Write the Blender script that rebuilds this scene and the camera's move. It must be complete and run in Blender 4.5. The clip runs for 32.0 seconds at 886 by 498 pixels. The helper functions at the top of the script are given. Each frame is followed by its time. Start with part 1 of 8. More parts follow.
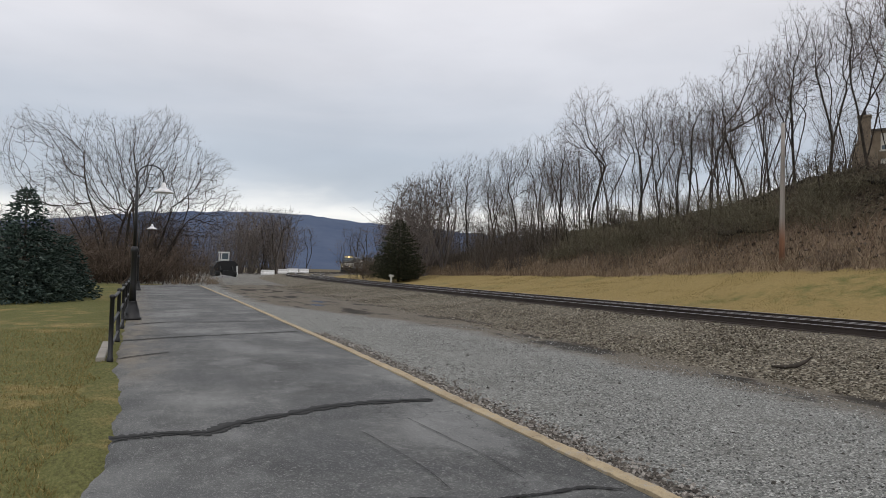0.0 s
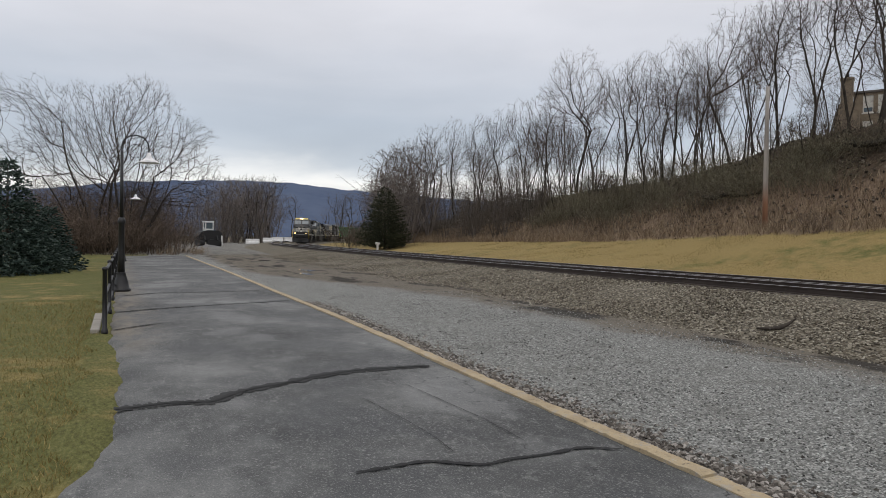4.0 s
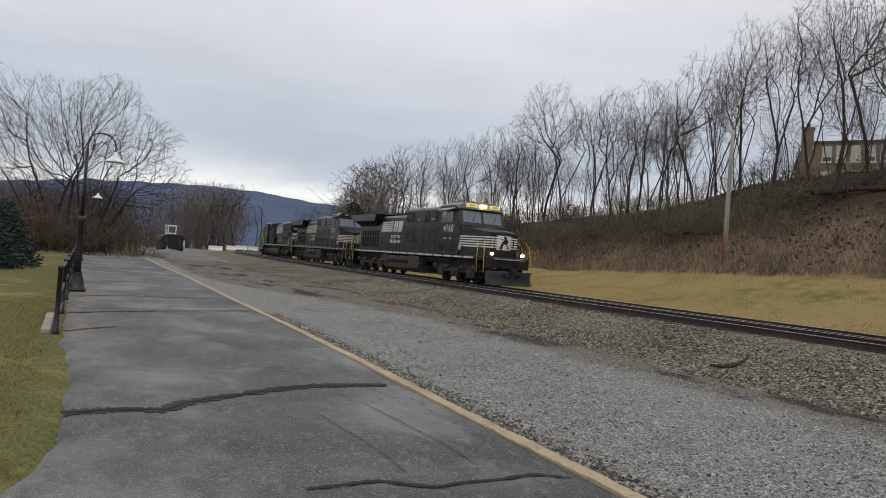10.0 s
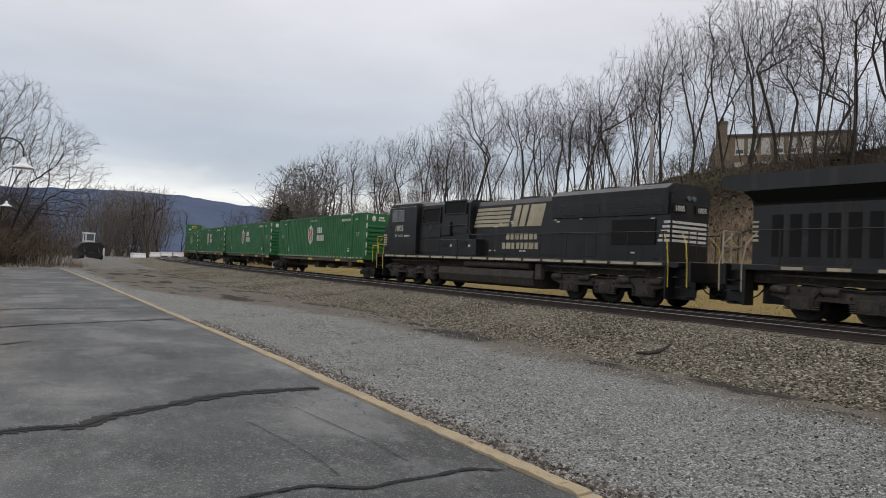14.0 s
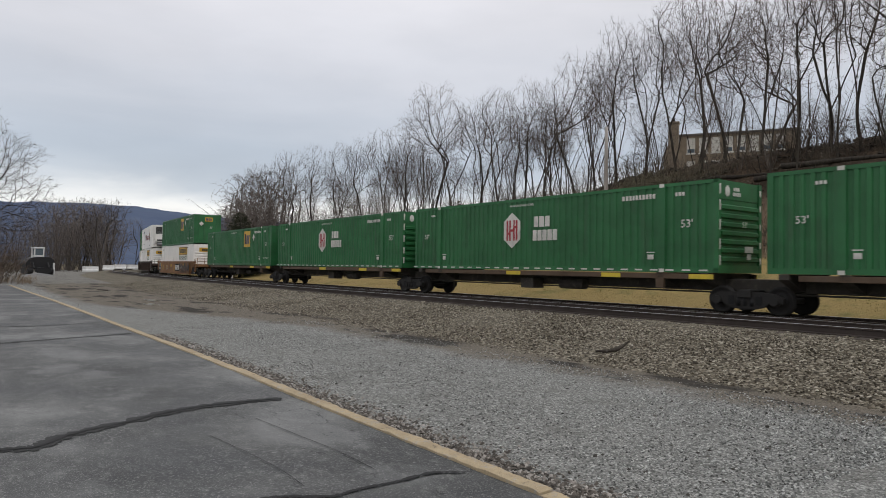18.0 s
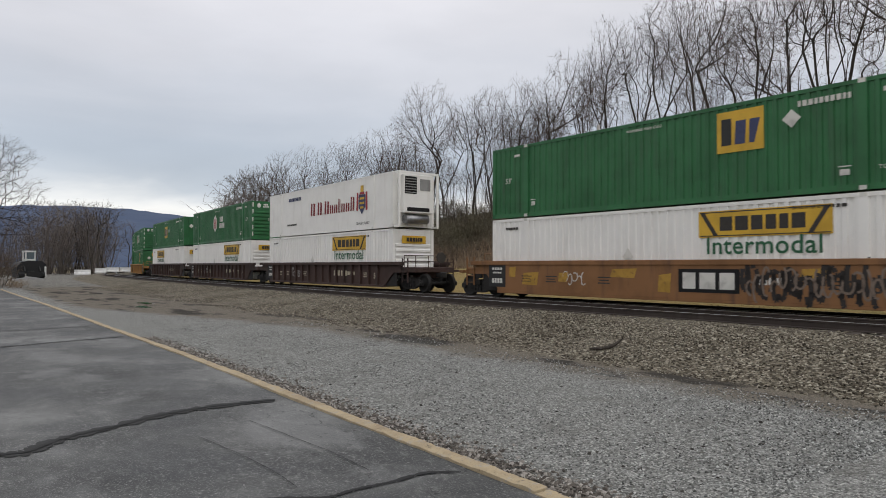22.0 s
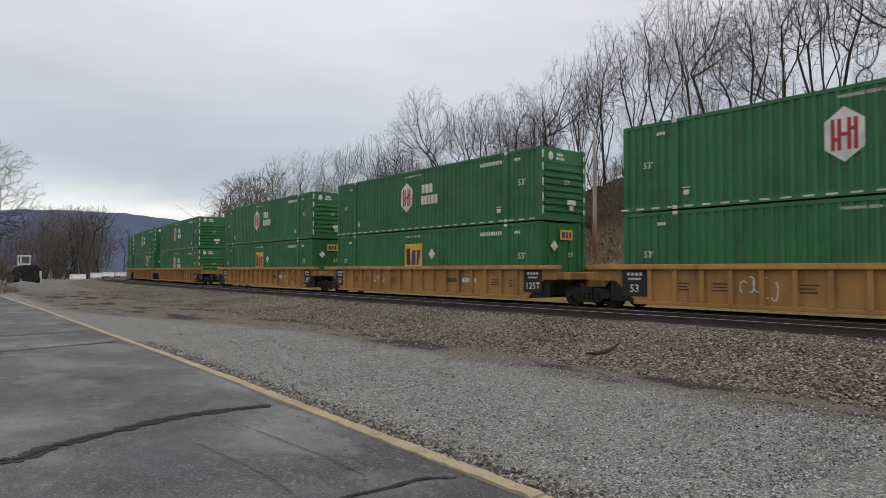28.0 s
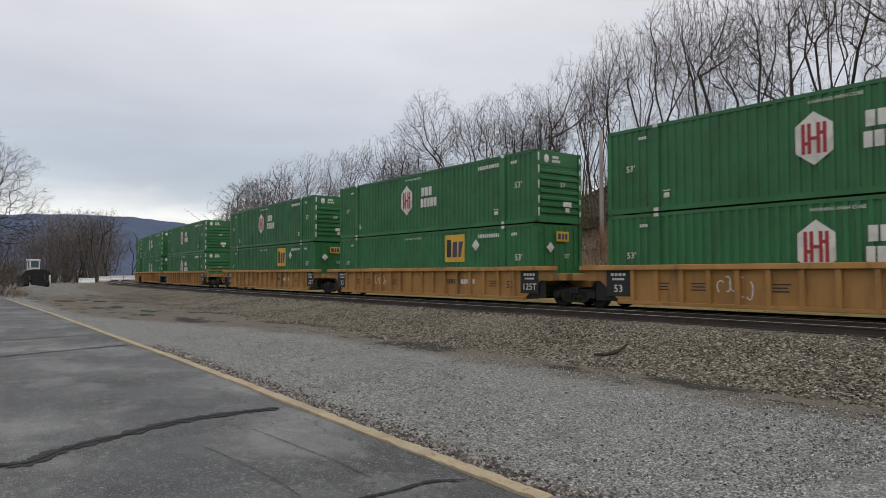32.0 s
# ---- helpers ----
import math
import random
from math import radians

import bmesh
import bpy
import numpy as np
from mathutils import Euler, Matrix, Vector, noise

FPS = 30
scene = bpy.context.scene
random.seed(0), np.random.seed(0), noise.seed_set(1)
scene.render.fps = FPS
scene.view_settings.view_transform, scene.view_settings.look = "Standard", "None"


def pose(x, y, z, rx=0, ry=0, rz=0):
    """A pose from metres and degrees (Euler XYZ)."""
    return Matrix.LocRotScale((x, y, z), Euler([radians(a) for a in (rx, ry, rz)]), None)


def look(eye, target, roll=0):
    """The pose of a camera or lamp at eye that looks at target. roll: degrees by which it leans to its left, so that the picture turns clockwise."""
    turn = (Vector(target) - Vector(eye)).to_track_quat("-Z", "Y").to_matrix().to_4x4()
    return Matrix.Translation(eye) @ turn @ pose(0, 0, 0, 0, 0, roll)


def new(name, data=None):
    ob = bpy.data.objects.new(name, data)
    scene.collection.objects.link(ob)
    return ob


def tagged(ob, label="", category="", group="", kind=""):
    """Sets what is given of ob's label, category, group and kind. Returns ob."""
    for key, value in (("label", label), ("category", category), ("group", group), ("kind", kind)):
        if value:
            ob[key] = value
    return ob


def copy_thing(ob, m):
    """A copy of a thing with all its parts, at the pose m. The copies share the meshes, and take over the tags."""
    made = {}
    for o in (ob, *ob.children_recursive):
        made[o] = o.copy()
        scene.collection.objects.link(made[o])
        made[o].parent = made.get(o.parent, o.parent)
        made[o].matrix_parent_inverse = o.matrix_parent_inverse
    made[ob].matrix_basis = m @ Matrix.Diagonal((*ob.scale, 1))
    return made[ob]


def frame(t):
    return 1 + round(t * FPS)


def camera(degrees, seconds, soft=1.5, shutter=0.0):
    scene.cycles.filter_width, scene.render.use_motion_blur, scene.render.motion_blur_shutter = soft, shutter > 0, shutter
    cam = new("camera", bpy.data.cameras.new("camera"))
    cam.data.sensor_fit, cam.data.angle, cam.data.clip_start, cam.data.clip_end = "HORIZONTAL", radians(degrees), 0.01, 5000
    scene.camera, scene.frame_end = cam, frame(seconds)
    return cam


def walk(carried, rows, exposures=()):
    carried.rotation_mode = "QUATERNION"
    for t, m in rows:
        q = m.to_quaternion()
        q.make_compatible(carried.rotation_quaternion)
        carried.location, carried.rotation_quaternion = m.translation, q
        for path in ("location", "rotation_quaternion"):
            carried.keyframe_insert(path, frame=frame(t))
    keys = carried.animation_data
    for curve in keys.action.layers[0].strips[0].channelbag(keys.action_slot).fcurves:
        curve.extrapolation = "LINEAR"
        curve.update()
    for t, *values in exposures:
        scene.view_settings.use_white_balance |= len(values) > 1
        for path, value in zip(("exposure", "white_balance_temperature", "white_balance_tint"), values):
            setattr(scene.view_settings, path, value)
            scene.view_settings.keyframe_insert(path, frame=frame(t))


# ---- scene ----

cam = camera(66.6, 32.0, soft=0.9, shutter=0.1)
# seconds, place, then pitch, roll and yaw in degrees
PATH = [
    (0.0, 0.161, 0.133, 1.664, 1.88, -1.50, -24.35),
    (0.5, 0.159, 0.122, 1.669, 2.17, -1.07, -25.07),
    (1.0, 0.150, 0.083, 1.649, 0.96, -0.61, -26.80),
    (1.5, 0.111, 0.090, 1.667, 1.51, 0.68, -28.79),
    (2.0, 0.084, 0.093, 1.671, 1.28, 0.53, -27.89),
    (2.5, 0.045, 0.103, 1.678, 0.76, 0.25, -27.17),
    (3.0, 0.047, 0.115, 1.676, 0.02, -0.39, -26.60),
    (3.5, 0.015, 0.119, 1.685, -1.02, -0.59, -25.85),
    (5.5, 0.011, 0.031, 1.693, -0.29, -1.07, -25.68),
    (6.0, -0.011, 0.028, 1.706, -0.07, -0.87, -26.45),
    (6.5, -0.025, 0.042, 1.698, 0.58, -2.79, -26.36),
    (7.0, -0.005, 0.052, 1.696, 1.01, -2.46, -26.65),
    (7.5, -0.005, 0.053, 1.707, 0.78, -2.90, -26.95),
    (8.0, -0.015, 0.054, 1.706, 0.89, -4.54, -26.87),
    (8.5, -0.013, 0.050, 1.710, 1.20, -4.11, -28.68),
    (9.0, -0.012, 0.053, 1.705, 0.76, -4.13, -28.30),
    (9.5, -0.008, 0.069, 1.689, 0.63, -4.22, -28.20),
    (10.0, -0.009, 0.064, 1.699, 0.91, -4.41, -28.49),
    (10.5, -0.008, 0.053, 1.700, 0.99, -4.58, -28.65),
    (11.0, -0.019, 0.043, 1.709, 0.70, -4.54, -28.90),
    (11.5, -0.012, 0.049, 1.705, 0.91, -4.39, -29.60),
    (12.0, 0.004, 0.059, 1.693, 1.13, -3.97, -31.07),
    (12.5, 0.011, 0.041, 1.694, 1.14, -3.73, -31.71),
    (13.0, 0.021, 0.044, 1.693, 0.79, -3.31, -31.91),
    (13.5, 0.013, 0.030, 1.702, 0.96, -2.81, -33.08),
    (14.0, 0.034, 0.035, 1.701, 1.13, -2.49, -34.16),
    (14.5, 0.034, 0.019, 1.705, 1.27, -2.26, -34.85),
    (15.0, 0.029, 0.003, 1.707, 1.43, -1.93, -35.50),
    (15.5, 0.038, -0.004, 1.706, 1.41, -1.73, -36.21),
    (17.5, 0.037, -0.016, 1.712, 1.50, -1.04, -36.95),
    (18.0, 0.021, -0.033, 1.719, 1.58, -0.84, -37.44),
    (18.5, 0.030, -0.023, 1.719, 1.37, -0.82, -37.67),
    (19.0, 0.034, -0.023, 1.715, 1.39, -0.81, -37.70),
    (19.5, 0.035, -0.020, 1.718, 1.50, -0.69, -37.73),
    (20.0, 0.033, -0.032, 1.718, 1.51, -0.61, -37.69),
    (20.5, 0.030, -0.024, 1.719, 1.51, -0.54, -37.73),
    (21.0, 0.032, -0.023, 1.718, 1.49, -0.42, -37.72),
    (21.5, 0.038, -0.031, 1.712, 1.57, -0.28, -37.84),
    (22.0, 0.042, -0.028, 1.716, 1.54, -0.23, -37.98),
    (22.5, 0.035, -0.039, 1.727, 1.60, -0.30, -37.96),
    (23.0, 0.035, -0.045, 1.727, 1.56, -0.24, -37.94),
    (23.5, 0.048, -0.012, 1.719, 1.55, -0.38, -37.95),
    (24.0, 0.051, -0.014, 1.721, 1.63, -0.22, -38.01),
    (24.5, 0.053, -0.017, 1.714, 1.67, -0.07, -38.01),
    (25.0, 0.048, -0.015, 1.720, 1.62, -0.12, -38.04),
    (25.5, 0.047, -0.032, 1.728, 1.71, -0.12, -38.12),
    (27.5, 0.037, -0.032, 1.720, 1.84, -0.22, -38.18),
    (28.0, 0.044, -0.027, 1.722, 1.91, -0.21, -38.28),
    (28.5, 0.044, -0.041, 1.725, 2.04, -0.08, -38.37),
    (29.0, 0.037, -0.043, 1.732, 2.14, -0.01, -38.55),
    (29.5, 0.040, -0.040, 1.723, 2.27, -0.03, -38.36),
    (30.0, 0.044, -0.044, 1.722, 2.41, 0.18, -38.09),
    (30.5, 0.042, -0.046, 1.730, 2.38, 0.44, -37.94),
    (31.0, 0.046, -0.038, 1.717, 2.25, 0.33, -37.83),
    (31.5, 0.054, -0.030, 1.723, 2.05, 0.24, -37.82),
    (32.0, 0.057, -0.010, 1.723, 2.05, 0.13, -37.70),
]


def carried_pose(x, y, z, pitch, roll, yaw):
    """A hand-held camera: yaw to the left from +y, pitch up, roll about its own axis."""
    return pose(x, y, z, 0, 0, yaw) @ pose(0, 0, 0, 90 + pitch) @ pose(0, 0, 0, 0, 0, -roll)


walk(cam, [(r[0], carried_pose(*r[1:])) for r in PATH])

# ---- sky, sun ----
world = bpy.data.worlds.new("overcast")
scene.world = world
world.use_nodes = True


def build_sky():
    nt = world.node_tree
    n, l = nt.nodes, nt.links
    n.clear()
    out = n.new("ShaderNodeOutputWorld")
    bg = n.new("ShaderNodeBackground")
    sky = n.new("ShaderNodeTexSky")
    sky.sky_type, sky.sun_disc = "NISHITA", False
    sky.sun_elevation, sky.sun_rotation = radians(38), radians(200)
    tc = n.new("ShaderNodeTexCoord")
    sep = n.new("ShaderNodeSeparateXYZ")
    l.new(tc.outputs["Generated"], sep.inputs[0])
    # long flat cloud banks: the direction is stretched with height
    mp = n.new("ShaderNodeMapping")
    mp.inputs["Scale"].default_value = (1.0, 1.0, 5.5)
    l.new(tc.outputs["Generated"], mp.inputs[0])
    no = n.new("ShaderNodeTexNoise")
    no.inputs["Scale"].default_value, no.inputs["Detail"].default_value, no.inputs["Roughness"].default_value = 1.7, 6, 0.52
    no.inputs["Distortion"].default_value = 0.4
    l.new(mp.outputs[0], no.inputs[0])
    # height of the cloud deck seen along the ray, waved by the noise
    add = n.new("ShaderNodeMath")
    add.operation = "MULTIPLY_ADD"
    sub = n.new("ShaderNodeMath")
    sub.operation = "SUBTRACT"
    sub.inputs[1].default_value = 0.5
    l.new(no.outputs[0], sub.inputs[0])
    l.new(sub.outputs[0], add.inputs[0])
    add.inputs[1].default_value = 0.16
    l.new(sep.outputs[2], add.inputs[2])
    ramp = n.new("ShaderNodeValToRGB")
    ramp.color_ramp.interpolation = "B_SPLINE"
    els = ramp.color_ramp.elements
    warm = (1.025, 1.0, 0.965)
    stops = [(0.0, (0.50, 0.50, 0.52)), (0.065, (0.60, 0.61, 0.64)), (0.085, (0.86, 0.86, 0.86)), (0.10, (0.80, 0.81, 0.83)),
             (0.125, (0.42, 0.47, 0.55)), (0.17, (0.41, 0.46, 0.54)), (0.26, (0.58, 0.60, 0.66)), (0.42, (0.72, 0.72, 0.77)), (1.0, (0.80, 0.80, 0.84))]
    els[0].position, els[0].color = stops[0][0], (*(a * b for a, b in zip(stops[0][1], warm)), 1)
    els[1].position, els[1].color = stops[-1][0], (*(a * b for a, b in zip(stops[-1][1], warm)), 1)
    for p, c in stops[1:-1]:
        e = els.new(p)
        e.color = (*(a * b for a, b in zip(c, warm)), 1)
    l.new(add.outputs[0], ramp.inputs[0])
    # soft mottling of the deck
    no2 = n.new("ShaderNodeTexNoise")
    no2.inputs["Scale"].default_value, no2.inputs["Detail"].default_value = 3.1, 5
    mp2 = n.new("ShaderNodeMapping")
    mp2.inputs["Scale"].default_value = (1.0, 1.0, 3.0)
    l.new(tc.outputs["Generated"], mp2.inputs[0])
    l.new(mp2.outputs[0], no2.inputs[0])
    mr = n.new("ShaderNodeMapRange")
    mr.inputs[1].default_value, mr.inputs[2].default_value, mr.inputs[3].default_value, mr.inputs[4].default_value = 0.3, 0.7, 0.93, 1.07
    l.new(no2.outputs[0], mr.inputs[0])
    mul = n.new("ShaderNodeMix")
    mul.data_type, mul.blend_type = "RGBA", "MULTIPLY"
    mul.inputs[0].default_value = 1.0
    l.new(ramp.outputs[0], mul.inputs[6])
    l.new(mr.outputs[0], mul.inputs[7])
    # a little of the clear sky's tint behind the deck
    mix = n.new("ShaderNodeMix")
    mix.data_type, mix.blend_type = "RGBA", "ADD"
    mix.inputs[0].default_value = 0.012
    l.new(mul.outputs[2], mix.inputs[6])
    l.new(sky.outputs[0], mix.inputs[7])
    l.new(mix.outputs[2], bg.inputs[0])
    bg.inputs[1].default_value = 1.07
    l.new(bg.outputs[0], out.inputs[0])


build_sky()
sun_data = bpy.data.lights.new("sun", "SUN")
sun_data.energy, sun_data.angle, sun_data.color = 0.6, radians(40), (1.0, 0.97, 0.93)
sun = new("sun", sun_data)
sun.matrix_world = look((0, 0, 50), (6, 22, 20))

# ---- materials ----
MATS = {}


def shader(name, rough=0.7, metal=0.0, spec=0.5):
    m = bpy.data.materials.new(name)
    m.use_nodes = True
    b = m.node_tree.nodes["Principled BSDF"]
    b.inputs["Roughness"].default_value, b.inputs["Metallic"].default_value = rough, metal
    b.inputs["Specular IOR Level"].default_value = spec
    return m, m.node_tree.nodes, m.node_tree.links, b


def noise_node(n, l, scale, detail=4, rough=0.55, coord=None, stretch=None):
    t = n.new("ShaderNodeTexNoise")
    t.inputs["Scale"].default_value, t.inputs["Detail"].default_value, t.inputs["Roughness"].default_value = scale, detail, rough
    if coord is None:
        coord = n.new("ShaderNodeTexCoord").outputs["Object"]
    if stretch:
        mp = n.new("ShaderNodeMapping")
        mp.inputs["Scale"].default_value = stretch
        l.new(coord, mp.inputs[0])
        coord = mp.outputs[0]
    l.new(coord, t.inputs[0])
    return t.outputs[0]


def ramp_node(n, l, fac, stops):
    r = n.new("ShaderNodeValToRGB")
    e = r.color_ramp.elements
    e[0].position, e[0].color = stops[0][0], (*stops[0][1], 1)
    e[1].position, e[1].color = stops[-1][0], (*stops[-1][1], 1)
    for p, c in stops[1:-1]:
        e.new(p).color = (*c, 1)
    l.new(fac, r.inputs[0])
    return r.outputs[0]


def mix_node(n, l, a, b, fac, mode="MIX"):
    x = n.new("ShaderNodeMix")
    x.data_type, x.blend_type = "RGBA", mode
    for s, v in ((0, fac), (6, a), (7, b)):
        if isinstance(v, (int, float)):
            x.inputs[s].default_value = v
        elif isinstance(v, tuple):
            x.inputs[s].default_value = (*v, 1)
        else:
            l.new(v, x.inputs[s])
    return x.outputs[2]


def math_node(n, l, op, a, b=None, c=None, clamp=False):
    x = n.new("ShaderNodeMath")
    x.operation, x.use_clamp = op, clamp
    for i, v in enumerate((a, b, c)):
        if v is None:
            continue
        if isinstance(v, (int, float)):
            x.inputs[i].default_value = v
        else:
            l.new(v, x.inputs[i])
    return x.outputs[0]


def span(n, l, v, a, b):
    """0 at a, 1 at b, clamped."""
    x = n.new("ShaderNodeMapRange")
    x.interpolation_type = "SMOOTHSTEP"
    x.inputs[1].default_value, x.inputs[2].default_value = a, b
    l.new(v, x.inputs[0])
    return x.outputs[0]


def bump_node(n, l, b, height, strength, dist):
    u = n.new("ShaderNodeBump")
    u.inputs["Strength"].default_value, u.inputs["Distance"].default_value = strength, dist
    l.new(height, u.inputs["Height"])
    l.new(u.outputs[0], b.inputs["Normal"])


def paint(name, col, rough=0.5, dirt=(0.09, 0.075, 0.06), amount=0.5, metal=0.0, scale=1.0, streak=True, vary=0.0, blotch=0.72):
    """Painted or worn metal: colour, blotches, grime in runs and fine relief."""
    if name in MATS:
        return MATS[name]
    m, n, l, b = shader(name, rough, metal)
    big = noise_node(n, l, 0.9 * scale, 5, 0.6)
    fine = noise_node(n, l, 14 * scale, 4, 0.6)
    run = noise_node(n, l, 3.0 * scale, 4, 0.6, stretch=(1, 1, 0.12) if streak else None)
    c = mix_node(n, l, col, tuple(v * blotch for v in col), span(n, l, big, 0.35, 0.75))
    f = math_node(n, l, "MULTIPLY", span(n, l, run, 0.5, 0.78), amount)
    c = mix_node(n, l, c, dirt, f)
    c = mix_node(n, l, c, tuple(min(1, v * 1.18) for v in col), math_node(n, l, "MULTIPLY", span(n, l, fine, 0.55, 0.8), 0.35))
    if vary:
        oi = n.new("ShaderNodeObjectInfo")
        hv = n.new("ShaderNodeHueSaturation")
        l.new(math_node(n, l, "MULTIPLY_ADD", oi.outputs["Random"], vary, 1 - vary / 2), hv.inputs["Value"])
        l.new(c, hv.inputs["Color"])
        c = hv.outputs[0]
    l.new(c, b.inputs["Base Color"])
    l.new(math_node(n, l, "MULTIPLY_ADD", big, 0.35, rough - 0.17, True), b.inputs["Roughness"])
    bump_node(n, l, b, fine, 0.12, 0.01)
    MATS[name] = m
    return m


def plain(name, col, rough=0.6, metal=0.0):
    if name in MATS:
        return MATS[name]
    m, n, l, b = shader(name, rough, metal)
    f = noise_node(n, l, 9, 4)
    l.new(mix_node(n, l, col, tuple(v * 0.7 for v in col), span(n, l, f, 0.35, 0.75)), b.inputs["Base Color"])
    MATS[name] = m
    return m


def glow(name, col, strength):
    if name in MATS:
        return MATS[name]
    m, n, l, b = shader(name, 0.3)
    b.inputs["Base Color"].default_value = (*col, 1)
    b.inputs["Emission Color"].default_value = (*col, 1)
    b.inputs["Emission Strength"].default_value = strength
    MATS[name] = m
    return m


def glass(name, col=(0.05, 0.06, 0.07)):
    if name in MATS:
        return MATS[name]
    m, n, l, b = shader(name, 0.06, 0.0, 0.8)
    b.inputs["Base Color"].default_value = (*col, 1)
    MATS[name] = m
    return m


def asphalt_mat():
    m, n, l, b = shader("asphalt", 0.8)
    geo = n.new("ShaderNodeNewGeometry").outputs["Position"]
    big = noise_node(n, l, 0.32, 5, 0.6, geo)
    mid = noise_node(n, l, 1.6, 5, 0.65, geo, (1, 0.45, 1))
    grit = noise_node(n, l, 70, 3, 0.7, geo)
    chip = n.new("ShaderNodeTexVoronoi")
    chip.inputs["Scale"].default_value = 95
    l.new(geo, chip.inputs[0])
    c = ramp_node(n, l, big, [(0.38, (0.040, 0.042, 0.042)), (0.50, (0.090, 0.093, 0.091)), (0.63, (0.175, 0.180, 0.174))])
    c = mix_node(n, l, c, (0.045, 0.048, 0.047), math_node(n, l, "MULTIPLY", span(n, l, mid, 0.50, 0.66), 0.8))
    worn = noise_node(n, l, 7, 6, 0.75, geo, (1, 0.6, 1))
    c = mix_node(n, l, c, (0.235, 0.24, 0.228), math_node(n, l, "MULTIPLY", span(n, l, worn, 0.52, 0.68), 0.45))
    c = mix_node(n, l, c, (0.035, 0.037, 0.036), math_node(n, l, "MULTIPLY", span(n, l, worn, 0.46, 0.32), 0.5))
    patch = noise_node(n, l, 0.75, 3, 0.5, geo, (1, 0.7, 1))
    c = mix_node(n, l, c, (0.040, 0.043, 0.047), math_node(n, l, "MULTIPLY", span(n, l, patch, 0.50, 0.60), 0.5))
    c = mix_node(n, l, c, (0.21, 0.215, 0.212), math_node(n, l, "MULTIPLY", span(n, l, patch, 0.44, 0.34), 0.4))
    speck = noise_node(n, l, 26, 4, 0.75, geo)
    c = mix_node(n, l, c, (0.42, 0.42, 0.40), math_node(n, l, "MULTIPLY", span(n, l, speck, 0.56, 0.70), 0.5))
    c = mix_node(n, l, c, (0.36, 0.36, 0.345), math_node(n, l, "MULTIPLY", span(n, l, grit, 0.54, 0.70), 0.6))
    c = mix_node(n, l, c, (0.02, 0.021, 0.021), math_node(n, l, "MULTIPLY", span(n, l, grit, 0.45, 0.28), 0.7))
    sep = n.new("ShaderNodeSeparateXYZ")
    l.new(geo, sep.inputs[0])
    # fine crazing where the asphalt breaks up beside the kerb
    bent = n.new("ShaderNodeVectorMath")
    bent.operation = "ADD"
    wig = n.new("ShaderNodeTexNoise")
    wig.inputs["Scale"].default_value, wig.inputs["Detail"].default_value = 2.2, 5
    l.new(geo, wig.inputs[0])
    l.new(geo, bent.inputs[0])
    l.new(wig.outputs["Color"], bent.inputs[1])
    craze = n.new("ShaderNodeTexVoronoi")
    craze.feature = "DISTANCE_TO_EDGE"
    craze.inputs["Scale"].default_value = 1.7
    l.new(bent.outputs[0], craze.inputs[0])
    where = math_node(n, l, "MULTIPLY", span(n, l, math_node(n, l, "MULTIPLY_ADD", big, 2.2, sep.outputs[0]), 2.7, 4.2), span(n, l, sep.outputs[1], 13, 7))
    c = mix_node(n, l, c, (0.012, 0.012, 0.012), math_node(n, l, "MULTIPLY", math_node(n, l, "MULTIPLY", span(n, l, craze.outputs["Distance"], 0.012, 0.003), where), span(n, l, mid, 0.42, 0.55)))
    # trodden soil along the broken edge by the railing
    edge = math_node(n, l, "MULTIPLY", span(n, l, math_node(n, l, "MULTIPLY_ADD", worn, -1.6, sep.outputs[0]), 0.15, -0.75), span(n, l, sep.outputs[1], 9.5, 13))
    c = mix_node(n, l, c, (0.20, 0.175, 0.135), math_node(n, l, "MULTIPLY", edge, math_node(n, l, "MULTIPLY_ADD", span(n, l, mid, 0.4, 0.6), 0.7, 0.1)))
    l.new(c, b.inputs["Base Color"])
    l.new(math_node(n, l, "MULTIPLY_ADD", mid, -0.35, 0.93, True), b.inputs["Roughness"])
    bump_node(n, l, b, mix_node(n, l, grit, chip.outputs[0], 0.4), 0.55, 0.006)
    return m


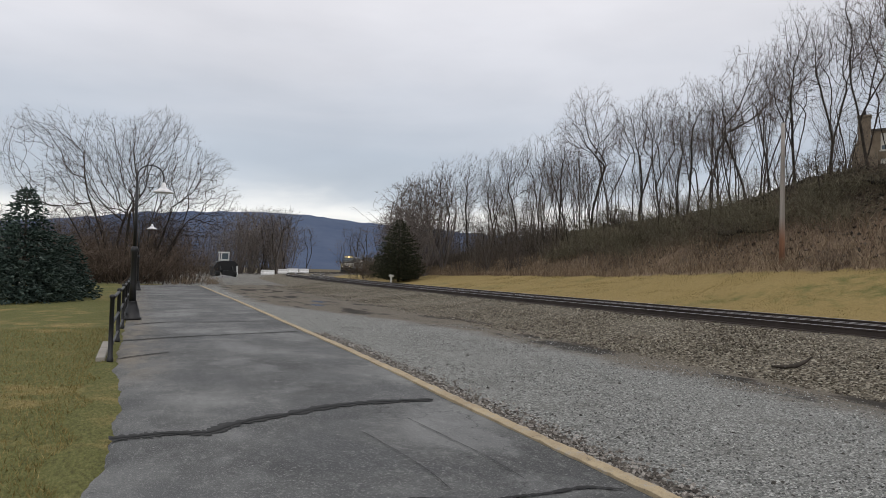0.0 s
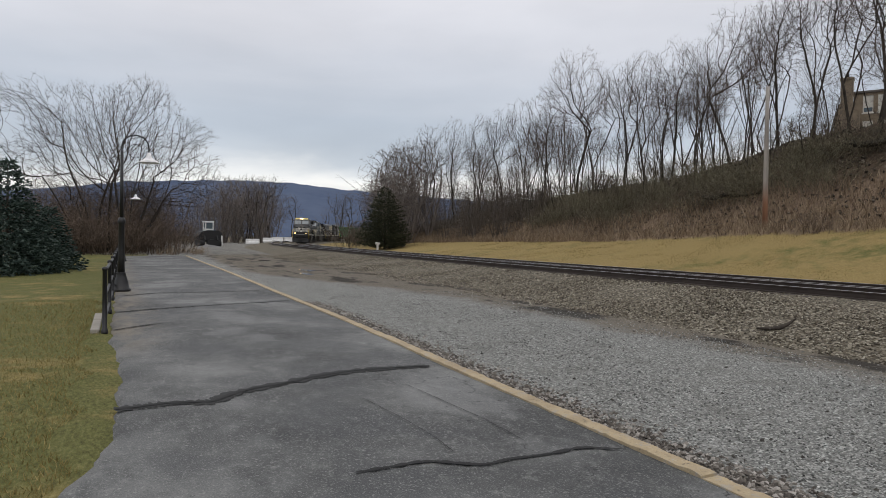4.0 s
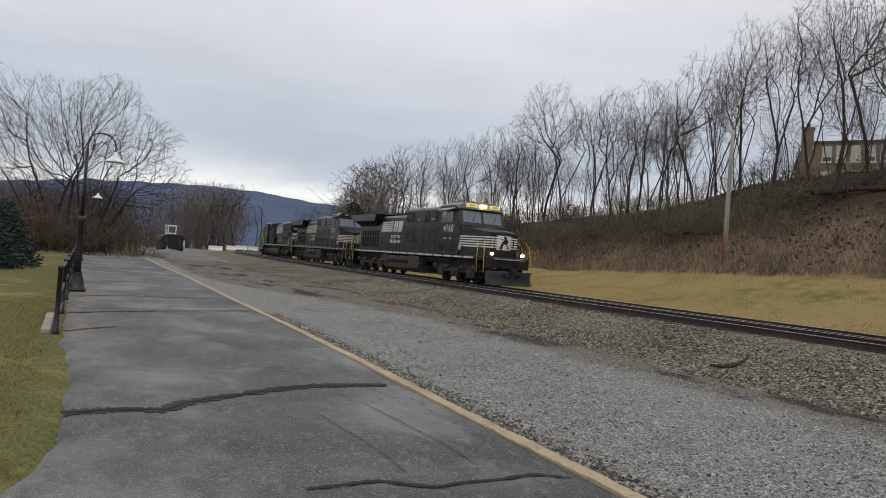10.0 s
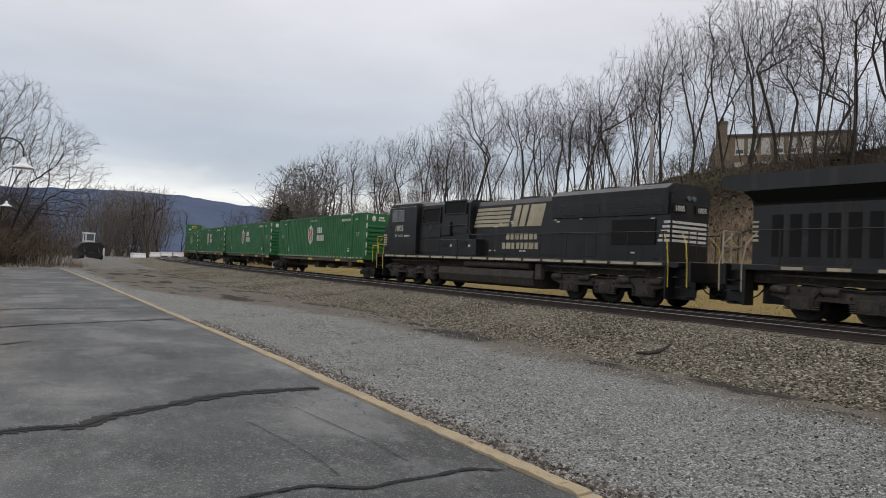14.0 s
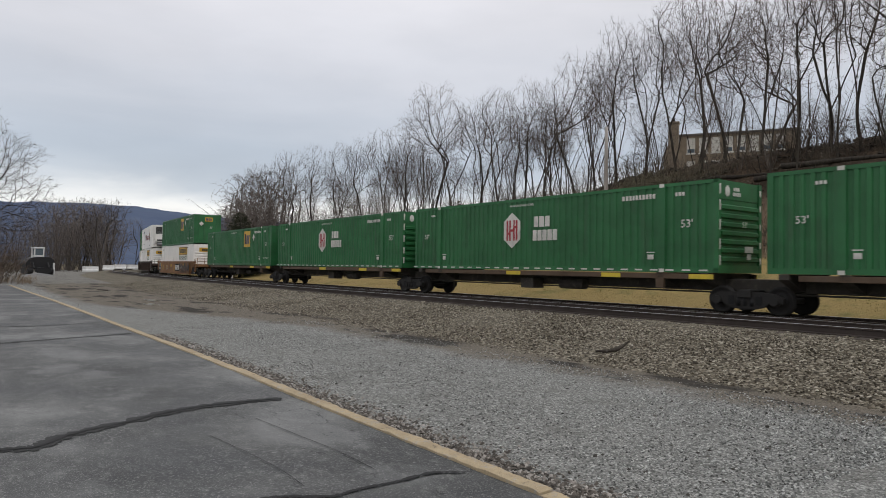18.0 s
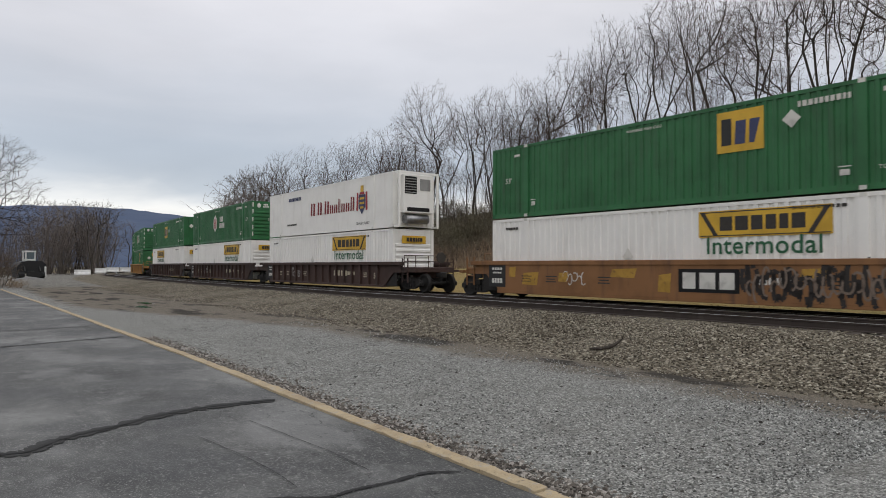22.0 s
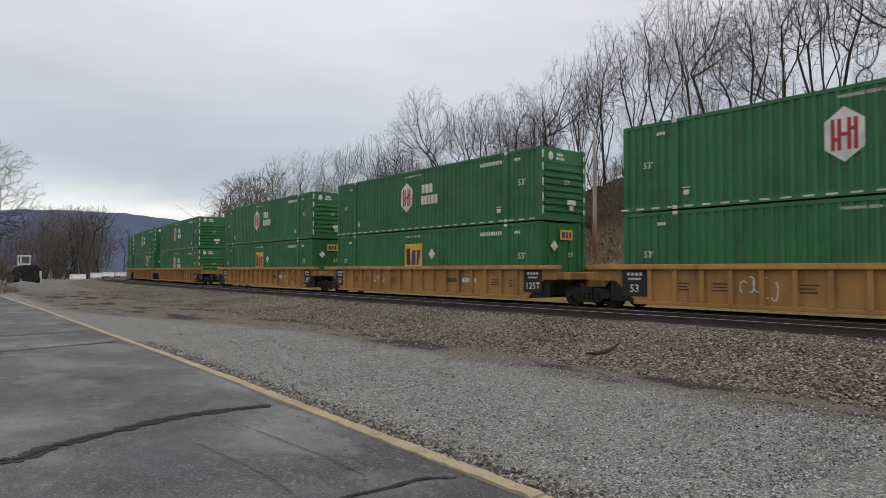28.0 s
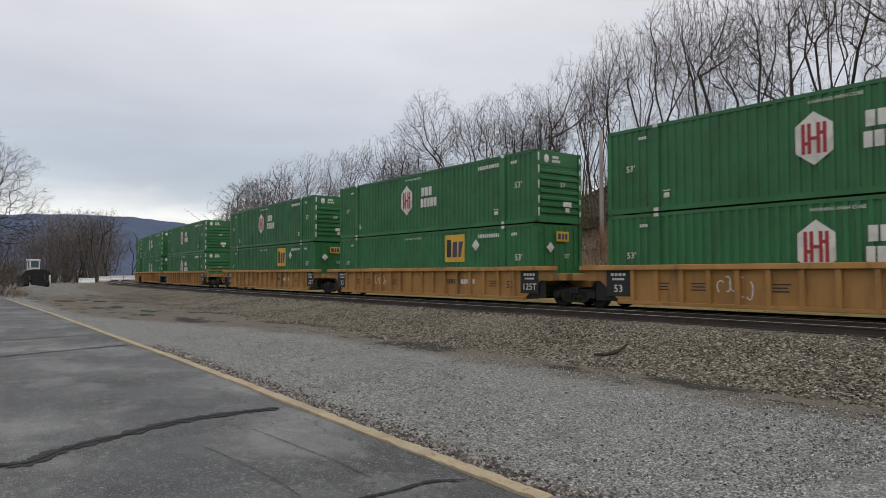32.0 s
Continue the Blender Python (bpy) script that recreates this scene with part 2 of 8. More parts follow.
def ground_mat():
    """Lawn, gravel lot, dirt, ballast, mown grass, brushy hill and far fields, by the distance from the track ("lat") and from the platform."""
    m, n, l, b = shader("ground", 0.95, 0, 0.2)
    geo = n.new("ShaderNodeNewGeometry").outputs["Position"]
    at = n.new("ShaderNodeAttribute")
    at.attribute_name = "lat"
    sep = n.new("ShaderNodeSeparateXYZ")
    l.new(geo, sep.inputs[0])
    wob = math_node(n, l, "SUBTRACT", noise_node(n, l, 0.55, 5, 0.65, geo), 0.5)
    wob2 = math_node(n, l, "SUBTRACT", noise_node(n, l, 2.2, 4, 0.65, geo), 0.5)
    lat = math_node(n, l, "ADD", at.outputs["Fac"], math_node(n, l, "MULTIPLY_ADD", wob, 1.7, math_node(n, l, "MULTIPLY", wob2, 0.5)))
    stone = n.new("ShaderNodeTexVoronoi")
    stone.inputs["Scale"].default_value = 58
    l.new(geo, stone.inputs[0])
    stone2 = n.new("ShaderNodeTexVoronoi")
    stone2.inputs["Scale"].default_value = 20
    l.new(geo, stone2.inputs[0])
    fine = noise_node(n, l, 38, 4, 0.7, geo)
    mid = noise_node(n, l, 1.3, 5, 0.6, geo)
    low = noise_node(n, l, 0.18, 4, 0.55, geo)
    # grey limestone lot
    sc = n.new("ShaderNodeSeparateColor")
    l.new(stone.outputs["Color"], sc.inputs[0])
    gravel = ramp_node(n, l, sc.outputs[0], [(0.0, (0.09, 0.092, 0.086)), (0.45, (0.208, 0.213, 0.200)), (0.8, (0.30, 0.307, 0.289)), (1.0, (0.52, 0.52, 0.49))])
    clump = noise_node(n, l, 13, 6, 0.85, geo)
    gravel = mix_node(n, l, gravel, (0.045, 0.043, 0.038), math_node(n, l, "MULTIPLY", span(n, l, clump, 0.48, 0.38), 0.5))
    gravel = mix_node(n, l, gravel, (0.42, 0.425, 0.40), math_node(n, l, "MULTIPLY", span(n, l, clump, 0.53, 0.62), 0.38))
    gravel = mix_node(n, l, gravel, (0.13, 0.128, 0.115), math_node(n, l, "MULTIPLY", span(n, l, mid, 0.5, 0.7), 0.4))
    gravel = mix_node(n, l, gravel, (0.075, 0.072, 0.066), math_node(n, l, "MULTIPLY", span(n, l, fine, 0.5, 0.32), 0.55))
    # trodden earth
    dirt = ramp_node(n, l, fine, [(0.3, (0.060, 0.053, 0.043)), (0.5, (0.150, 0.132, 0.106)), (0.72, (0.29, 0.262, 0.215))])
    rut = noise_node(n, l, 0.9, 5, 0.62, geo, (1, 0.28, 1))
    dirt = mix_node(n, l, dirt, (0.030, 0.027, 0.023), math_node(n, l, "MULTIPLY", span(n, l, rut, 0.53, 0.60), 0.9))
    # ballast
    sc2 = n.new("ShaderNodeSeparateColor")
    l.new(stone2.outputs["Color"], sc2.inputs[0])
    ballast = ramp_node(n, l, sc2.outputs[0], [(0.0, (0.048, 0.042, 0.030)), (0.5, (0.148, 0.130, 0.096)), (0.85, (0.255, 0.228, 0.175)), (1.0, (0.43, 0.405, 0.33))])
    ballast = mix_node(n, l, ballast, (0.03, 0.025, 0.02), span(n, l, stone2.outputs["Distance"], 0.55, 0.85))
    # winter grass
    blade = noise_node(n, l, 30, 4, 0.75, geo, (1, 0.35, 1))
    dry = ramp_node(n, l, blade, [(0.28, (0.150, 0.110, 0.043)), (0.5, (0.275, 0.205, 0.082)), (0.72, (0.41, 0.315, 0.135))])
    green = ramp_node(n, l, blade, [(0.28, (0.050, 0.054, 0.016)), (0.5, (0.120, 0.122, 0.040)), (0.75, (0.210, 0.205, 0.080))])
    lawn = mix_node(n, l, green, dry, span(n, l, math_node(n, l, "MULTIPLY_ADD", low, 0.6, math_node(n, l, "MULTIPLY", mid, 0.5)), 0.54, 0.70))
    mown = mix_node(n, l, green, dry, span(n, l, math_node(n, l, "MULTIPLY_ADD", low, 0.6, math_node(n, l, "MULTIPLY", mid, 0.5)), 0.34, 0.55))
    # brushy hillside: dead leaves, straw, bare earth
    brush = ramp_node(n, l, noise_node(n, l, 5, 6, 0.75, geo), [(0.3, (0.018, 0.012, 0.007)), (0.5, (0.056, 0.039, 0.025)), (0.7, (0.145, 0.104, 0.068))])
    litter = ramp_node(n, l, noise_node(n, l, 6, 6, 0.8, geo), [(0.3, (0.062, 0.043, 0.030)), (0.5, (0.18, 0.128, 0.089)), (0.7, (0.33, 0.248, 0.177))])
    uphill = math_node(n, l, "SUBTRACT", math_node(n, l, "MULTIPLY_ADD", wob, 3.0, at.outputs["Fac"]), math_node(n, l, "MULTIPLY", span(n, l, sep.outputs[1], 48, 24), 2.6))
    brush = mix_node(n, l, litter, brush, span(n, l, uphill, 15.0, 18.5))
    brush = mix_node(n, l, brush, (0.27, 0.205, 0.125), math_node(n, l, "MULTIPLY", math_node(n, l, "MULTIPLY", span(n, l, mid, 0.45, 0.62), span(n, l, at.outputs["Fac"], 17.5, 14.5)), 0.7))
    brush = mix_node(n, l, brush, (0.030, 0.025, 0.018), math_node(n, l, "MULTIPLY", span(n, l, low, 0.45, 0.6), 0.5))
    far = ramp_node(n, l, noise_node(n, l, 0.02, 5, 0.6, geo), [(0.3, (0.075, 0.06, 0.04)), (0.55, (0.13, 0.105, 0.06)), (0.75, (0.10, 0.105, 0.05))])
    # left to right
    x = math_node(n, l, "ADD", sep.outputs[0], math_node(n, l, "MULTIPLY_ADD", wob, 0.5, math_node(n, l, "MULTIPLY", wob2, 0.45)))
    dark = math_node(n, l, "MULTIPLY", span(n, l, math_node(n, l, "ABSOLUTE", math_node(n, l, "ADD", x, 0.55)), 0.75, 0.1), 0.5)
    lawn = mix_node(n, l, lawn, green, dark)
    c = mix_node(n, l, lawn, gravel, span(n, l, x, 2.0, 2.2))
    lat1 = math_node(n, l, "ADD", lat, math_node(n, l, "MULTIPLY", span(n, l, sep.outputs[1], 16, 34), 3.4))
    dirtmask = span(n, l, lat1, -12.3, -11.3)
    c = mix_node(n, l, c, dirt, dirtmask)
    end = span(n, l, math_node(n, l, "MULTIPLY_ADD", wob, 14, sep.outputs[1]), 58, 66)
    c = mix_node(n, l, c, mix_node(n, l, dirt, gravel, 0.55), end)
    c = mix_node(n, l, c, ballast, span(n, l, math_node(n, l, "MULTIPLY_ADD", wob2, 0.5, math_node(n, l, "SUBTRACT", at.outputs["Fac"], math_node(n, l, "MULTIPLY", span(n, l, sep.outputs[1], 4, 31), 1.7))), -11.0, -10.6))
    c = mix_node(n, l, c, mown, span(n, l, math_node(n, l, "MULTIPLY_ADD", wob, 0.6, at.outputs["Fac"]), 3.1, 3.6))
    c = mix_node(n, l, c, brush, span(n, l, math_node(n, l, "MULTIPLY_ADD", wob, 2.0, at.outputs["Fac"]), 12.6, 13.6))
    c = mix_node(n, l, c, far, span(n, l, sep.outputs[1], 190, 260))
    l.new(c, b.inputs["Base Color"])
    bump_node(n, l, b, mix_node(n, l, fine, stone.outputs[0], 0.5), 0.8, 0.03)
    return m


def bark_mat(name, a, c):
    m, n, l, b = shader(name, 0.95, 0, 0.2)
    f = noise_node(n, l, 6, 5, 0.7, stretch=(1, 1, 0.2))
    oi = n.new("ShaderNodeObjectInfo")
    hv = n.new("ShaderNodeHueSaturation")
    l.new(math_node(n, l, "MULTIPLY_ADD", oi.outputs["Random"], 0.5, 0.75), hv.inputs["Value"])
    l.new(ramp_node(n, l, f, [(0.3, a), (0.7, c)]), hv.inputs["Color"])
    l.new(hv.outputs[0], b.inputs["Base Color"])
    return m

# ---- plan: the main track's centre line, and heights across it ----
TRACK = [(20.5, -420), (20.5, -60), (20.5, -20), (20.5, 0), (20.5, 20), (20.7, 36), (21.35, 55), (22.7, 75), (25.0, 97), (31.0, 126), (34.8, 138.5),
         (39.9, 152), (45.9, 167), (53, 181.5), (64, 200), (84, 228), (125, 280), (190, 360), (420, 640), (560, 810)]
RAIL_Z, NEAR_Z, GAUGE, TRACK_GAP = 0.45, 0.60, 1.51, 4.4


def spline(points, steps=30):
    p = np.array(points, float)
    out = []
    for i in range(len(p) - 1):
        a, b = p[i], p[i + 1]
        d = np.linalg.norm(b - a)
        m1 = (b - p[i - 1]) / (d + np.linalg.norm(a - p[i - 1])) * d if i else b - a
        m2 = (p[i + 2] - a) / (d + np.linalg.norm(p[i + 2] - b)) * d if i < len(p) - 2 else b - a
        for u in np.linspace(0, 1, steps, endpoint=False):
            out.append((2 * u**3 - 3 * u**2 + 1) * a + (u**3 - 2 * u**2 + u) * m1 + (3 * u**2 - 2 * u**3) * b + (u**3 - u**2) * m2)
    return np.array(out + [p[-1]])


LINE = spline(TRACK)
ALONG = np.r_[0, np.cumsum(np.linalg.norm(np.diff(LINE, axis=0), axis=1))]
ALONG -= np.interp(0, LINE[:, 1], ALONG)


def on_track(s, side=0.0):
    """The place at s metres along the line, side metres to its left (towards the platform), and the heading in degrees."""
    x, y = np.interp(s, ALONG, LINE[:, 0]), np.interp(s, ALONG, LINE[:, 1])
    x2, y2 = np.interp(s + 1, ALONG, LINE[:, 0]), np.interp(s + 1, ALONG, LINE[:, 1])
    x1, y1 = np.interp(s - 1, ALONG, LINE[:, 0]), np.interp(s - 1, ALONG, LINE[:, 1])
    d = np.array([x2 - x1, y2 - y1])
    d = d / np.linalg.norm(d)
    return x - d[1] * side, y + d[0] * side, math.degrees(math.atan2(-d[0], d[1]))


def track_x(y):
    return np.interp(y, LINE[:, 1], LINE[:, 0])


def lat_of(x, y):
    """Metres to the right of the main track's centre, roughly square to it."""
    g = (track_x(y + 1) - track_x(y - 1)) / 2
    return (x - track_x(y)) / np.sqrt(1 + g * g)


def height(x, y):
    x, y = np.asarray(x, float), np.asarray(y, float)
    u = lat_of(x, y)
    foot = np.interp(y, [-60, 0, 20, 40, 75, 110, 160], [2.4, 2.5, 2.4, 1.65, 1.2, 0.8, 0.4])
    crest = np.interp(y, [-80, 0, 20, 35, 43, 55, 68, 100, 150, 220], [9.0, 10.2, 10.2, 9.6, 8.0, 7.4, 6.9, 5.4, 4.0, 2.0])
    toe = np.interp(y, [4, 10, 15, 22, 31], [-10.9, -10.4, -10.0, -9.4, -9.0])
    low = np.interp(u, [-40, -16.4, -15.8, -11], [-0.02, -0.02, -0.03, 0.0])
    top = np.interp(u, [-6.0, -2.4, -1.6, 1.4, 3.2, 4.0], [0.40, 0.40, 0.26, 0.26, 0.05, 0.05])
    ramp = np.clip((u - toe) / (-6.1 - toe), 0, 1)
    base = np.where(u < -6.1, low + 0.40 * ramp * (1.15 - 0.15 * ramp), top)
    grass = 0.05 + (foot - 0.05) * np.clip((u - 4.0) / 9.0, 0, 1) ** 1.25
    k = np.clip((u - 13.0) / 13.0, 0, 1)
    hill = foot + (crest - foot) * (0.55 * k + 0.45 * k * k * (3 - 2 * k))
    back = crest + 1.2 * (1 - np.exp(-np.clip(u - 26, 0, 400) / 25))
    z = np.where(u < 4, base, np.where(u < 13, grass, np.where(u < 26, hill, back)))
    # the lawn falls away behind the railing
    z = z - 0.035 * np.clip(-x - 2.0, 0, 14) - np.clip(-x - 16, 0, 60) * 0.02
    far = np.clip((y - 170) / 120, 0, 1)
    return z * (1 - far) - 2.0 * far


def mesh_of(name, verts, faces, mats, smooth=False, index=None):
    me = bpy.data.meshes.new(name)
    me.from_pydata(verts, [], faces)
    for m in mats if isinstance(mats, (list, tuple)) else [mats]:
        me.materials.append(m)
    if smooth:
        me.polygons.foreach_set("use_smooth", [True] * len(me.polygons))
    if index is not None:
        me.polygons.foreach_set("material_index", index)
    me.update()
    return me


def grid_mesh(name, xs, ys, fz, mat):
    X, Y = np.meshgrid(xs, ys)
    Z = fz(X, Y)
    v = np.stack([X, Y, Z], -1).reshape(-1, 3)
    w = len(xs)
    i = (np.arange(len(ys) - 1)[:, None] * w + np.arange(w - 1)[None]).ravel()
    me = mesh_of(name, v.tolist(), np.stack([i, i + 1, i + w + 1, i + w], -1).tolist(), mat, True)
    return me, X, Y


GROUND = ground_mat()


def rough_height(x, y):
    z = height(x, y)
    u = lat_of(x, y)
    amp = np.interp(u, [-17, -16, -10, -9, 3.5, 5, 13, 18, 40], [0.012, 0.012, 0.02, 0.035, 0.03, 0.05, 0.10, 0.38, 0.25])
    w = np.array([noise.noise((a * 0.37, b * 0.37, 3.1)) + 0.5 * noise.noise((a * 1.7, b * 1.7, 9.7)) for a, b in zip(x.ravel(), y.ravel())]).reshape(x.shape)
    near = np.clip(1.5 - np.abs(y) / 220, 0, 1)
    flat = np.where((x > -0.6) & (x < 4.9) & (y < 58), 0.0, 1.0)
    return z + amp * w * near * flat - np.where((x > -0.25) & (x < 4.2) & (y < 57), 0.03, 0)


def build_ground():
    xs = np.r_[-900, -500, -250, -140, -90, -60, -45, -35, np.arange(-28, -2, 1.0), np.arange(-2, 24.5, 0.25), np.arange(25, 40, 0.6), np.arange(40, 75, 1.3), 80, 90, 100, 115, 130, 160, 200, 260, 350, 500, 900]
    ys = np.r_[-500, -300, -180, -120, -80, -60, -45, -35, np.arange(-28, 0, 2.0), np.arange(0, 45, 0.4), np.arange(45, 110, 0.9), np.arange(110, 200, 3.0), 210, 230, 260, 300, 360, 450, 600, 900, 1500, 2400]
    me, X, Y = grid_mesh("ground", xs, ys, rough_height, GROUND)
    a = me.attributes.new("lat", "FLOAT", "POINT")
    a.data.foreach_set("value", lat_of(X, Y).ravel().astype(np.float32))
    return tagged(new("ground", me), "winter ground of lawn, grey gravel, ballast and brushy hillside", "ground", kind="structure")


build_ground()


# ---- small mesh tools ----
def box(bm, x0, x1, y0, y1, z0, z1, bevel=0.0):
    n = len(bm.verts)
    vs = [bm.verts.new(p) for p in ((x0, y0, z0), (x1, y0, z0), (x1, y1, z0), (x0, y1, z0), (x0, y0, z1), (x1, y0, z1), (x1, y1, z1), (x0, y1, z1))]
    fs = [bm.faces.new([vs[i] for i in f]) for f in ((0, 3, 2, 1), (4, 5, 6, 7), (0, 1, 5, 4), (1, 2, 6, 5), (2, 3, 7, 6), (3, 0, 4, 7))]
    if bevel:
        es = list({e for f in fs for e in f.edges})
        bmesh.ops.bevel(bm, geom=es, offset=bevel, segments=1, affect="EDGES", profile=0.5)
    return vs


def prism(bm, outline, a0, a1, axis="x"):
    """A closed outline swept straight along an axis. The outline's pairs are (y, z) for x, (x, z) for y, (x, y) for z."""
    def at(p, a):
        return {"x": (a, p[0], p[1]), "y": (p[0], a, p[1]), "z": (p[0], p[1], a)}[axis]
    u = [bm.verts.new(at(p, a0)) for p in outline]
    v = [bm.verts.new(at(p, a1)) for p in outline]
    k = len(u)
    for i in range(k):
        bm.faces.new((u[i], u[(i + 1) % k], v[(i + 1) % k], v[i]))
    bm.faces.new(u[::-1])
    bm.faces.new(v)


def tube(bm, a, b, r, r2=None, seg=8, caps=True):
    a, b = Vector(a), Vector(b)
    q = (b - a).to_track_quat("Z", "Y")
    r2 = r if r2 is None else r2
    u = [bm.verts.new(a + q @ Vector((r * math.cos(t), r * math.sin(t), 0))) for t in (2 * math.pi * i / seg for i in range(seg))]
    v = [bm.verts.new(b + q @ Vector((r2 * math.cos(t), r2 * math.sin(t), 0))) for t in (2 * math.pi * i / seg for i in range(seg))]
    for i in range(seg):
        f = bm.faces.new((u[i], u[(i + 1) % seg], v[(i + 1) % seg], v[i]))
        f.smooth = seg > 6
    if caps:
        bm.faces.new(u[::-1])
        bm.faces.new(v)


def pipe(bm, pts, r, seg=6):
    for a, b in zip(pts[:-1], pts[1:]):
        tube(bm, a, b, r, seg=seg)


def lathe(bm, profile, seg=16, centre=(0, 0), cap=True):
    rings = []
    for r, z in profile:
        rings.append([bm.verts.new((centre[0] + r * math.cos(2 * math.pi * i / seg), centre[1] + r * math.sin(2 * math.pi * i / seg), z)) for i in range(seg)])
    for a, b in zip(rings[:-1], rings[1:]):
        for i in range(seg):
            bm.faces.new((a[i], a[(i + 1) % seg], b[(i + 1) % seg], b[i])).smooth = True
    if cap:
        bm.faces.new(rings[0][::-1])
        bm.faces.new(rings[-1])


def quad(bm, pts):
    return bm.faces.new([bm.verts.new(p) for p in pts])


def finish(bm, name, mats):
    bmesh.ops.recalc_face_normals(bm, faces=bm.faces)
    me = bpy.data.meshes.new(name)
    bm.to_mesh(me)
    bm.free()
    for m in mats if isinstance(mats, (list, tuple)) else [mats]:
        me.materials.append(m)
    return me


def part(name, bm, material, parent, label=""):
    ob = new(name, finish(bm, name, material) if isinstance(bm, bmesh.types.BMesh) else bm)
    ob.parent = parent
    return tagged(ob, label) if label else ob


def thing(name, label, category, group="", kind="", at=None):
    ob = new(name)
    ob.empty_display_size = 0.2
    if at is not None:
        ob.matrix_basis = at
    return tagged(ob, label, category, group, kind)


def solid(name, bm, material, label, category, group="", kind="", at=None):
    ob = new(name, finish(bm, name, material) if isinstance(bm, bmesh.types.BMesh) else bm)
    if at is not None:
        ob.matrix_basis = at
    return tagged(ob, label, category, group, kind)


def gz(x, y):
    return float(height(x, y))


# ---- the two tracks ----
RUST = paint("rail_rust", (0.042, 0.031, 0.026), 0.8, amount=0.3)
STEEL = plain("rail_head", (0.55, 0.55, 0.56), 0.28, 1.0)
TIE = paint("tie_wood", (0.055, 0.043, 0.034), 0.9, amount=0.4, vary=0.5)


def rail(side, z_top, s0, s1):
    prof = [(-0.07, -0.18), (0.07, -0.18), (0.07, -0.165), (0.012, -0.15), (0.012, -0.045), (0.036, -0.035), (0.036, -0.004), (0.028, 0), (-0.028, 0), (-0.036, -0.004), (-0.036, -0.035), (-0.012, -0.045), (-0.012, -0.15), (-0.07, -0.165)]
    ss = np.r_[np.arange(s0, -30, 20.0), np.arange(-30, 45, 5.0), np.arange(45, s1, 3.0)]
    v, f, idx = [], [], []
    k = len(prof)
    for i, s in enumerate(ss):
        x, y, h = on_track(s, side)
        c, n_ = math.cos(radians(h)), math.sin(radians(h))
        v += [(x + a * c, y + a * n_, z_top + b) for a, b in prof]
        if i:
            for j in range(k):
                f.append(((i - 1) * k + j, (i - 1) * k + (j + 1) % k, i * k + (j + 1) % k, i * k + j))
                idx.append(1 if j in (6, 7, 8) else 0)
    return mesh_of("rail", v, f, [RUST, STEEL], index=idx)


def build_track(name, side, z_top, label):
    t = thing(name, label, "railway track", kind="structure")
    for g in (-GAUGE / 2, GAUGE / 2):
        part("rail", rail(side + g, z_top, -120, 260), None, t, "steel rail with a polished head")
    bm = bmesh.new()
    box(bm, -1.3, 1.3, -0.115, 0.115, -0.17, 0.0, 0.012)
    me = finish(bm, "tie", TIE)
    rnd = random.Random(5)
    n = 0
    for s in np.arange(-14, 124, 0.53):
        x, y, h = on_track(s, side)
        o = new("tie", me)
        o.parent = t
        o.matrix_basis = pose(x + rnd.uniform(-0.05, 0.05), y, z_top - 0.182 + rnd.uniform(-0.012, 0.0), 0, 0, h + rnd.uniform(-1.2, 1.2))
    return t


main_track = build_track("main_track", 0, RAIL_Z, "main railway track on wooden ties in brown ballast")
near_track = build_track("near_track", TRACK_GAP, NEAR_Z, "second railway track with polished rails on raised brown ballast")

# ---- the platform ----
ASPHALT = asphalt_mat()
KERB_Y = [-14, 0, 4.2, 5.7, 7.0, 12.5, 17.8, 24, 34.5, 57]
KERB_X = [3.5, 3.7, 3.77, 3.82, 3.86, 4.08, 4.16, 4.3, 4.48, 4.72]


def kerb_x(y):
    return float(np.interp(y, KERB_Y, KERB_X))


def edge_x(y):
    return float(np.interp(y, [-14, 3, 4.5, 5.6, 6.3, 7.7, 10, 12, 20, 57], [-0.9, -0.75, -0.55, -0.2, -0.06, 0.0, 0.02, -0.12, -0.1, 0.05]))


def build_platform():
    v, f = [], []
    ys = np.r_[-14, -8, -4, np.arange(0, 16, 0.12), np.arange(16, 57.01, 0.5)]
    for i, y in enumerate(ys):
        e = edge_x(y) + 0.10 * noise.noise((y * 1.3, 0, 0)) + 0.05 * noise.noise((y * 5.1, 4, 0))
        k = kerb_x(y) - 0.001
        row = [e, e + 0.06] + [e + 0.06 + (k - e - 0.06) * j / 12 for j in range(1, 13)]
        for j, x in enumerate(row):
            z = 0.012 * noise.noise((x * 0.7, y * 0.45, 7)) + 0.004 * noise.noise((x * 3, y * 3, 1))
            v.append((x, y, z if j else -0.06))
        if i:
            w = len(row)
            f += [((i - 1) * w + j, (i - 1) * w + j + 1, i * w + j + 1, i * w + j) for j in range(w - 1)]
    ob = new("pavement", mesh_of("pavement", v, f, ASPHALT, True))
    return tagged(ob, "dark patched asphalt platform with tar-filled cracks", "pavement", kind="structure")


pavement = build_platform()

# ---- bare trees ----
BARK = bark_mat("bark", (0.022, 0.019, 0.016), (0.072, 0.062, 0.051))
TWIG = bark_mat("twig", (0.042, 0.030, 0.024), (0.112, 0.084, 0.066))


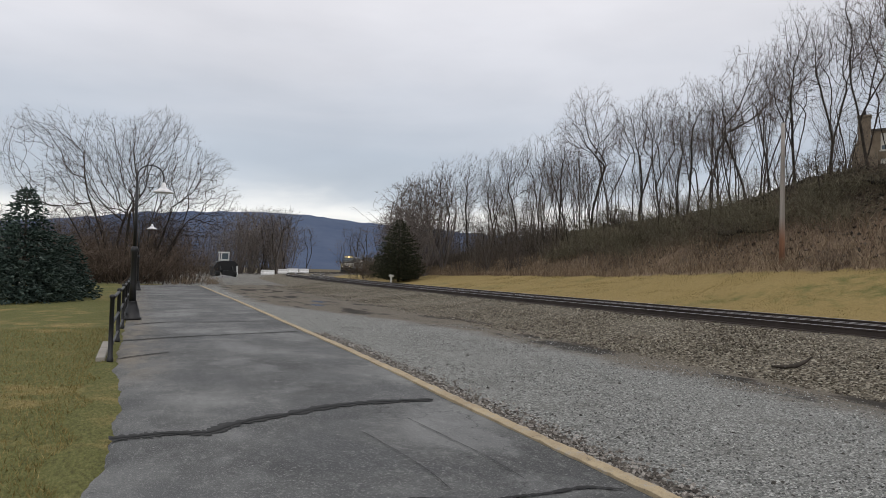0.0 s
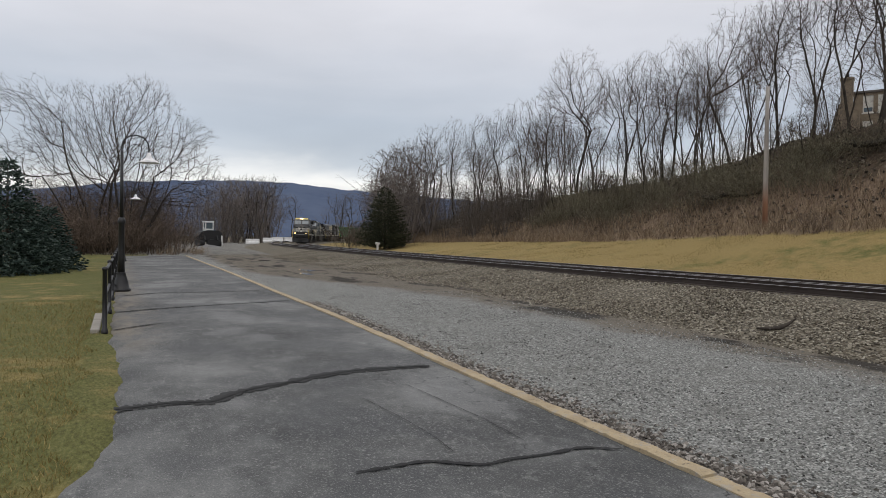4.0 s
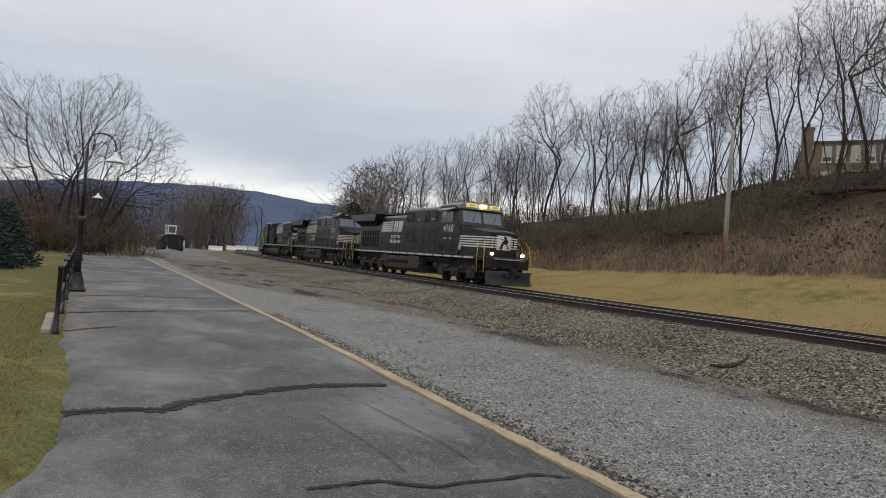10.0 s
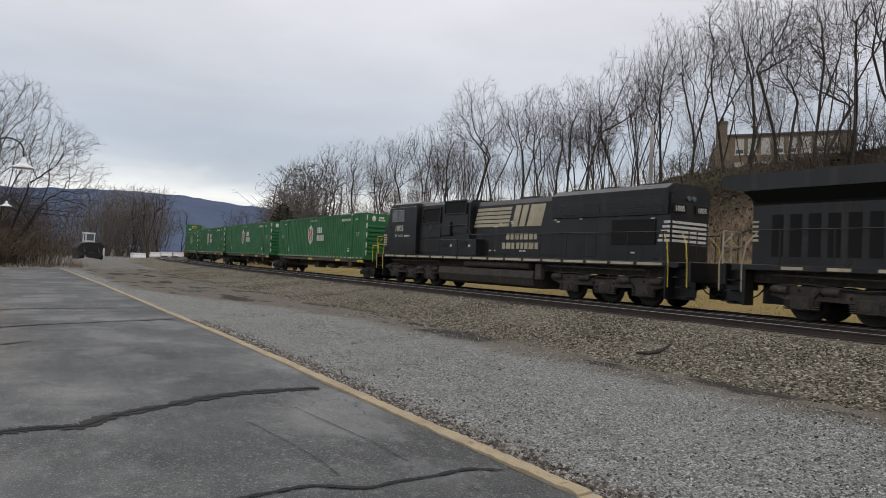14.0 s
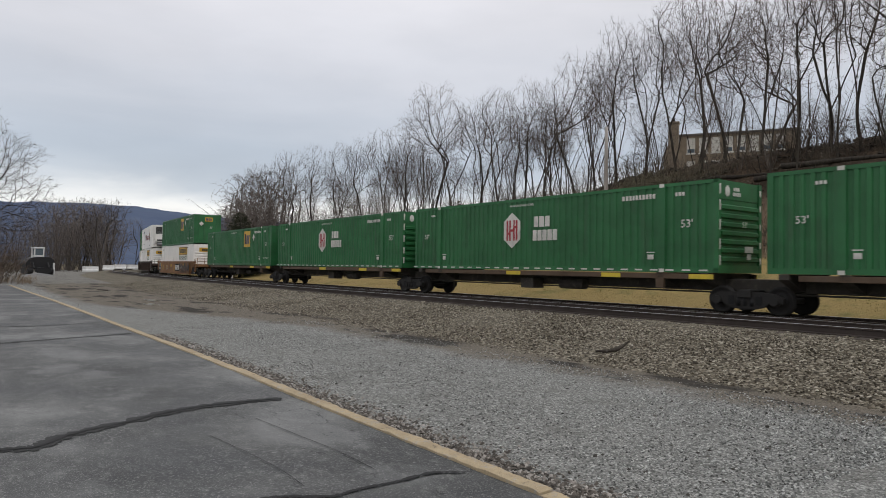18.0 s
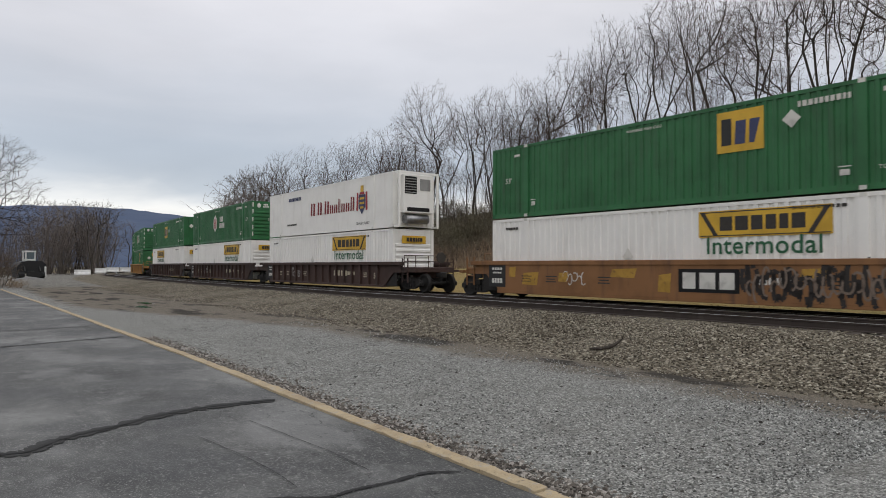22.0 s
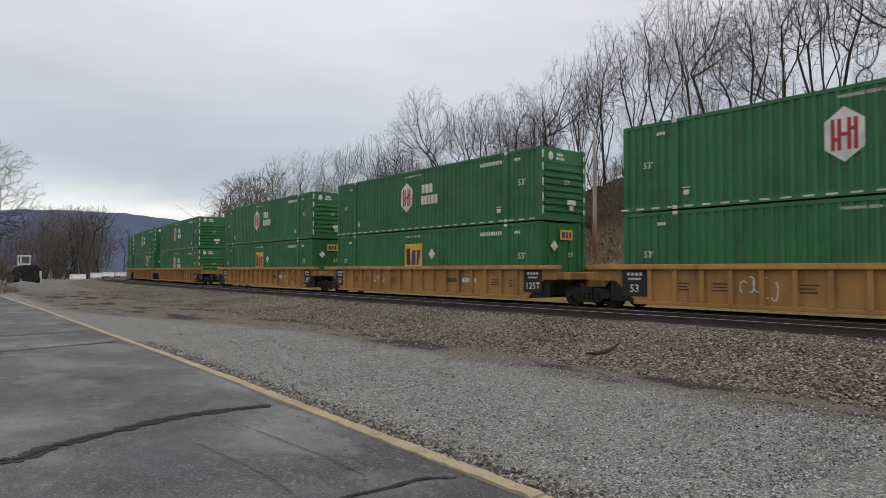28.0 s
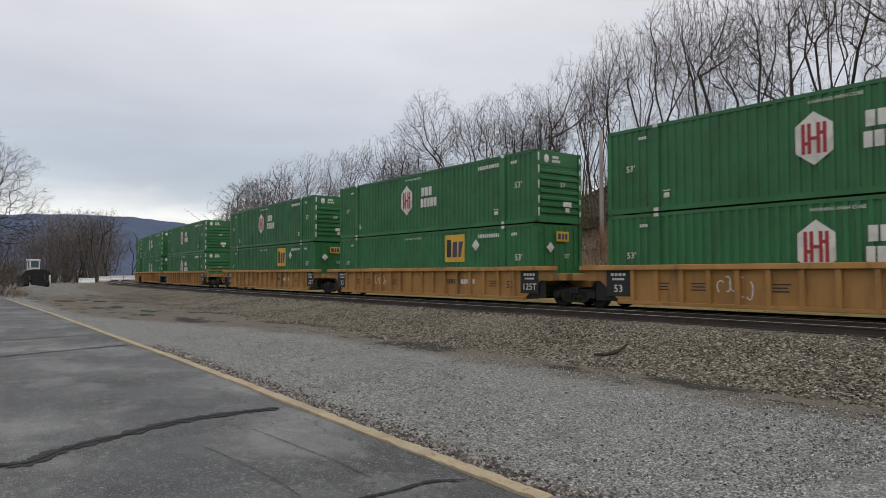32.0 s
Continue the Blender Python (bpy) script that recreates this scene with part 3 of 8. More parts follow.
class Tubes:
    def __init__(self):
        self.v, self.f = [], []

    def ring(self, p, d, r, n):
        d = d.normalized()
        a = d.orthogonal().normalized()
        b = d.cross(a)
        i = len(self.v)
        self.v += [tuple(p + (a * math.cos(t) + b * math.sin(t)) * r) for t in (2 * math.pi * k / n for k in range(n))]
        return i

    def join(self, i, j, n):
        self.f += [(i + k, i + (k + 1) % n, j + (k + 1) % n, j + k) for k in range(n)]

    def mesh(self, name, mat):
        return mesh_of(name, self.v, self.f, mat, True)


def colonise(rng, pts, stems, step, kill, reach, rise=0.12, inertia=0.4, rounds=110, outward=-1.0):
    """Grow limbs from the stems towards points strewn through the crown, as a tree fills the light around it. Gives places and parents."""
    P, par, D = [], [], []
    for sx, sy, sz, lx, ly, top, bend in stems:
        q, d = np.array([sx, sy, sz]), np.array([lx, ly, 1.0])
        last = -1
        if sz > 0.5 and P:
            last = int(np.argmin(np.linalg.norm(np.array(P) - q, axis=1)))
            q = P[last].copy()
        else:
            P.append(q.copy()), par.append(-1), D.append(d / np.linalg.norm(d))
            last = len(P) - 1
        while q[2] < top:
            d = d + rng.normal(0, bend, 3) * (1, 1, 0.2)
            d[2] = max(d[2], 0.5)
            u = d / np.linalg.norm(d)
            q = q + u * step * 1.3
            P.append(q.copy()), par.append(last), D.append(u)
            last = len(P) - 1
    P, par, D = np.array(P), list(par), np.array(D)
    heart = pts.mean(0)
    heart[2] = np.percentile(pts[:, 2], 12)
    size = np.percentile(np.linalg.norm(pts - heart, axis=1), 90)
    near = np.full(len(pts), 1e9)
    who = np.zeros(len(pts), int)
    fresh = np.arange(len(P))
    kids = np.zeros(len(P), int)
    for _ in range(rounds):
        if not len(fresh) or not len(pts):
            break
        dist = np.linalg.norm(pts[:, None] - P[None, fresh], axis=2)
        j = dist.argmin(1)
        m = dist[np.arange(len(pts)), j]
        b = m < near
        near[b], who[b] = m[b], fresh[j[b]]
        keep = near > kill
        pts, near, who = pts[keep], near[keep], who[keep]
        act = near < reach
        if not act.any():
            break
        idx = np.unique(who[act])
        idx = idx[kids[idx] < 3]
        if not len(idx):
            break
        acc = np.zeros((len(P), 3))
        way = pts[act] - P[who[act]]
        np.add.at(acc, who[act], way / near[act][:, None])
        d = acc[idx] / (np.linalg.norm(acc[idx], axis=1)[:, None] + 1e-6) + D[idx] * inertia + (0, 0, rise) + rng.normal(0, 0.13, (len(idx), 3))
        d /= np.linalg.norm(d, axis=1)[:, None]
        kids[idx] += 1
        # no shoot turns back on its own branch, or into the crown
        away = P[idx] - heart
        far = np.linalg.norm(away, axis=1)
        ahead = ((d * D[idx]).sum(1) > 0.1) & (((d * away).sum(1) > outward * far) | (far < 0.3 * size) | (away[:, 2] < 0))
        idx, d = idx[ahead], d[ahead]
        if not len(idx):
            continue
        fresh = np.arange(len(P), len(P) + len(idx))
        P, D = np.r_[P, P[idx] + d * step], np.r_[D, d]
        par += idx.tolist()
        kids = np.r_[kids, np.zeros(len(idx), int)]
    return P, par, D


def lobe_points(rng, lobes, n, gap=0.42):
    """Points through a union of ellipsoids, thicker towards the outside, in clumps with gaps between them."""
    vol = np.array([l[3] * l[4] * l[5] for l in lobes])
    out = []
    for l, k in zip(lobes, np.maximum(1, (n * vol / vol.sum()).astype(int))):
        d = rng.normal(0, 1, (k, 3))
        d = d / np.linalg.norm(d, axis=1)[:, None] * rng.random((k, 1)) ** 0.42
        out.append(np.array(l[:3]) + d * np.array(l[3:]))
    out = np.concatenate(out)
    o = rng.uniform(0, 50, 3)
    clump = np.array([noise.noise((p[0] * gap + o[0], p[1] * gap + o[1], p[2] * gap + o[2])) for p in out])
    return out[(out[:, 2] > 0.8) & (clump > -0.2)]


def tree(seed, lobes, stems, n, step=0.5, kill=0.7, reach=3.2, tip=0.011, twigs=1.0, label="tall bare deciduous tree with dark branching limbs on the hillside", rise=0.12, wood=None, fine=None, name="bare_tree", split=0.032, ex=2.35, outward=-1.0):
    rng = np.random.default_rng(seed)
    P, par, D = colonise(rng, lobe_points(rng, lobes, n), stems, step, kill, reach, rise, outward=outward)
    N = len(P)
    acc = np.zeros(N)
    kids = [[] for _ in range(N)]
    rad = np.zeros(N)
    for i in range(N - 1, -1, -1):
        rad[i] = max(acc[i], tip ** ex) ** (1 / ex)
        if par[i] >= 0:
            acc[par[i]] += rad[i] ** ex * 1.004
            kids[par[i]].append(i)
    rad *= 1 + 0.35 * np.clip(1 - P[:, 2] / 1.6, 0, 1)
    thick, thin = Tubes(), Tubes()
    ring = {}
    V = [Vector(p) for p in P]
    W = [Vector(d) for d in D]
    for i in range(N):
        p = par[i]
        if p < 0:
            continue
        to = thick if rad[i] > split else thin
        k = 7 if rad[i] > 0.09 else 5 if rad[i] > split else 3
        a = ring.get(p)
        main = max(kids[p], key=lambda c: rad[c]) == i
        if a is None or a[1] is not to or a[2] != k or not main:
            a = (to.ring(V[p], W[i], min(rad[p], rad[i] * 1.25), k), to, k)
        if kids[i]:
            b = to.ring(V[i], W[i], rad[i], k)
            to.join(a[0], b, k)
            ring[i] = (b, to, k)
        else:
            j = len(to.v)
            to.v.append(P[i] + D[i] * step * 0.4)
            to.f += [(a[0] + q, a[0] + (q + 1) % k, j) for q in range(k)]

    mid, half = P.mean(0), P.std(0) + 0.1

    def twig(i, d, ln):
        d = Vector(d).normalized()
        a = thin.ring(V[i], d, tip * 0.75, 3)
        j = len(thin.v)
        thin.v.append(tuple(V[i] + d * ln))
        thin.f += [(a, a + 1, j), (a + 1, a + 2, j), (a + 2, a, j)]

    for i in np.flatnonzero(rad < tip * 2.6):
        out = (P[i] - mid) / half
        out /= np.linalg.norm(out) + 0.3
        for _ in range(rng.poisson((2.2 if not kids[i] else 0.8) * twigs)):
            twig(i, D[i] * 0.5 + out * 0.6 + rng.normal(0, 0.45, 3), step * rng.uniform(0.7, 2.2))
    t = thing(name, label, "tree")
    part("trunk", thick.mesh("trunk", wood or BARK), None, t)
    part("crown", thin.mesh("crown", fine or TWIG), None, t, "fine bare twigs")
    t["top"] = float(max(p[2] for p in thin.v))
    return t


def tall_tree(seed, H=16.0, wide=0.2, low=0.36, fork=2, n=3800, kill=0.36, tip=0.0095, lean=0.0, **kw):
    """One tall tree of the bank: a clear trunk that forks low and a vase-shaped crown of several lobes."""
    rng = np.random.default_rng(seed + 900)
    lobes = [(lean * H * 0.6, 0, H * 0.72, H * wide * 0.85, H * wide * 0.85, H * 0.27)]
    for k in range(4):
        a = 6.283 * (k + rng.random() * 0.7) / 4
        r = H * wide * rng.uniform(0.45, 0.8)
        lobes.append((lean * H * 0.5 + r * math.cos(a), r * math.sin(a), H * rng.uniform(0.56, 0.8), H * wide * 0.55, H * wide * 0.55, H * rng.uniform(0.13, 0.2)))
    stems = [(0, 0, -0.5, lean + rng.normal(0, 0.06), rng.normal(0, 0.06), H * (low + 0.12), 0.05)]
    for k in range(fork):
        a = rng.uniform(0, 6.283)
        stems.append((0, 0, H * rng.uniform(0.1, low * 0.8), lean + 0.42 * math.cos(a), 0.42 * math.sin(a), H * (low + rng.uniform(0.0, 0.12)), 0.05))
    return tree(seed, lobes, stems, n, 0.42, kill, 1.8, tip, rise=0.06, outward=-0.2, **kw)


def thicket(seed, H, wide, count, n, label, name, wood, fine, kill=0.36, tip=0.009, splay=0.25):
    """Many thin stems from one root, with a loose twiggy top."""
    rng = np.random.default_rng(seed + 400)
    lobes = [(0, 0, H * 0.62, wide, wide, H * 0.4), (wide * 0.4, 0, H * 0.4, wide * 0.8, wide * 0.8, H * 0.28), (-wide * 0.5, wide * 0.2, H * 0.35, wide * 0.8, wide * 0.8, H * 0.26)]
    stems = []
    for k in range(count):
        a = 6.283 * (k + rng.random()) / count
        r = 0.06
        stems.append((r * math.cos(a), r * math.sin(a), -0.3, splay * 1.5 * math.cos(a) * rng.uniform(0.2, 1), splay * 1.5 * math.sin(a) * rng.uniform(0.2, 1), H * rng.uniform(0.45, 0.85), 0.06))
    return tree(seed, lobes, stems, n, 0.4, kill, 1.05, tip, label=label, wood=wood, fine=fine, name=name, split=0.03, rise=0.25)


GREYBARK = bark_mat("sapling_bark", (0.075, 0.064, 0.054), (0.20, 0.175, 0.15))
GREYTWIG = bark_mat("sapling_twig", (0.060, 0.050, 0.042), (0.15, 0.128, 0.108))
used_kinds = set()


def plant(base, x, y, top, turn, width=1.0, group="", label="", sink=0.1):
    """Stand a tree, or a copy of it when it already stands, with its top at the given height."""
    z = gz(x, y) - sink
    m = Matrix.LocRotScale((x, y, z), Euler((0, 0, turn)), None)
    if base.name in used_kinds:
        o = copy_thing(base, m)
    else:
        used_kinds.add(base.name)
        o = base
        o.matrix_basis = m
    s = max(top - z, 1.5) / base["top"]
    o.scale = (s * width, s * width, s)
    return tagged(o, label, group=group)


def put_trees():
    tall = [tall_tree(11), tall_tree(12, wide=0.23, low=0.30), tall_tree(13, wide=0.18, low=0.42, lean=0.06), tall_tree(14, wide=0.22, low=0.30, fork=3), tall_tree(15, wide=0.18, low=0.46, lean=-0.06), tall_tree(16, wide=0.24, low=0.34, fork=3)]
    slim_label = "slender bare tree with thin upright limbs on the hillside"
    slim = [tall_tree(17, wide=0.13, low=0.45, fork=1, n=1100, kill=0.42, label=slim_label), tall_tree(18, wide=0.14, low=0.40, fork=2, n=1100, kill=0.42, lean=0.07, label=slim_label), tall_tree(19, wide=0.12, low=0.5, fork=1, n=1100, kill=0.42, lean=-0.05, label=slim_label)]
    snag = [tall_tree(20, wide=0.10, low=0.62, fork=2, n=140, kill=0.7, tip=0.022, label="thin half-dead tree with few twigs on the hillside")]
    scrub = [thicket(41 + k, 6.0, 1.7, 9, 900, "grey leafless saplings in a thicket on the bank", "sapling_thicket", GREYBARK, GREYTWIG) for k in range(3)]
    # bearing from +y, reach and top angle in degrees of the chief trees on the bank
    chief = [(20.5, 112, 6.3, 1), (22.6, 108, 8.6, 5), (24.7, 104, 9.8, 1), (26.6, 98, 10.4, 0), (28.9, 94, 10.6, 2), (30.6, 90, 11.1, 3), (32.4, 86, 11.8, 4),
             (34.0, 83, 13.0, 0), (36.7, 79, 15.9, 1), (38.0, 78, 14.2, 4), (40.6, 74, 14.8, 5), (42.3, 73, 15.4, 2), (44.2, 70, 16.2, 0), (46.0, 68, 16.0, 3),
             (48.6, 66, 18.0, 1), (50.0, 64, 18.0, 4), (51.8, 61, 20.5, 0), (54.2, 60, 20.3, 5), (56.6, 57, 22.0, 2), (58.2, 57, 22.5, 3), (60.3, 55, 22.8, 1),
             (62.8, 53, 23.5, 0), (65.2, 50, 24.0, 2), (67.4, 49, 24.0, 5), (69.4, 47, 24.0, 3), (71.7, 46, 24.5, 1), (74.5, 45, 24.0, 0)]
    rnd = random.Random(3)
    g = "bare trees on the hillside"
    for az, d, el, k in chief:
        a = radians(az)
        plant(tall[k], d * math.sin(a), d * math.cos(a), 1.74 + d * math.tan(radians(el)), rnd.uniform(0, 6.28), 1.0 if az < 48 else 0.9, g)
    # thinner trees between and behind them
    for i in range(88):
        y = rnd.uniform(24 if i % 4 else -6, 118)
        u = rnd.uniform(19, 40) if y < 90 else rnd.uniform(9, 36)
        x = float(track_x(y)) + u
        d = math.hypot(x, y)
        az = math.degrees(math.atan2(x, y))
        if az < 17.6:
            continue
        cap = np.interp(az, [18, 21, 25, 30, 36, 40, 46, 52, 60, 75], [4.5, 6, 9.0, 10, 12.5, 13.0, 15.0, 18, 21, 22])
        top = min(1.74 + d * math.tan(radians(cap * rnd.uniform(0.62, 0.97))), gz(x, y) + 17)
        plant(slim[i % 3] if i % 5 else tall[i % 6], x, y, top, rnd.uniform(0, 6.28), 1.0, g)
    # slender trees and dead stems rooted on the slope and along its crest
    for i in range(48):
        y = rnd.uniform(12, 84)
        x = float(track_x(y)) + rnd.uniform(18, 27)
        plant(snag[0] if i % 2 else slim[i % 3], x, y, gz(x, y) + rnd.uniform(5, 11), rnd.uniform(0, 6.28), 1.0, g)
    # grey saplings: thick right of the cedar, looser along the crest
    for i in range(76):
        y = rnd.uniform(58, 112) if i < 56 else rnd.uniform(12, 60)
        x = float(track_x(y)) + (rnd.uniform(13.5, 24) if i < 56 else rnd.uniform(22, 29))
        if math.degrees(math.atan2(x, y)) < 19:
            continue
        tall_ = rnd.uniform(4.0, 8.0) if i < 56 else rnd.uniform(2.5, 5.0)
        plant(scrub[i % 3], x, y, gz(x, y) + tall_, rnd.uniform(0, 6.28), rnd.uniform(0.8, 1.3), "sapling thickets on the bank")
    tangle = [thicket(51 + k, 4.0, 1.8, 9, 650, "dark leafless undergrowth tangled along the bank", "undergrowth", BARK, TWIG, 0.36, 0.010, 0.5) for k in range(2)]
    for i in range(60):
        y = rnd.uniform(4, 92)
        x = float(track_x(y)) + rnd.uniform(21.5, 28)
        plant(tangle[i % 2], x, y, gz(x, y) + rnd.uniform(1.4, 3.4), rnd.uniform(0, 6.28), rnd.uniform(1.2, 1.9), "undergrowth on the bank")


put_trees()
MOVING, ROLLING = [], []

# ---- the train: shared tools ----
SPEED = 15.58
TIMES = list(range(33))
BLACK = paint("loco_black", (0.0085, 0.0095, 0.0115), 0.32, (0.055, 0.047, 0.037), 0.5, scale=0.8)
DUSTY = paint("dusty_black", (0.040, 0.036, 0.029), 0.85, (0.140, 0.115, 0.080), 0.9, scale=0.9)
GRIME = paint("underframe_grime", (0.046, 0.040, 0.033), 0.8, (0.125, 0.105, 0.080), 0.6, scale=1.6, streak=False)
SOOT = paint("truck_soot", (0.009, 0.008, 0.007), 0.75, (0.030, 0.025, 0.020), 0.5)
DARK = plain("grille_dark", (0.003, 0.003, 0.0035), 0.85)
WHITE = paint("white_marking", (0.66, 0.65, 0.60), 0.6, amount=0.35)
CREAM = paint("cream_marking", (0.52, 0.47, 0.34), 0.65, amount=0.5)
YELLOW = paint("safety_yellow", (0.62, 0.47, 0.04), 0.55, amount=0.3)
CHROME = plain("worn_steel", (0.32, 0.32, 0.33), 0.4, 0.9)
PANE = glass("cab_glass", (0.10, 0.13, 0.15))
LAMP = glow("headlight_glow", (1.0, 0.62, 0.24), 9)
BOARD = glow("number_board_glow", (0.80, 0.66, 0.25), 0.35)
GREEN = paint("container_green", (0.020, 0.138, 0.043), 0.48, (0.045, 0.062, 0.042), 0.45, vary=0.22)
IVORY = paint("container_white", (0.83, 0.82, 0.785), 0.5, (0.46, 0.41, 0.34), 0.2, vary=0.06, blotch=0.92)
GOLD = paint("logo_yellow", (0.66, 0.40, 0.03), 0.5, amount=0.2)
NAVY = plain("logo_navy", (0.035, 0.045, 0.12), 0.5)
RED = plain("logo_red", (0.36, 0.022, 0.03), 0.5)
LEAF = plain("logo_green", (0.015, 0.11, 0.045), 0.5)
GREY = paint("unit_grey", (0.30, 0.30, 0.29), 0.6, amount=0.5)


def ride(s0, half, extra=None):
    """Rows of a vehicle whose middle is s0 metres up the line at 0 s, on two pivots half metres from its middle."""
    rows = []
    for t in TIMES:
        s = s0 - SPEED * t
        a, b = on_track(s - half), on_track(s + half)
        h = math.degrees(math.atan2(-(b[0] - a[0]), b[1] - a[1]))
        m = pose((a[0] + b[0]) / 2, (a[1] + b[1]) / 2, RAIL_Z, 0, 0, h)
        rows.append((t, m @ extra if extra else m))
    return rows


TEXTS = {}


def text_mesh(words, size, mat, spread=1.0):
    key = (words, size, mat.name)
    if key not in TEXTS:
        cu = bpy.data.curves.new("lettering", "FONT")
        cu.body, cu.size, cu.align_x, cu.align_y = words, size, "CENTER", "CENTER"
        cu.space_character, cu.resolution_u, cu.offset = 1.05, 3, size * 0.012
        ob = bpy.data.objects.new("lettering", cu)
        me = bpy.data.meshes.new_from_object(ob)
        bpy.data.objects.remove(ob)
        me.materials.clear()
        me.materials.append(mat)
        TEXTS[key] = me
    return TEXTS[key]


def on_side(x, y, z, side=-1):
    """The pose of a flat marking on a car's side: it reads from outside."""
    return Matrix(((0, 0, side, x), (side, 0, 0, y), (0, 1, 0, z), (0, 0, 0, 1)))


def on_end(x, y, z):
    """The pose of a flat marking on the leading end, which faces -y."""
    return Matrix(((1, 0, 0, x), (0, 0, -1, y), (0, 1, 0, z), (0, 0, 0, 1)))


def lettering(words, size, mat, parent, m, name="lettering", label=""):
    o = new(name, text_mesh(words, size, mat))
    o.parent, o.matrix_basis = parent, m
    if label:
        tagged(o, label)
    return o


def flat(polys):
    bm = bmesh.new()
    for p in polys:
        quad(bm, [(a, b, 0) for a, b in p])
    return bm


def bars(n, w, h, gap=0.35, rnd=None):
    """A row of n plain bars, in place of writing that is not spelt out."""
    r = rnd or random.Random(n)
    ws = [r.uniform(0.7, 1.2) for _ in range(n)]
    unit = w / (sum(ws) + gap * (n - 1))
    x, out = -w / 2, []
    for a in ws:
        out.append([(x, -h / 2), (x + a * unit, -h / 2), (x + a * unit, h / 2), (x, h / 2)])
        x += (a + gap) * unit
    return out


def rect(x0, x1, y0, y1):
    return [(x0, y0), (x1, y0), (x1, y1), (x0, y1)]


def shift(polys, dx, dy):
    return [[(a + dx, b + dy) for a, b in p] for p in polys]


def marking(polys, mat, parent, m, name="marking", label=""):
    bm = flat(polys)
    o = new(name, finish(bm, name, mat))
    o.parent, o.matrix_basis = parent, m
    return tagged(o, label) if label else o


WHEELS = []


def wheel_mesh(r):
    key = "wheel%.2f" % r
    if key not in MATS:
        bm = bmesh.new()
        prof = [(0.09, -0.10), (r * 0.55, -0.02), (r * 0.80, -0.045), (r * 0.86, -0.07), (r, -0.07), (r * 0.985, 0.05), (r * 1.06, 0.055), (r * 1.05, 0.08), (r * 0.84, 0.075), (r * 0.5, 0.02), (0.09, 0.06)]
        lathe(bm, prof, 22)
        # two cast holes mark the turning
        for k in range(4):
            a = 6.283 * k / 4
            tube(bm, (r * 0.42 * math.cos(a), r * 0.42 * math.sin(a), -0.06), (r * 0.42 * math.cos(a), r * 0.42 * math.sin(a), 0.0), 0.035, seg=6)
        MATS[key] = finish(bm, "wheel", SOOT)
    return MATS[key]


def wheel(parent, x, y, r, s_ref=0.0):
    side = -1 if x < 0 else 1
    o = new("wheel", wheel_mesh(r))
    o.parent = parent
    o.matrix_basis = Matrix(((0, 0, -side, x), (1, 0, 0, y), (0, -side, 0, r), (0, 0, 0, 1)))
    WHEELS.append((o, r, side))
    return o


def freight_truck(parent, y, r=0.46):
    """A two-axle freight truck: side frames with spring nests, bolster, four wheels."""
    t = new("truck")
    t.parent, t.matrix_basis = parent, pose(0, y, 0)
    tagged(t, "rusty cast two-axle truck")
    for sx in (-1, 1):
        bm = bmesh.new()
        x0, x1 = sx * 0.93, sx * 1.08
        prism(bm, [(-1.12, 0.36), (-0.72, 0.36), (-0.52, 0.22), (-0.3, 0.17), (0.3, 0.17), (0.52, 0.22), (0.72, 0.36), (1.12, 0.36), (1.14, 0.52), (0.86, 0.64), (0.42, 0.68), (-0.42, 0.68), (-0.86, 0.64), (-1.14, 0.52)], min(x0, x1), max(x0, x1))
        for yy in (-0.89, 0.89):
            tube(bm, (sx * 0.9, yy, r), (sx * 1.17, yy, r), 0.13, seg=10)
        part("side_frame", bm, SOOT, t)
        bm = bmesh.new()
        for yy in (-0.2, 0.0, 0.2):
            tube(bm, (sx * 1.03, yy, 0.26), (sx * 1.03, yy, 0.50), 0.085, seg=8)
        for yy in (-0.42, 0.42):
            box(bm, min(sx * 1.07, sx * 1.10), max(sx * 1.07, sx * 1.10), yy - 0.09, yy + 0.09, 0.3, 0.56)
        part("spring_nest", bm, DARK, t)
        for yy in (-0.89, 0.89):
            wheel(t, sx * 0.75, yy, r)
    bm = bmesh.new()
    box(bm, -1.15, 1.15, -0.2, 0.2, 0.5, 0.74, 0.02)
    for yy in (-0.89, 0.89):
        tube(bm, (-0.75, yy, r), (0.75, yy, r), 0.085, seg=8)
    part("bolster", bm, SOOT, t)
    return t


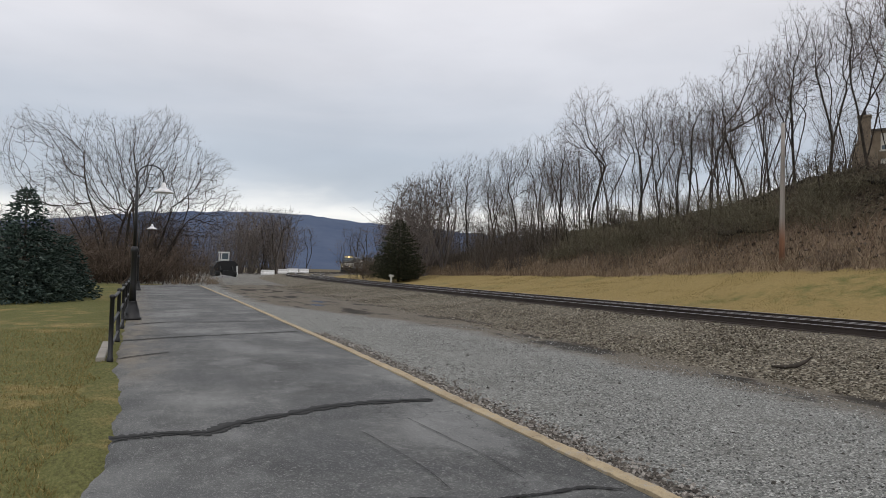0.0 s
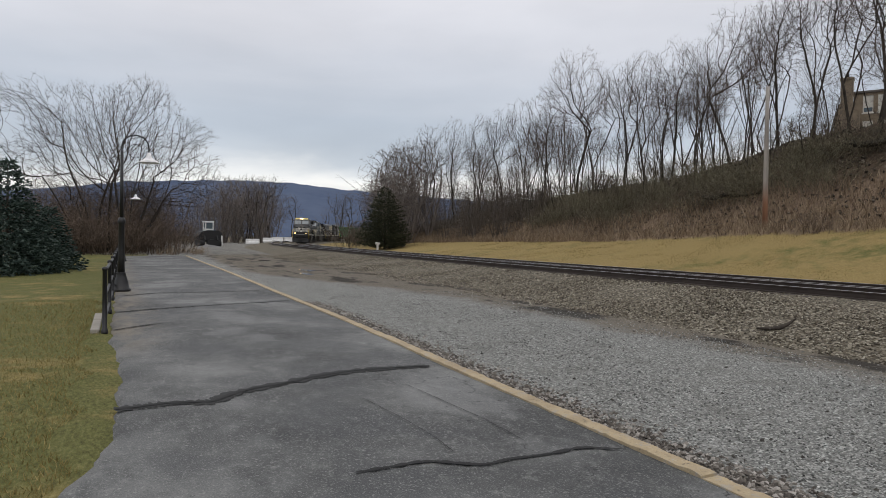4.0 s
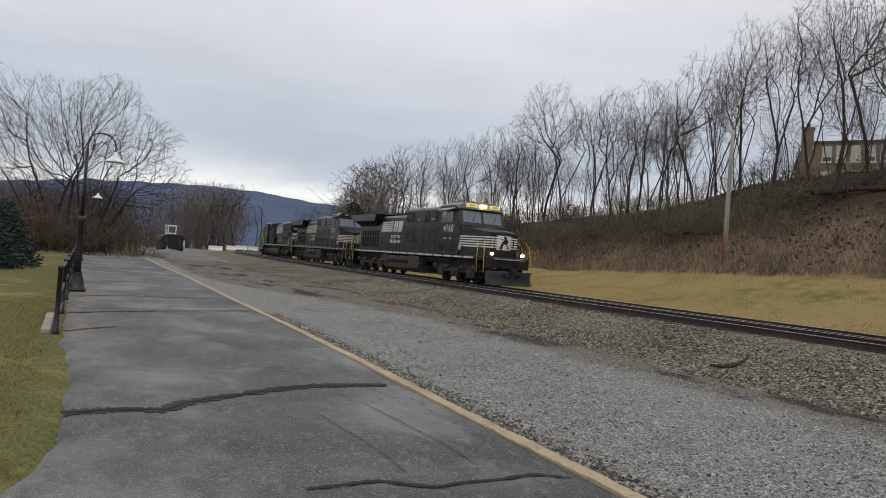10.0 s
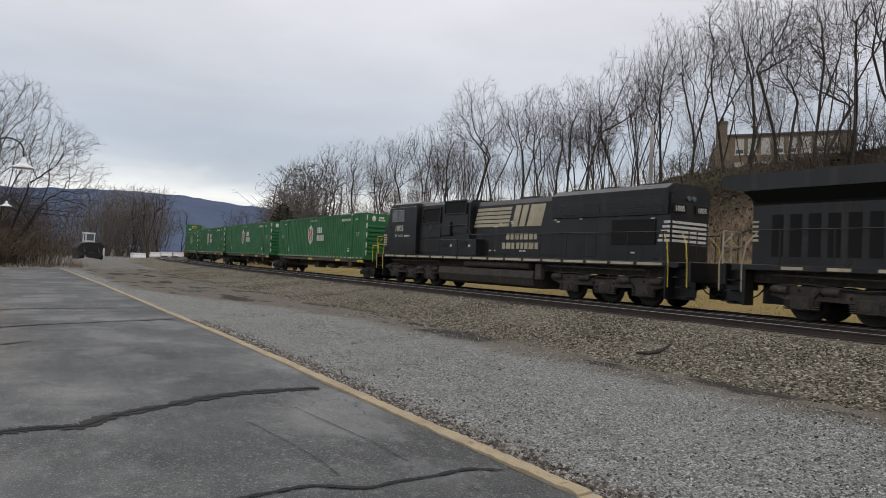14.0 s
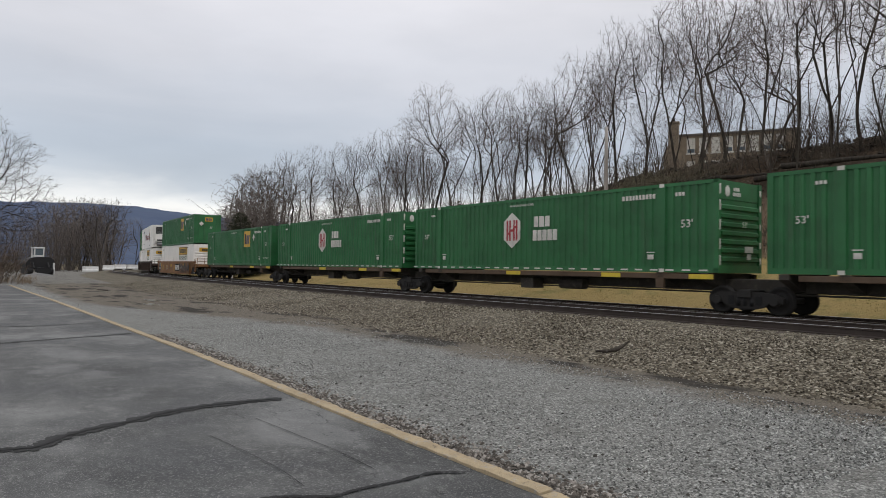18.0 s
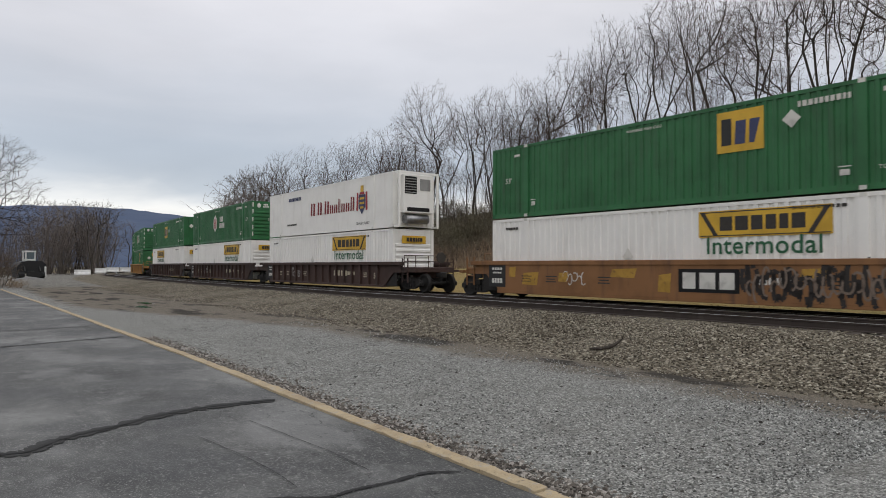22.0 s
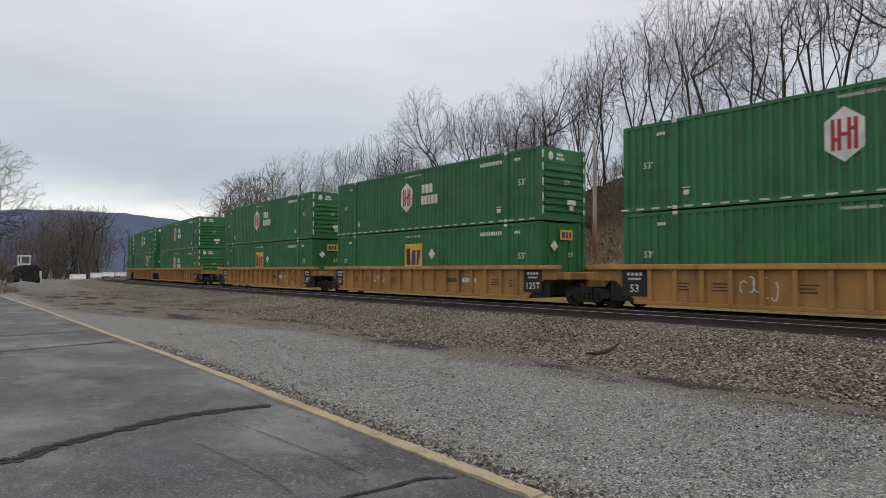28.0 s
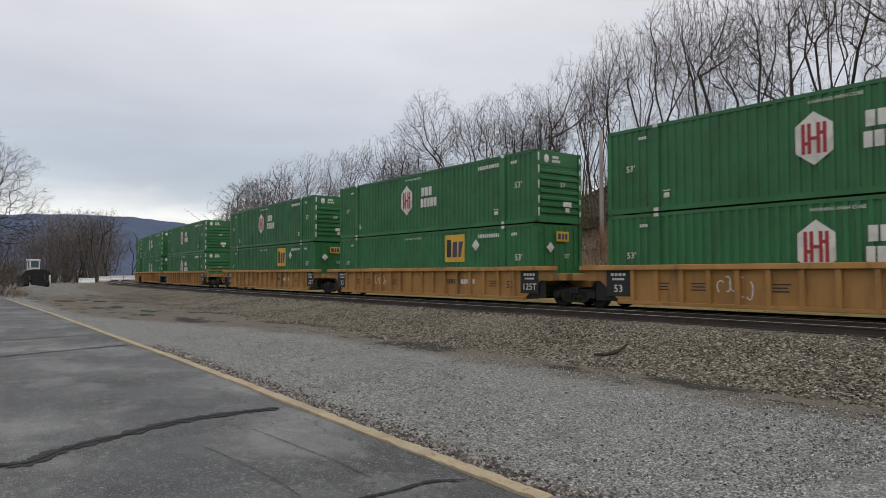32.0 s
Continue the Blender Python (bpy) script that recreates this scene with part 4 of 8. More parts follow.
def loco_truck(parent, y, second=False):
    t = new("truck")
    t.parent, t.matrix_basis = parent, pose(0, y, 0)
    tagged(t, "grimy three-axle locomotive truck")
    r, ax = 0.53, (-1.85, 0.05, 1.85)
    for sx in (-1, 1):
        bm = bmesh.new()
        x0, x1 = sorted((sx * 1.02, sx * 1.2))
        top = [(-2.65, 0.98), (-2.75, 0.72), (-2.35, 0.62), (-2.2, 0.36), (-1.5, 0.36), (-1.35, 0.60), (-0.45, 0.62), (-0.3, 0.36), (0.4, 0.36), (0.55, 0.60), (1.35, 0.62), (1.5, 0.36), (2.2, 0.36), (2.35, 0.62), (2.75, 0.72), (2.65, 0.98), (1.5, 1.02), (0.9, 0.88), (-0.9, 0.88), (-1.5, 1.02)]
        prism(bm, top, x0, x1)
        part("side_frame", bm, GRIME, t)
        for a in ax:
            bm = bmesh.new()
            tube(bm, (sx * 1.0, a, r), (sx * 1.27, a, r), 0.18, seg=14)
            tube(bm, (sx * 1.27, a, r), (sx * 1.30, a, r), 0.11, seg=12)
            box(bm, *sorted((sx * 1.19, sx * 1.25)), a - 0.27, a + 0.27, 0.34, 0.74, 0.03)
            part("axle_box", bm, GRIME, t)
            for k in (-1, 1):
                bm = bmesh.new()
                for j in range(5):
                    tube(bm, (sx * 1.16, a + k * 0.40, 0.36 + 0.06 * j), (sx * 1.16, a + k * 0.40, 0.395 + 0.06 * j), 0.105, seg=10)
                tube(bm, (sx * 1.16, a + k * 0.40, 0.34), (sx * 1.16, a + k * 0.40, 0.70), 0.06, seg=8)
                part("coil_spring", bm, GRIME, t)
        for a in (-2.45, -0.95, 1.0, 2.45):
            bm = bmesh.new()
            tube(bm, (sx * 1.24, a - 0.24, 0.88), (sx * 1.24, a + 0.20, 0.90), 0.12, seg=12)
            tube(bm, (sx * 1.24, a + 0.20, 0.90), (sx * 1.24, a + 0.27, 0.90), 0.12, 0.06, seg=12)
            part("brake_cylinder", bm, GRIME, t)
            bm = bmesh.new()
            pipe(bm, [(sx * 1.24, a + 0.27, 0.90), (sx * 1.23, a + 0.45, 0.72), (sx * 1.2, a + 0.5, 0.45)], 0.03, 6)
            part("brake_lever", bm, SOOT, t)
        for a, z in ((-1.85, 0.88), (-0.45, 0.74), (0.5, 0.74), (1.9, 0.88), (-1.2, 0.78), (1.25, 0.78)):
            bm = bmesh.new()
            tube(bm, (sx * 1.2, a, z), (sx * 1.204, a, z), 0.05, seg=8)
            part("frame_hole", bm, DARK, t)
        bm = bmesh.new()
        pipe(bm, [(sx * 1.23, -2.6, 1.02), (sx * 1.25, -1.6, 1.08), (sx * 1.25, 0.2, 0.95), (sx * 1.24, 1.7, 1.08), (sx * 1.22, 2.6, 1.0)], 0.022, 5)
        part("air_pipe", bm, GRIME, t)
        for a in ax:
            wheel(t, sx * 0.76, a, r)
    bm = bmesh.new()
    for a in ax:
        tube(bm, (-0.76, a, r), (0.76, a, r), 0.10, seg=8)
    box(bm, -0.95, 0.95, -2.5, 2.5, 0.62, 0.95)
    part("truck_bolster", bm, SOOT, t)
    return t


def coupler(parent, y, way):
    bm = bmesh.new()
    box(bm, -0.10, 0.10, *sorted((y, y + way * 0.45)), 0.78, 0.98, 0.015)
    box(bm, -0.17, 0.14, *sorted((y + way * 0.40, y + way * 0.66)), 0.72, 1.02, 0.04)
    part("coupler", bm, SOOT, parent)
    for sx in (-0.45, 0.45):
        bm = bmesh.new()
        pipe(bm, [(sx, y, 0.85), (sx * 0.95, y + way * 0.2, 0.62), (sx * 0.7, y + way * 0.4, 0.5), (sx * 0.35, y + way * 0.55, 0.6)], 0.025, 6)
        part("air_hose", bm, DARK, parent)


# ---- containers ----
def corrugated(bm, side, y0, y1, z0, z1, x_out, pitch=0.30, depth=0.048):
    n = max(1, round((y1 - y0) / pitch))
    p = (y1 - y0) / n
    pts = []
    for i in range(n):
        a = y0 + i * p
        pts += [(a, 0), (a + 0.38 * p, 0), (a + 0.48 * p, depth), (a + 0.90 * p, depth)]
    pts.append((y1, 0))
    lo = [bm.verts.new((side * (x_out - d), y, z0)) for y, d in pts]
    hi = [bm.verts.new((side * (x_out - d), y, z1)) for y, d in pts]
    for i in range(len(pts) - 1):
        bm.faces.new((lo[i], lo[i + 1], hi[i + 1], hi[i]))


CL, CW, CH = 16.15, 2.59, 2.896


def hexagon(r):
    return [[(r * 0.86 * math.cos(a), r * math.sin(a) * 1.12) for a in (math.pi / 6 + k * math.pi / 3 for k in range(6))]]


def container_shell(c, mat, ribs="ribbed", smooth=False, dashes=False):
    h, w, l = CH, CW / 2, CL / 2
    bm = bmesh.new()
    # core and floor
    box(bm, -w + 0.05, w - 0.05, -l + 0.06, l - 0.06, 0.12, h - 0.05)
    part("core", bm, mat, c)
    for side in (-1, 1):
        bm = bmesh.new()
        for a, b in ((-l + 0.16, -6.2), (-5.98, 5.98), (6.2, l - 0.16)):
            if smooth:
                box(bm, *sorted((side * (w - 0.06), side * (w - 0.012))), a, b, 0.16, h - 0.1)
            else:
                corrugated(bm, side, a, b, 0.16, h - 0.1, w - 0.008)
        part("side_panel", bm, mat, c)
        bm = bmesh.new()
        x0, x1 = sorted((side * (w - 0.07), side * w))
        box(bm, x0, x1, -l, l, 0.0, 0.165)
        part("bottom_rail", bm, mat, c)
        bm = bmesh.new()
        box(bm, x0, x1, -l, l, h - 0.11, h)
        part("top_rail", bm, mat, c)
        for y in (-6.09, 6.09):
            bm = bmesh.new()
            box(bm, *sorted((side * (w - 0.07), side * (w + 0.03))), y - 0.12, y + 0.12, 0.0, h)
            p = part("lift_post", bm, mat, c)
            for z in (0.0, h - 0.12):
                bm = bmesh.new()
                box(bm, *sorted((side * (w - 0.02), side * (w + 0.034))), y - 0.09, y + 0.09, z + 0.003, z + 0.118)
                part("corner_casting", bm, WHITE, p, "white lift casting")
        if dashes:
            bm = bmesh.new()
            for k in range(27):
                y = -l + 0.35 + k * 0.6
                quad(bm, [(side * (w + 0.003), y, 0.05), (side * (w + 0.003), y + 0.30, 0.05), (side * (w + 0.003), y + 0.30, 0.10), (side * (w + 0.003), y, 0.10)])
            part("reflective_tape", bm, WHITE, c, "white reflective dashes")
    for y in (-l, l):
        for sx in (-1, 1):
            bm = bmesh.new()
            box(bm, *sorted((sx * (w - 0.16), sx * w)), *sorted((y, y - math.copysign(0.17, y))), 0, h)
            part("corner_post", bm, mat, c)
    bm = bmesh.new()
    n = 54
    for k in range(n):
        a, b = -l + 0.1 + (CL - 0.2) * k / n, -l + 0.1 + (CL - 0.2) * (k + 0.55) / n
        box(bm, -w + 0.1, w - 0.1, a, b, h - 0.05, h - 0.012)
    part("roof", bm, mat, c)
    for y in (-1, 1):
        bm = bmesh.new()
        lo = y * (l - 0.07)
        box(bm, -w + 0.16, w - 0.16, *sorted((lo, lo - y * 0.05)), 0.05, h - 0.05)
        if ribs == "ribbed" and y < 0:
            for k in range(7):
                z = 0.33 + k * 0.27
                rb = bmesh.new()
                prism(rb, [(lo, z), (lo - 0.075, z + 0.05), (lo - 0.075, z + 0.15), (lo, z + 0.20)], -w + 0.2, w - 0.2)
                part("end_rib", rb, mat, c)
            rb = bmesh.new()
            box(rb, -w + 0.17, w - 0.17, lo - 0.06, lo, 0.0, 0.24)
            part("end_sill", rb, mat, c)
            rb = bmesh.new()
            box(rb, -w + 0.17, w - 0.17, lo - 0.03, lo, 2.3, h - 0.01)
            part("end_header", rb, mat, c)
        else:
            # locking bars and hinges of the doors
            for x in (-0.85, -0.35, 0.35, 0.85):
                tube(bm, (x, lo + y * 0.035, 0.1), (x, lo + y * 0.035, h - 0.1), 0.02, seg=6)
            for x in (-1.05, 1.05):
                for z in (0.4, 1.1, 1.8, 2.5):
                    box(bm, x - 0.09, x + 0.09, *sorted((lo, lo + y * 0.03)), z - 0.05, z + 0.05)
            box(bm, -0.02, 0.02, *sorted((lo, lo + y * 0.02)), 0.08, h - 0.06)
        part("end_wall" if ribs == "ribbed" and y < 0 else "end_door", bm, mat, c)


def small_marks(c, rnd, fifty=True, mat=None, high=2.05):
    """Size figures, plain bars for numbers and small stencils on both long sides and the leading end."""
    mat = mat or WHITE
    w = CW / 2 + 0.006
    for side in (-1, 1):
        if fifty:
            lettering("53'", 0.36, mat, c, on_side(side * w, -7.0, 1.55, side))
            lettering("53'", 0.30, mat, c, on_side(side * w, 7.1, 1.5, side))
        marking(bars(10, 1.35, 0.16, 0.4, rnd), mat, c, on_side(side * w, -5.15, 2.52, side), "number_marking", "plain number bars")
        marking(bars(3, 0.34, 0.12, 0.3), mat, c, on_side(side * w, -6.75, 2.52, side), "stencil")
        marking(bars(3, 0.30, 0.10, 0.3), mat, c, on_side(side * w, 6.6, 2.5, side), "stencil")
        marking([rect(-0.12, 0.12, -0.10, 0.06), rect(-0.17, 0.17, 0.12, 0.15)], mat, c, on_side(side * w, -5.65, 0.52, side), "stencil")
        marking([rect(-0.10, 0.10, -0.10, 0.06), rect(-0.14, 0.14, 0.12, 0.15)], mat, c, on_side(side * w, 5.7, 0.52, side), "stencil")
        lettering("WARNING HIGH CUBE", 0.13, mat, c, on_side(side * w, 0.55, 2.62, side))


def hexmark_container(dashes=True, seed=0):
    c = thing("container", "green corrugated 53-foot container with a white hexagon mark", "container", "containers on the train")
    container_shell(c, GREEN, "ribbed", dashes=dashes)
    w = CW / 2 + 0.006
    for side in (-1, 1):
        marking(hexagon(0.66), WHITE, c, on_side(side * w, 1.1, 1.62, side), "hexagon_mark", "white hexagon mark")
        marking([rect(-0.33, -0.23, -0.42, 0.42), rect(-0.17, -0.07, -0.42, 0.42), rect(0.07, 0.17, -0.42, 0.42), rect(0.23, 0.33, -0.42, 0.42), rect(-0.07, 0.07, -0.05, 0.05), rect(-0.23, -0.17, -0.18, -0.08), rect(0.17, 0.23, 0.08, 0.18)],
                RED, c, on_side(side * (w + 0.004), 1.1, 1.62, side), "red_bars", "red upright bars")
        marking(shift(bars(3, 0.85, 0.42, 0.2), -0.05, 0.30) + shift(bars(5, 1.3, 0.42, 0.2), 0.12, -0.24), WHITE, c, on_side(side * w, 1.1 + side * 1.75, 1.62, side), "name_marking", "plain white name bars")
    small_marks(c, random.Random(seed))
    e = -CL / 2 + 0.03
    marking(hexagon(0.17), WHITE, c, on_end(-0.72, e, 2.56), "hexagon_mark")
    marking(shift(bars(3, 0.34, 0.11, 0.2), 0, 0.08) + shift(bars(4, 0.46, 0.11, 0.2), 0.03, -0.08), WHITE, c, on_end(-0.2, e, 2.56), "name_marking")
    lettering("53'", 0.26, WHITE, c, on_end(0.1, -CL / 2 - 0.085, 1.52))
    marking([rect(-0.25, 0.25, -0.10, 0.10), rect(-0.12, 0.12, -0.32, -0.14)], WHITE, c, on_end(0.35, -CL / 2 - 0.085, 0.75), "data_plate")
    for z in (0.4, 0.9, 1.5, 2.1, 2.6):
        marking([rect(-0.04, 0.04, -0.16, 0.16)], WHITE, c, on_end(-1.20, -CL / 2 - 0.005, z), "number_marking")
        marking([rect(-0.04, 0.04, -0.10, 0.10)], WHITE, c, on_end(1.20, -CL / 2 - 0.005, z), "number_marking")
    return c


def goldmark_container(my, mz, seed=0, white_mark=False):
    c = thing("container", "green corrugated 53-foot container with a yellow square mark", "container", "containers on the train")
    container_shell(c, GREEN, "doors")
    w = CW / 2 + 0.006
    for side in (-1, 1):
        at = on_side(side * w, my, mz, side)
        marking([rect(-0.72, 0.72, -0.62, 0.62)], GOLD, c, at, "yellow_mark", "yellow square mark")
        at2 = on_side(side * (w + 0.004), my, mz, side)
        marking([rect(-0.58, -0.26, -0.4, 0.4)], plain("logo_black", (0.02, 0.02, 0.02)), c, at2, "mark_inlay")
        marking([[(-0.16, -0.4), (0.16, -0.4), (0.20, 0.3), (-0.12, 0.3)], [(0.28, -0.4), (0.44, -0.4), (0.62, 0.3), (0.30, 0.3)]],
                NAVY, c, at2, "mark_inlay")
        marking([[(0, -0.26), (0.26, 0), (0, 0.26), (-0.26, 0)]], WHITE, c, on_side(side * w, my - 1.5, mz + 0.1, side), "placard", "white diamond placard holder")
        lettering("TOP LIFT ONLY", 0.15, WHITE, c, on_side(side * w, -7.0, 0.55, side))
    small_marks(c, random.Random(seed))
    e = -CL / 2 + 0.02
    marking([rect(-0.36, 0.36, -0.2, 0.2)], WHITE if white_mark else GOLD, c, on_end(0.1, e - 0.06, 2.4), "yellow_mark")
    marking([rect(-0.27, -0.1, -0.12, 0.12), rect(-0.04, 0.08, -0.12, 0.12), rect(0.14, 0.27, -0.12, 0.12)], NAVY, c, on_end(0.1, e - 0.065, 2.4), "mark_inlay")
    marking([[(0, -0.22), (0.22, 0), (0, 0.22), (-0.22, 0)]], WHITE, c, on_end(-0.6, e - 0.06, 1.95), "placard")
    lettering("53'", 0.26, WHITE, c, on_end(0.35, e - 0.06, 1.6))
    marking([rect(-0.2, 0.2, -0.12, 0.12)], WHITE, c, on_end(0.6, e - 0.06, 0.6), "data_plate")
    return c


def white_container(shut="ribbed", py=-3.4):
    c = thing("container", "white corrugated 53-foot container with a yellow name panel", "container", "containers on the train")
    container_shell(c, IVORY, shut)
    w = CW / 2 + 0.006
    for side in (-1, 1):
        at = on_side(side * w, py, 2.26, side)
        marking([rect(-1.95, 1.95, -0.40, 0.40)], GOLD, c, at, "name_panel", "yellow name panel")
        at2 = on_side(side * (w + 0.004), py, 2.26, side)
        ink = plain("ink_black", (0.03, 0.025, 0.02))
        marking(bars(6, 2.5, 0.42, 0.25) + [[(-1.9, 0.36), (-1.75, 0.36), (-1.3, -0.36), (-1.45, -0.36)], [(1.9, 0.36), (1.75, 0.36), (1.3, -0.36), (1.45, -0.36)]], ink, c, at2, "name_marking", "plain dark name bars")
        marking([rect(-1.9, 1.9, 0.34, 0.37), rect(-1.9, 1.9, -0.37, -0.34)], ink, c, at2, "panel_border")
        lettering("Intermodal", 0.74, LEAF, c, on_side(side * w, py, 1.58, side), label="green word on white side")
        marking(bars(5, 0.7, 0.10, 0.3), ink, c, on_side(side * w, 6.9, 2.5, side), "stencil")
        marking(bars(9, 1.4, 0.09, 0.3), ink, c, on_side(side * w, -5.0, 2.6, side), "stencil")
        marking([[(0, -0.3), (0.22, 0), (0, 0.3), (-0.22, 0)]], WHITE, c, on_side(side * w, 1.2, 1.3, side), "placard")
    e = -CL / 2 + 0.02 - 0.06
    marking([rect(-0.75, 0.75, -0.2, 0.2)], GOLD, c, on_end(0.0, e - (0.045 if shut != "ribbed" else 0.0), 2.35), "name_panel")
    marking(bars(6, 1.0, 0.2, 0.25), plain("ink_black", (0.03, 0.025, 0.02)), c, on_end(0, e - 0.05, 2.35), "name_marking")
    return c


def reefer_container():
    c = thing("reefer_container", "white smooth-sided refrigerated container with dark red name bars", "container", "containers on the train")
    container_shell(c, IVORY, "doors", smooth=True)
    w = CW / 2 + 0.006
    for side in (-1, 1):
        at = on_side(side * w, -1.1, 1.5, side)
        k = random.Random(4)
        x, polys = -2.6, []
        for i, (wd, tall) in enumerate([(0.62, 0.78), (0.12, 0.12), (0.62, 0.78), (0.12, 0.12), (0.62, 0.78), (0.42, 0.5), (0.42, 0.5), (0.26, 0.8), (0.46, 0.5), (0.44, 0.5), (0.46, 0.8)]):
            polys.append([(x, -0.38), (x + wd * 0.32, -0.38), (x + wd * 0.38, -0.38 + tall), (x + 0.06 * wd, -0.38 + tall)])
            if wd > 0.2:
                polys.append([(x + wd * 0.55, -0.38), (x + wd * 0.92, -0.38), (x + wd * 0.96, -0.38 + tall * 0.94), (x + wd * 0.60, -0.38 + tall)])
            x += wd + 0.10
        marking(polys, plain("name_dark_red", (0.22, 0.016, 0.020)), c, at, "name_marking", "plain dark red name bars")
        crest = on_side(side * w, -4.9, 1.6, side)
        marking([[(-0.36, 0.35), (-0.36, -0.35), (0, -0.75), (0.36, -0.35), (0.36, 0.35)]], NAVY, c, crest, "crest_shield", "blue crest shield")
        up = on_side(side * (w + 0.004), -4.9, 1.6, side)
        marking([rect(-0.26, 0.26, 0.08, 0.2), rect(-0.26, 0.26, -0.18, -0.06), rect(-0.18, 0.18, -0.42, -0.3), rect(-0.16, 0.16, 0.5, 0.85)], GOLD, c, up, "crest_inlay")
        marking([[(-0.62, -0.5), (-0.42, -0.55), (-0.40, 0.45), (-0.56, 0.5)], [(0.62, -0.5), (0.42, -0.55), (0.40, 0.45), (0.56, 0.5)], [(-0.3, 0.36), (0.3, 0.36), (0.2, 0.5), (-0.2, 0.5)]], RED, c, up, "crest_supporters")
        marking(bars(9, 1.9, 0.22, 0.25), NAVY, c, on_side(side * w, 3.9, 2.35, side), "stencil", "plain blue letter bars")
        marking(bars(14, 1.5, 0.10, 0.3), plain("ink_black", (0.03, 0.025, 0.02)), c, on_side(side * w, 4.3, 0.7, side), "stencil")
        lettering("TOP LIFT ONLY", 0.2, plain("ink_black", (0.03, 0.025, 0.02)), c, on_side(side * w, -5.0, 0.35, side))
    # cooling unit on the leading end
    l = -CL / 2
    bm = bmesh.new()
    box(bm, -0.95, 0.95, l - 0.42, l + 0.02, 0.75, 2.75, 0.04)
    u = part("cooling_unit", bm, IVORY, c, "white cooling unit with dark grilles")
    for x0, x1, z0, z1 in ((-0.85, -0.1, 1.75, 2.65), (-0.7, 0.7, 0.85, 1.05)):
        bm = bmesh.new()
        box(bm, x0, x1, l - 0.45, l - 0.41, z0, z1, 0.02)
        g = part("grille", bm, DARK, u)
    bm = bmesh.new()
    for k in range(6):
        box(bm, -0.84, -0.11, l - 0.462, l - 0.452, 1.8 + k * 0.14, 1.84 + k * 0.14)
    part("grille_slat", bm, GREY, u)
    bm = bmesh.new()
    box(bm, 0.1, 0.75, l - 0.44, l - 0.42, 1.95, 2.55, 0.02)
    part("unit_door", bm, GREY, u)
    bm = bmesh.new()
    tube(bm, (-0.7, l - 0.2, 0.45), (0.7, l - 0.2, 0.45), 0.24, seg=14)
    part("fuel_tank", bm, CHROME, c, "dull metal fuel tank")
    bm = bmesh.new()
    for x in (-1.2, 1.2):
        box(bm, x - 0.05, x + 0.05, l - 0.5, l - 0.4, 0, CH)
        box(bm, x - 0.04, x + 0.04, l - 0.5, l, CH - 0.1, CH)
        box(bm, x - 0.04, x + 0.04, l - 0.5, l, 0.0, 0.1)
    box(bm, -1.2, 1.2, l - 0.5, l - 0.42, CH - 0.1, CH)
    part("end_frame", bm, IVORY, c)
    return c


# ---- well cars ----
def scribble(rnd, n, w, h, t):
    """Sprayed loops as flat ribbons."""
    out = []
    for k in range(n):
        x, y = -w / 2 + w * (k + 0.5) / n, rnd.uniform(-h, h) * 0.2
        rx, ry, a0 = w / n * rnd.uniform(0.4, 0.8), h * rnd.uniform(0.25, 0.5), rnd.uniform(0, 6.28)
        pts = [(x + rx * math.cos(a0 + a), y + ry * math.sin(a0 + a * rnd.uniform(0.9, 1.1))) for a in np.linspace(0, rnd.uniform(3, 5.5), 9)]
        for (a, b), (c, d) in zip(pts[:-1], pts[1:]):
            nx, ny = -(d - b), c - a
            m = math.hypot(nx, ny) or 1
            nx, ny = nx / m * t / 2, ny / m * t / 2
            out.append([(a - nx, b - ny), (c - nx, d - ny), (c + nx, d + ny), (a + nx, b + ny)])
    return out


WELLS = {
    "brown": ((0.052, 0.027, 0.021), (0.026, 0.020, 0.017), "rusty brown-red well car with ribbed sides"),
    "orange": ((0.35, 0.185, 0.052), (0.115, 0.066, 0.040), "weathered orange-yellow well car with ribbed sides"),
    "rust": ((0.235, 0.11, 0.040), (0.075, 0.040, 0.028), "rusted orange well car with sprayed graffiti"),
}


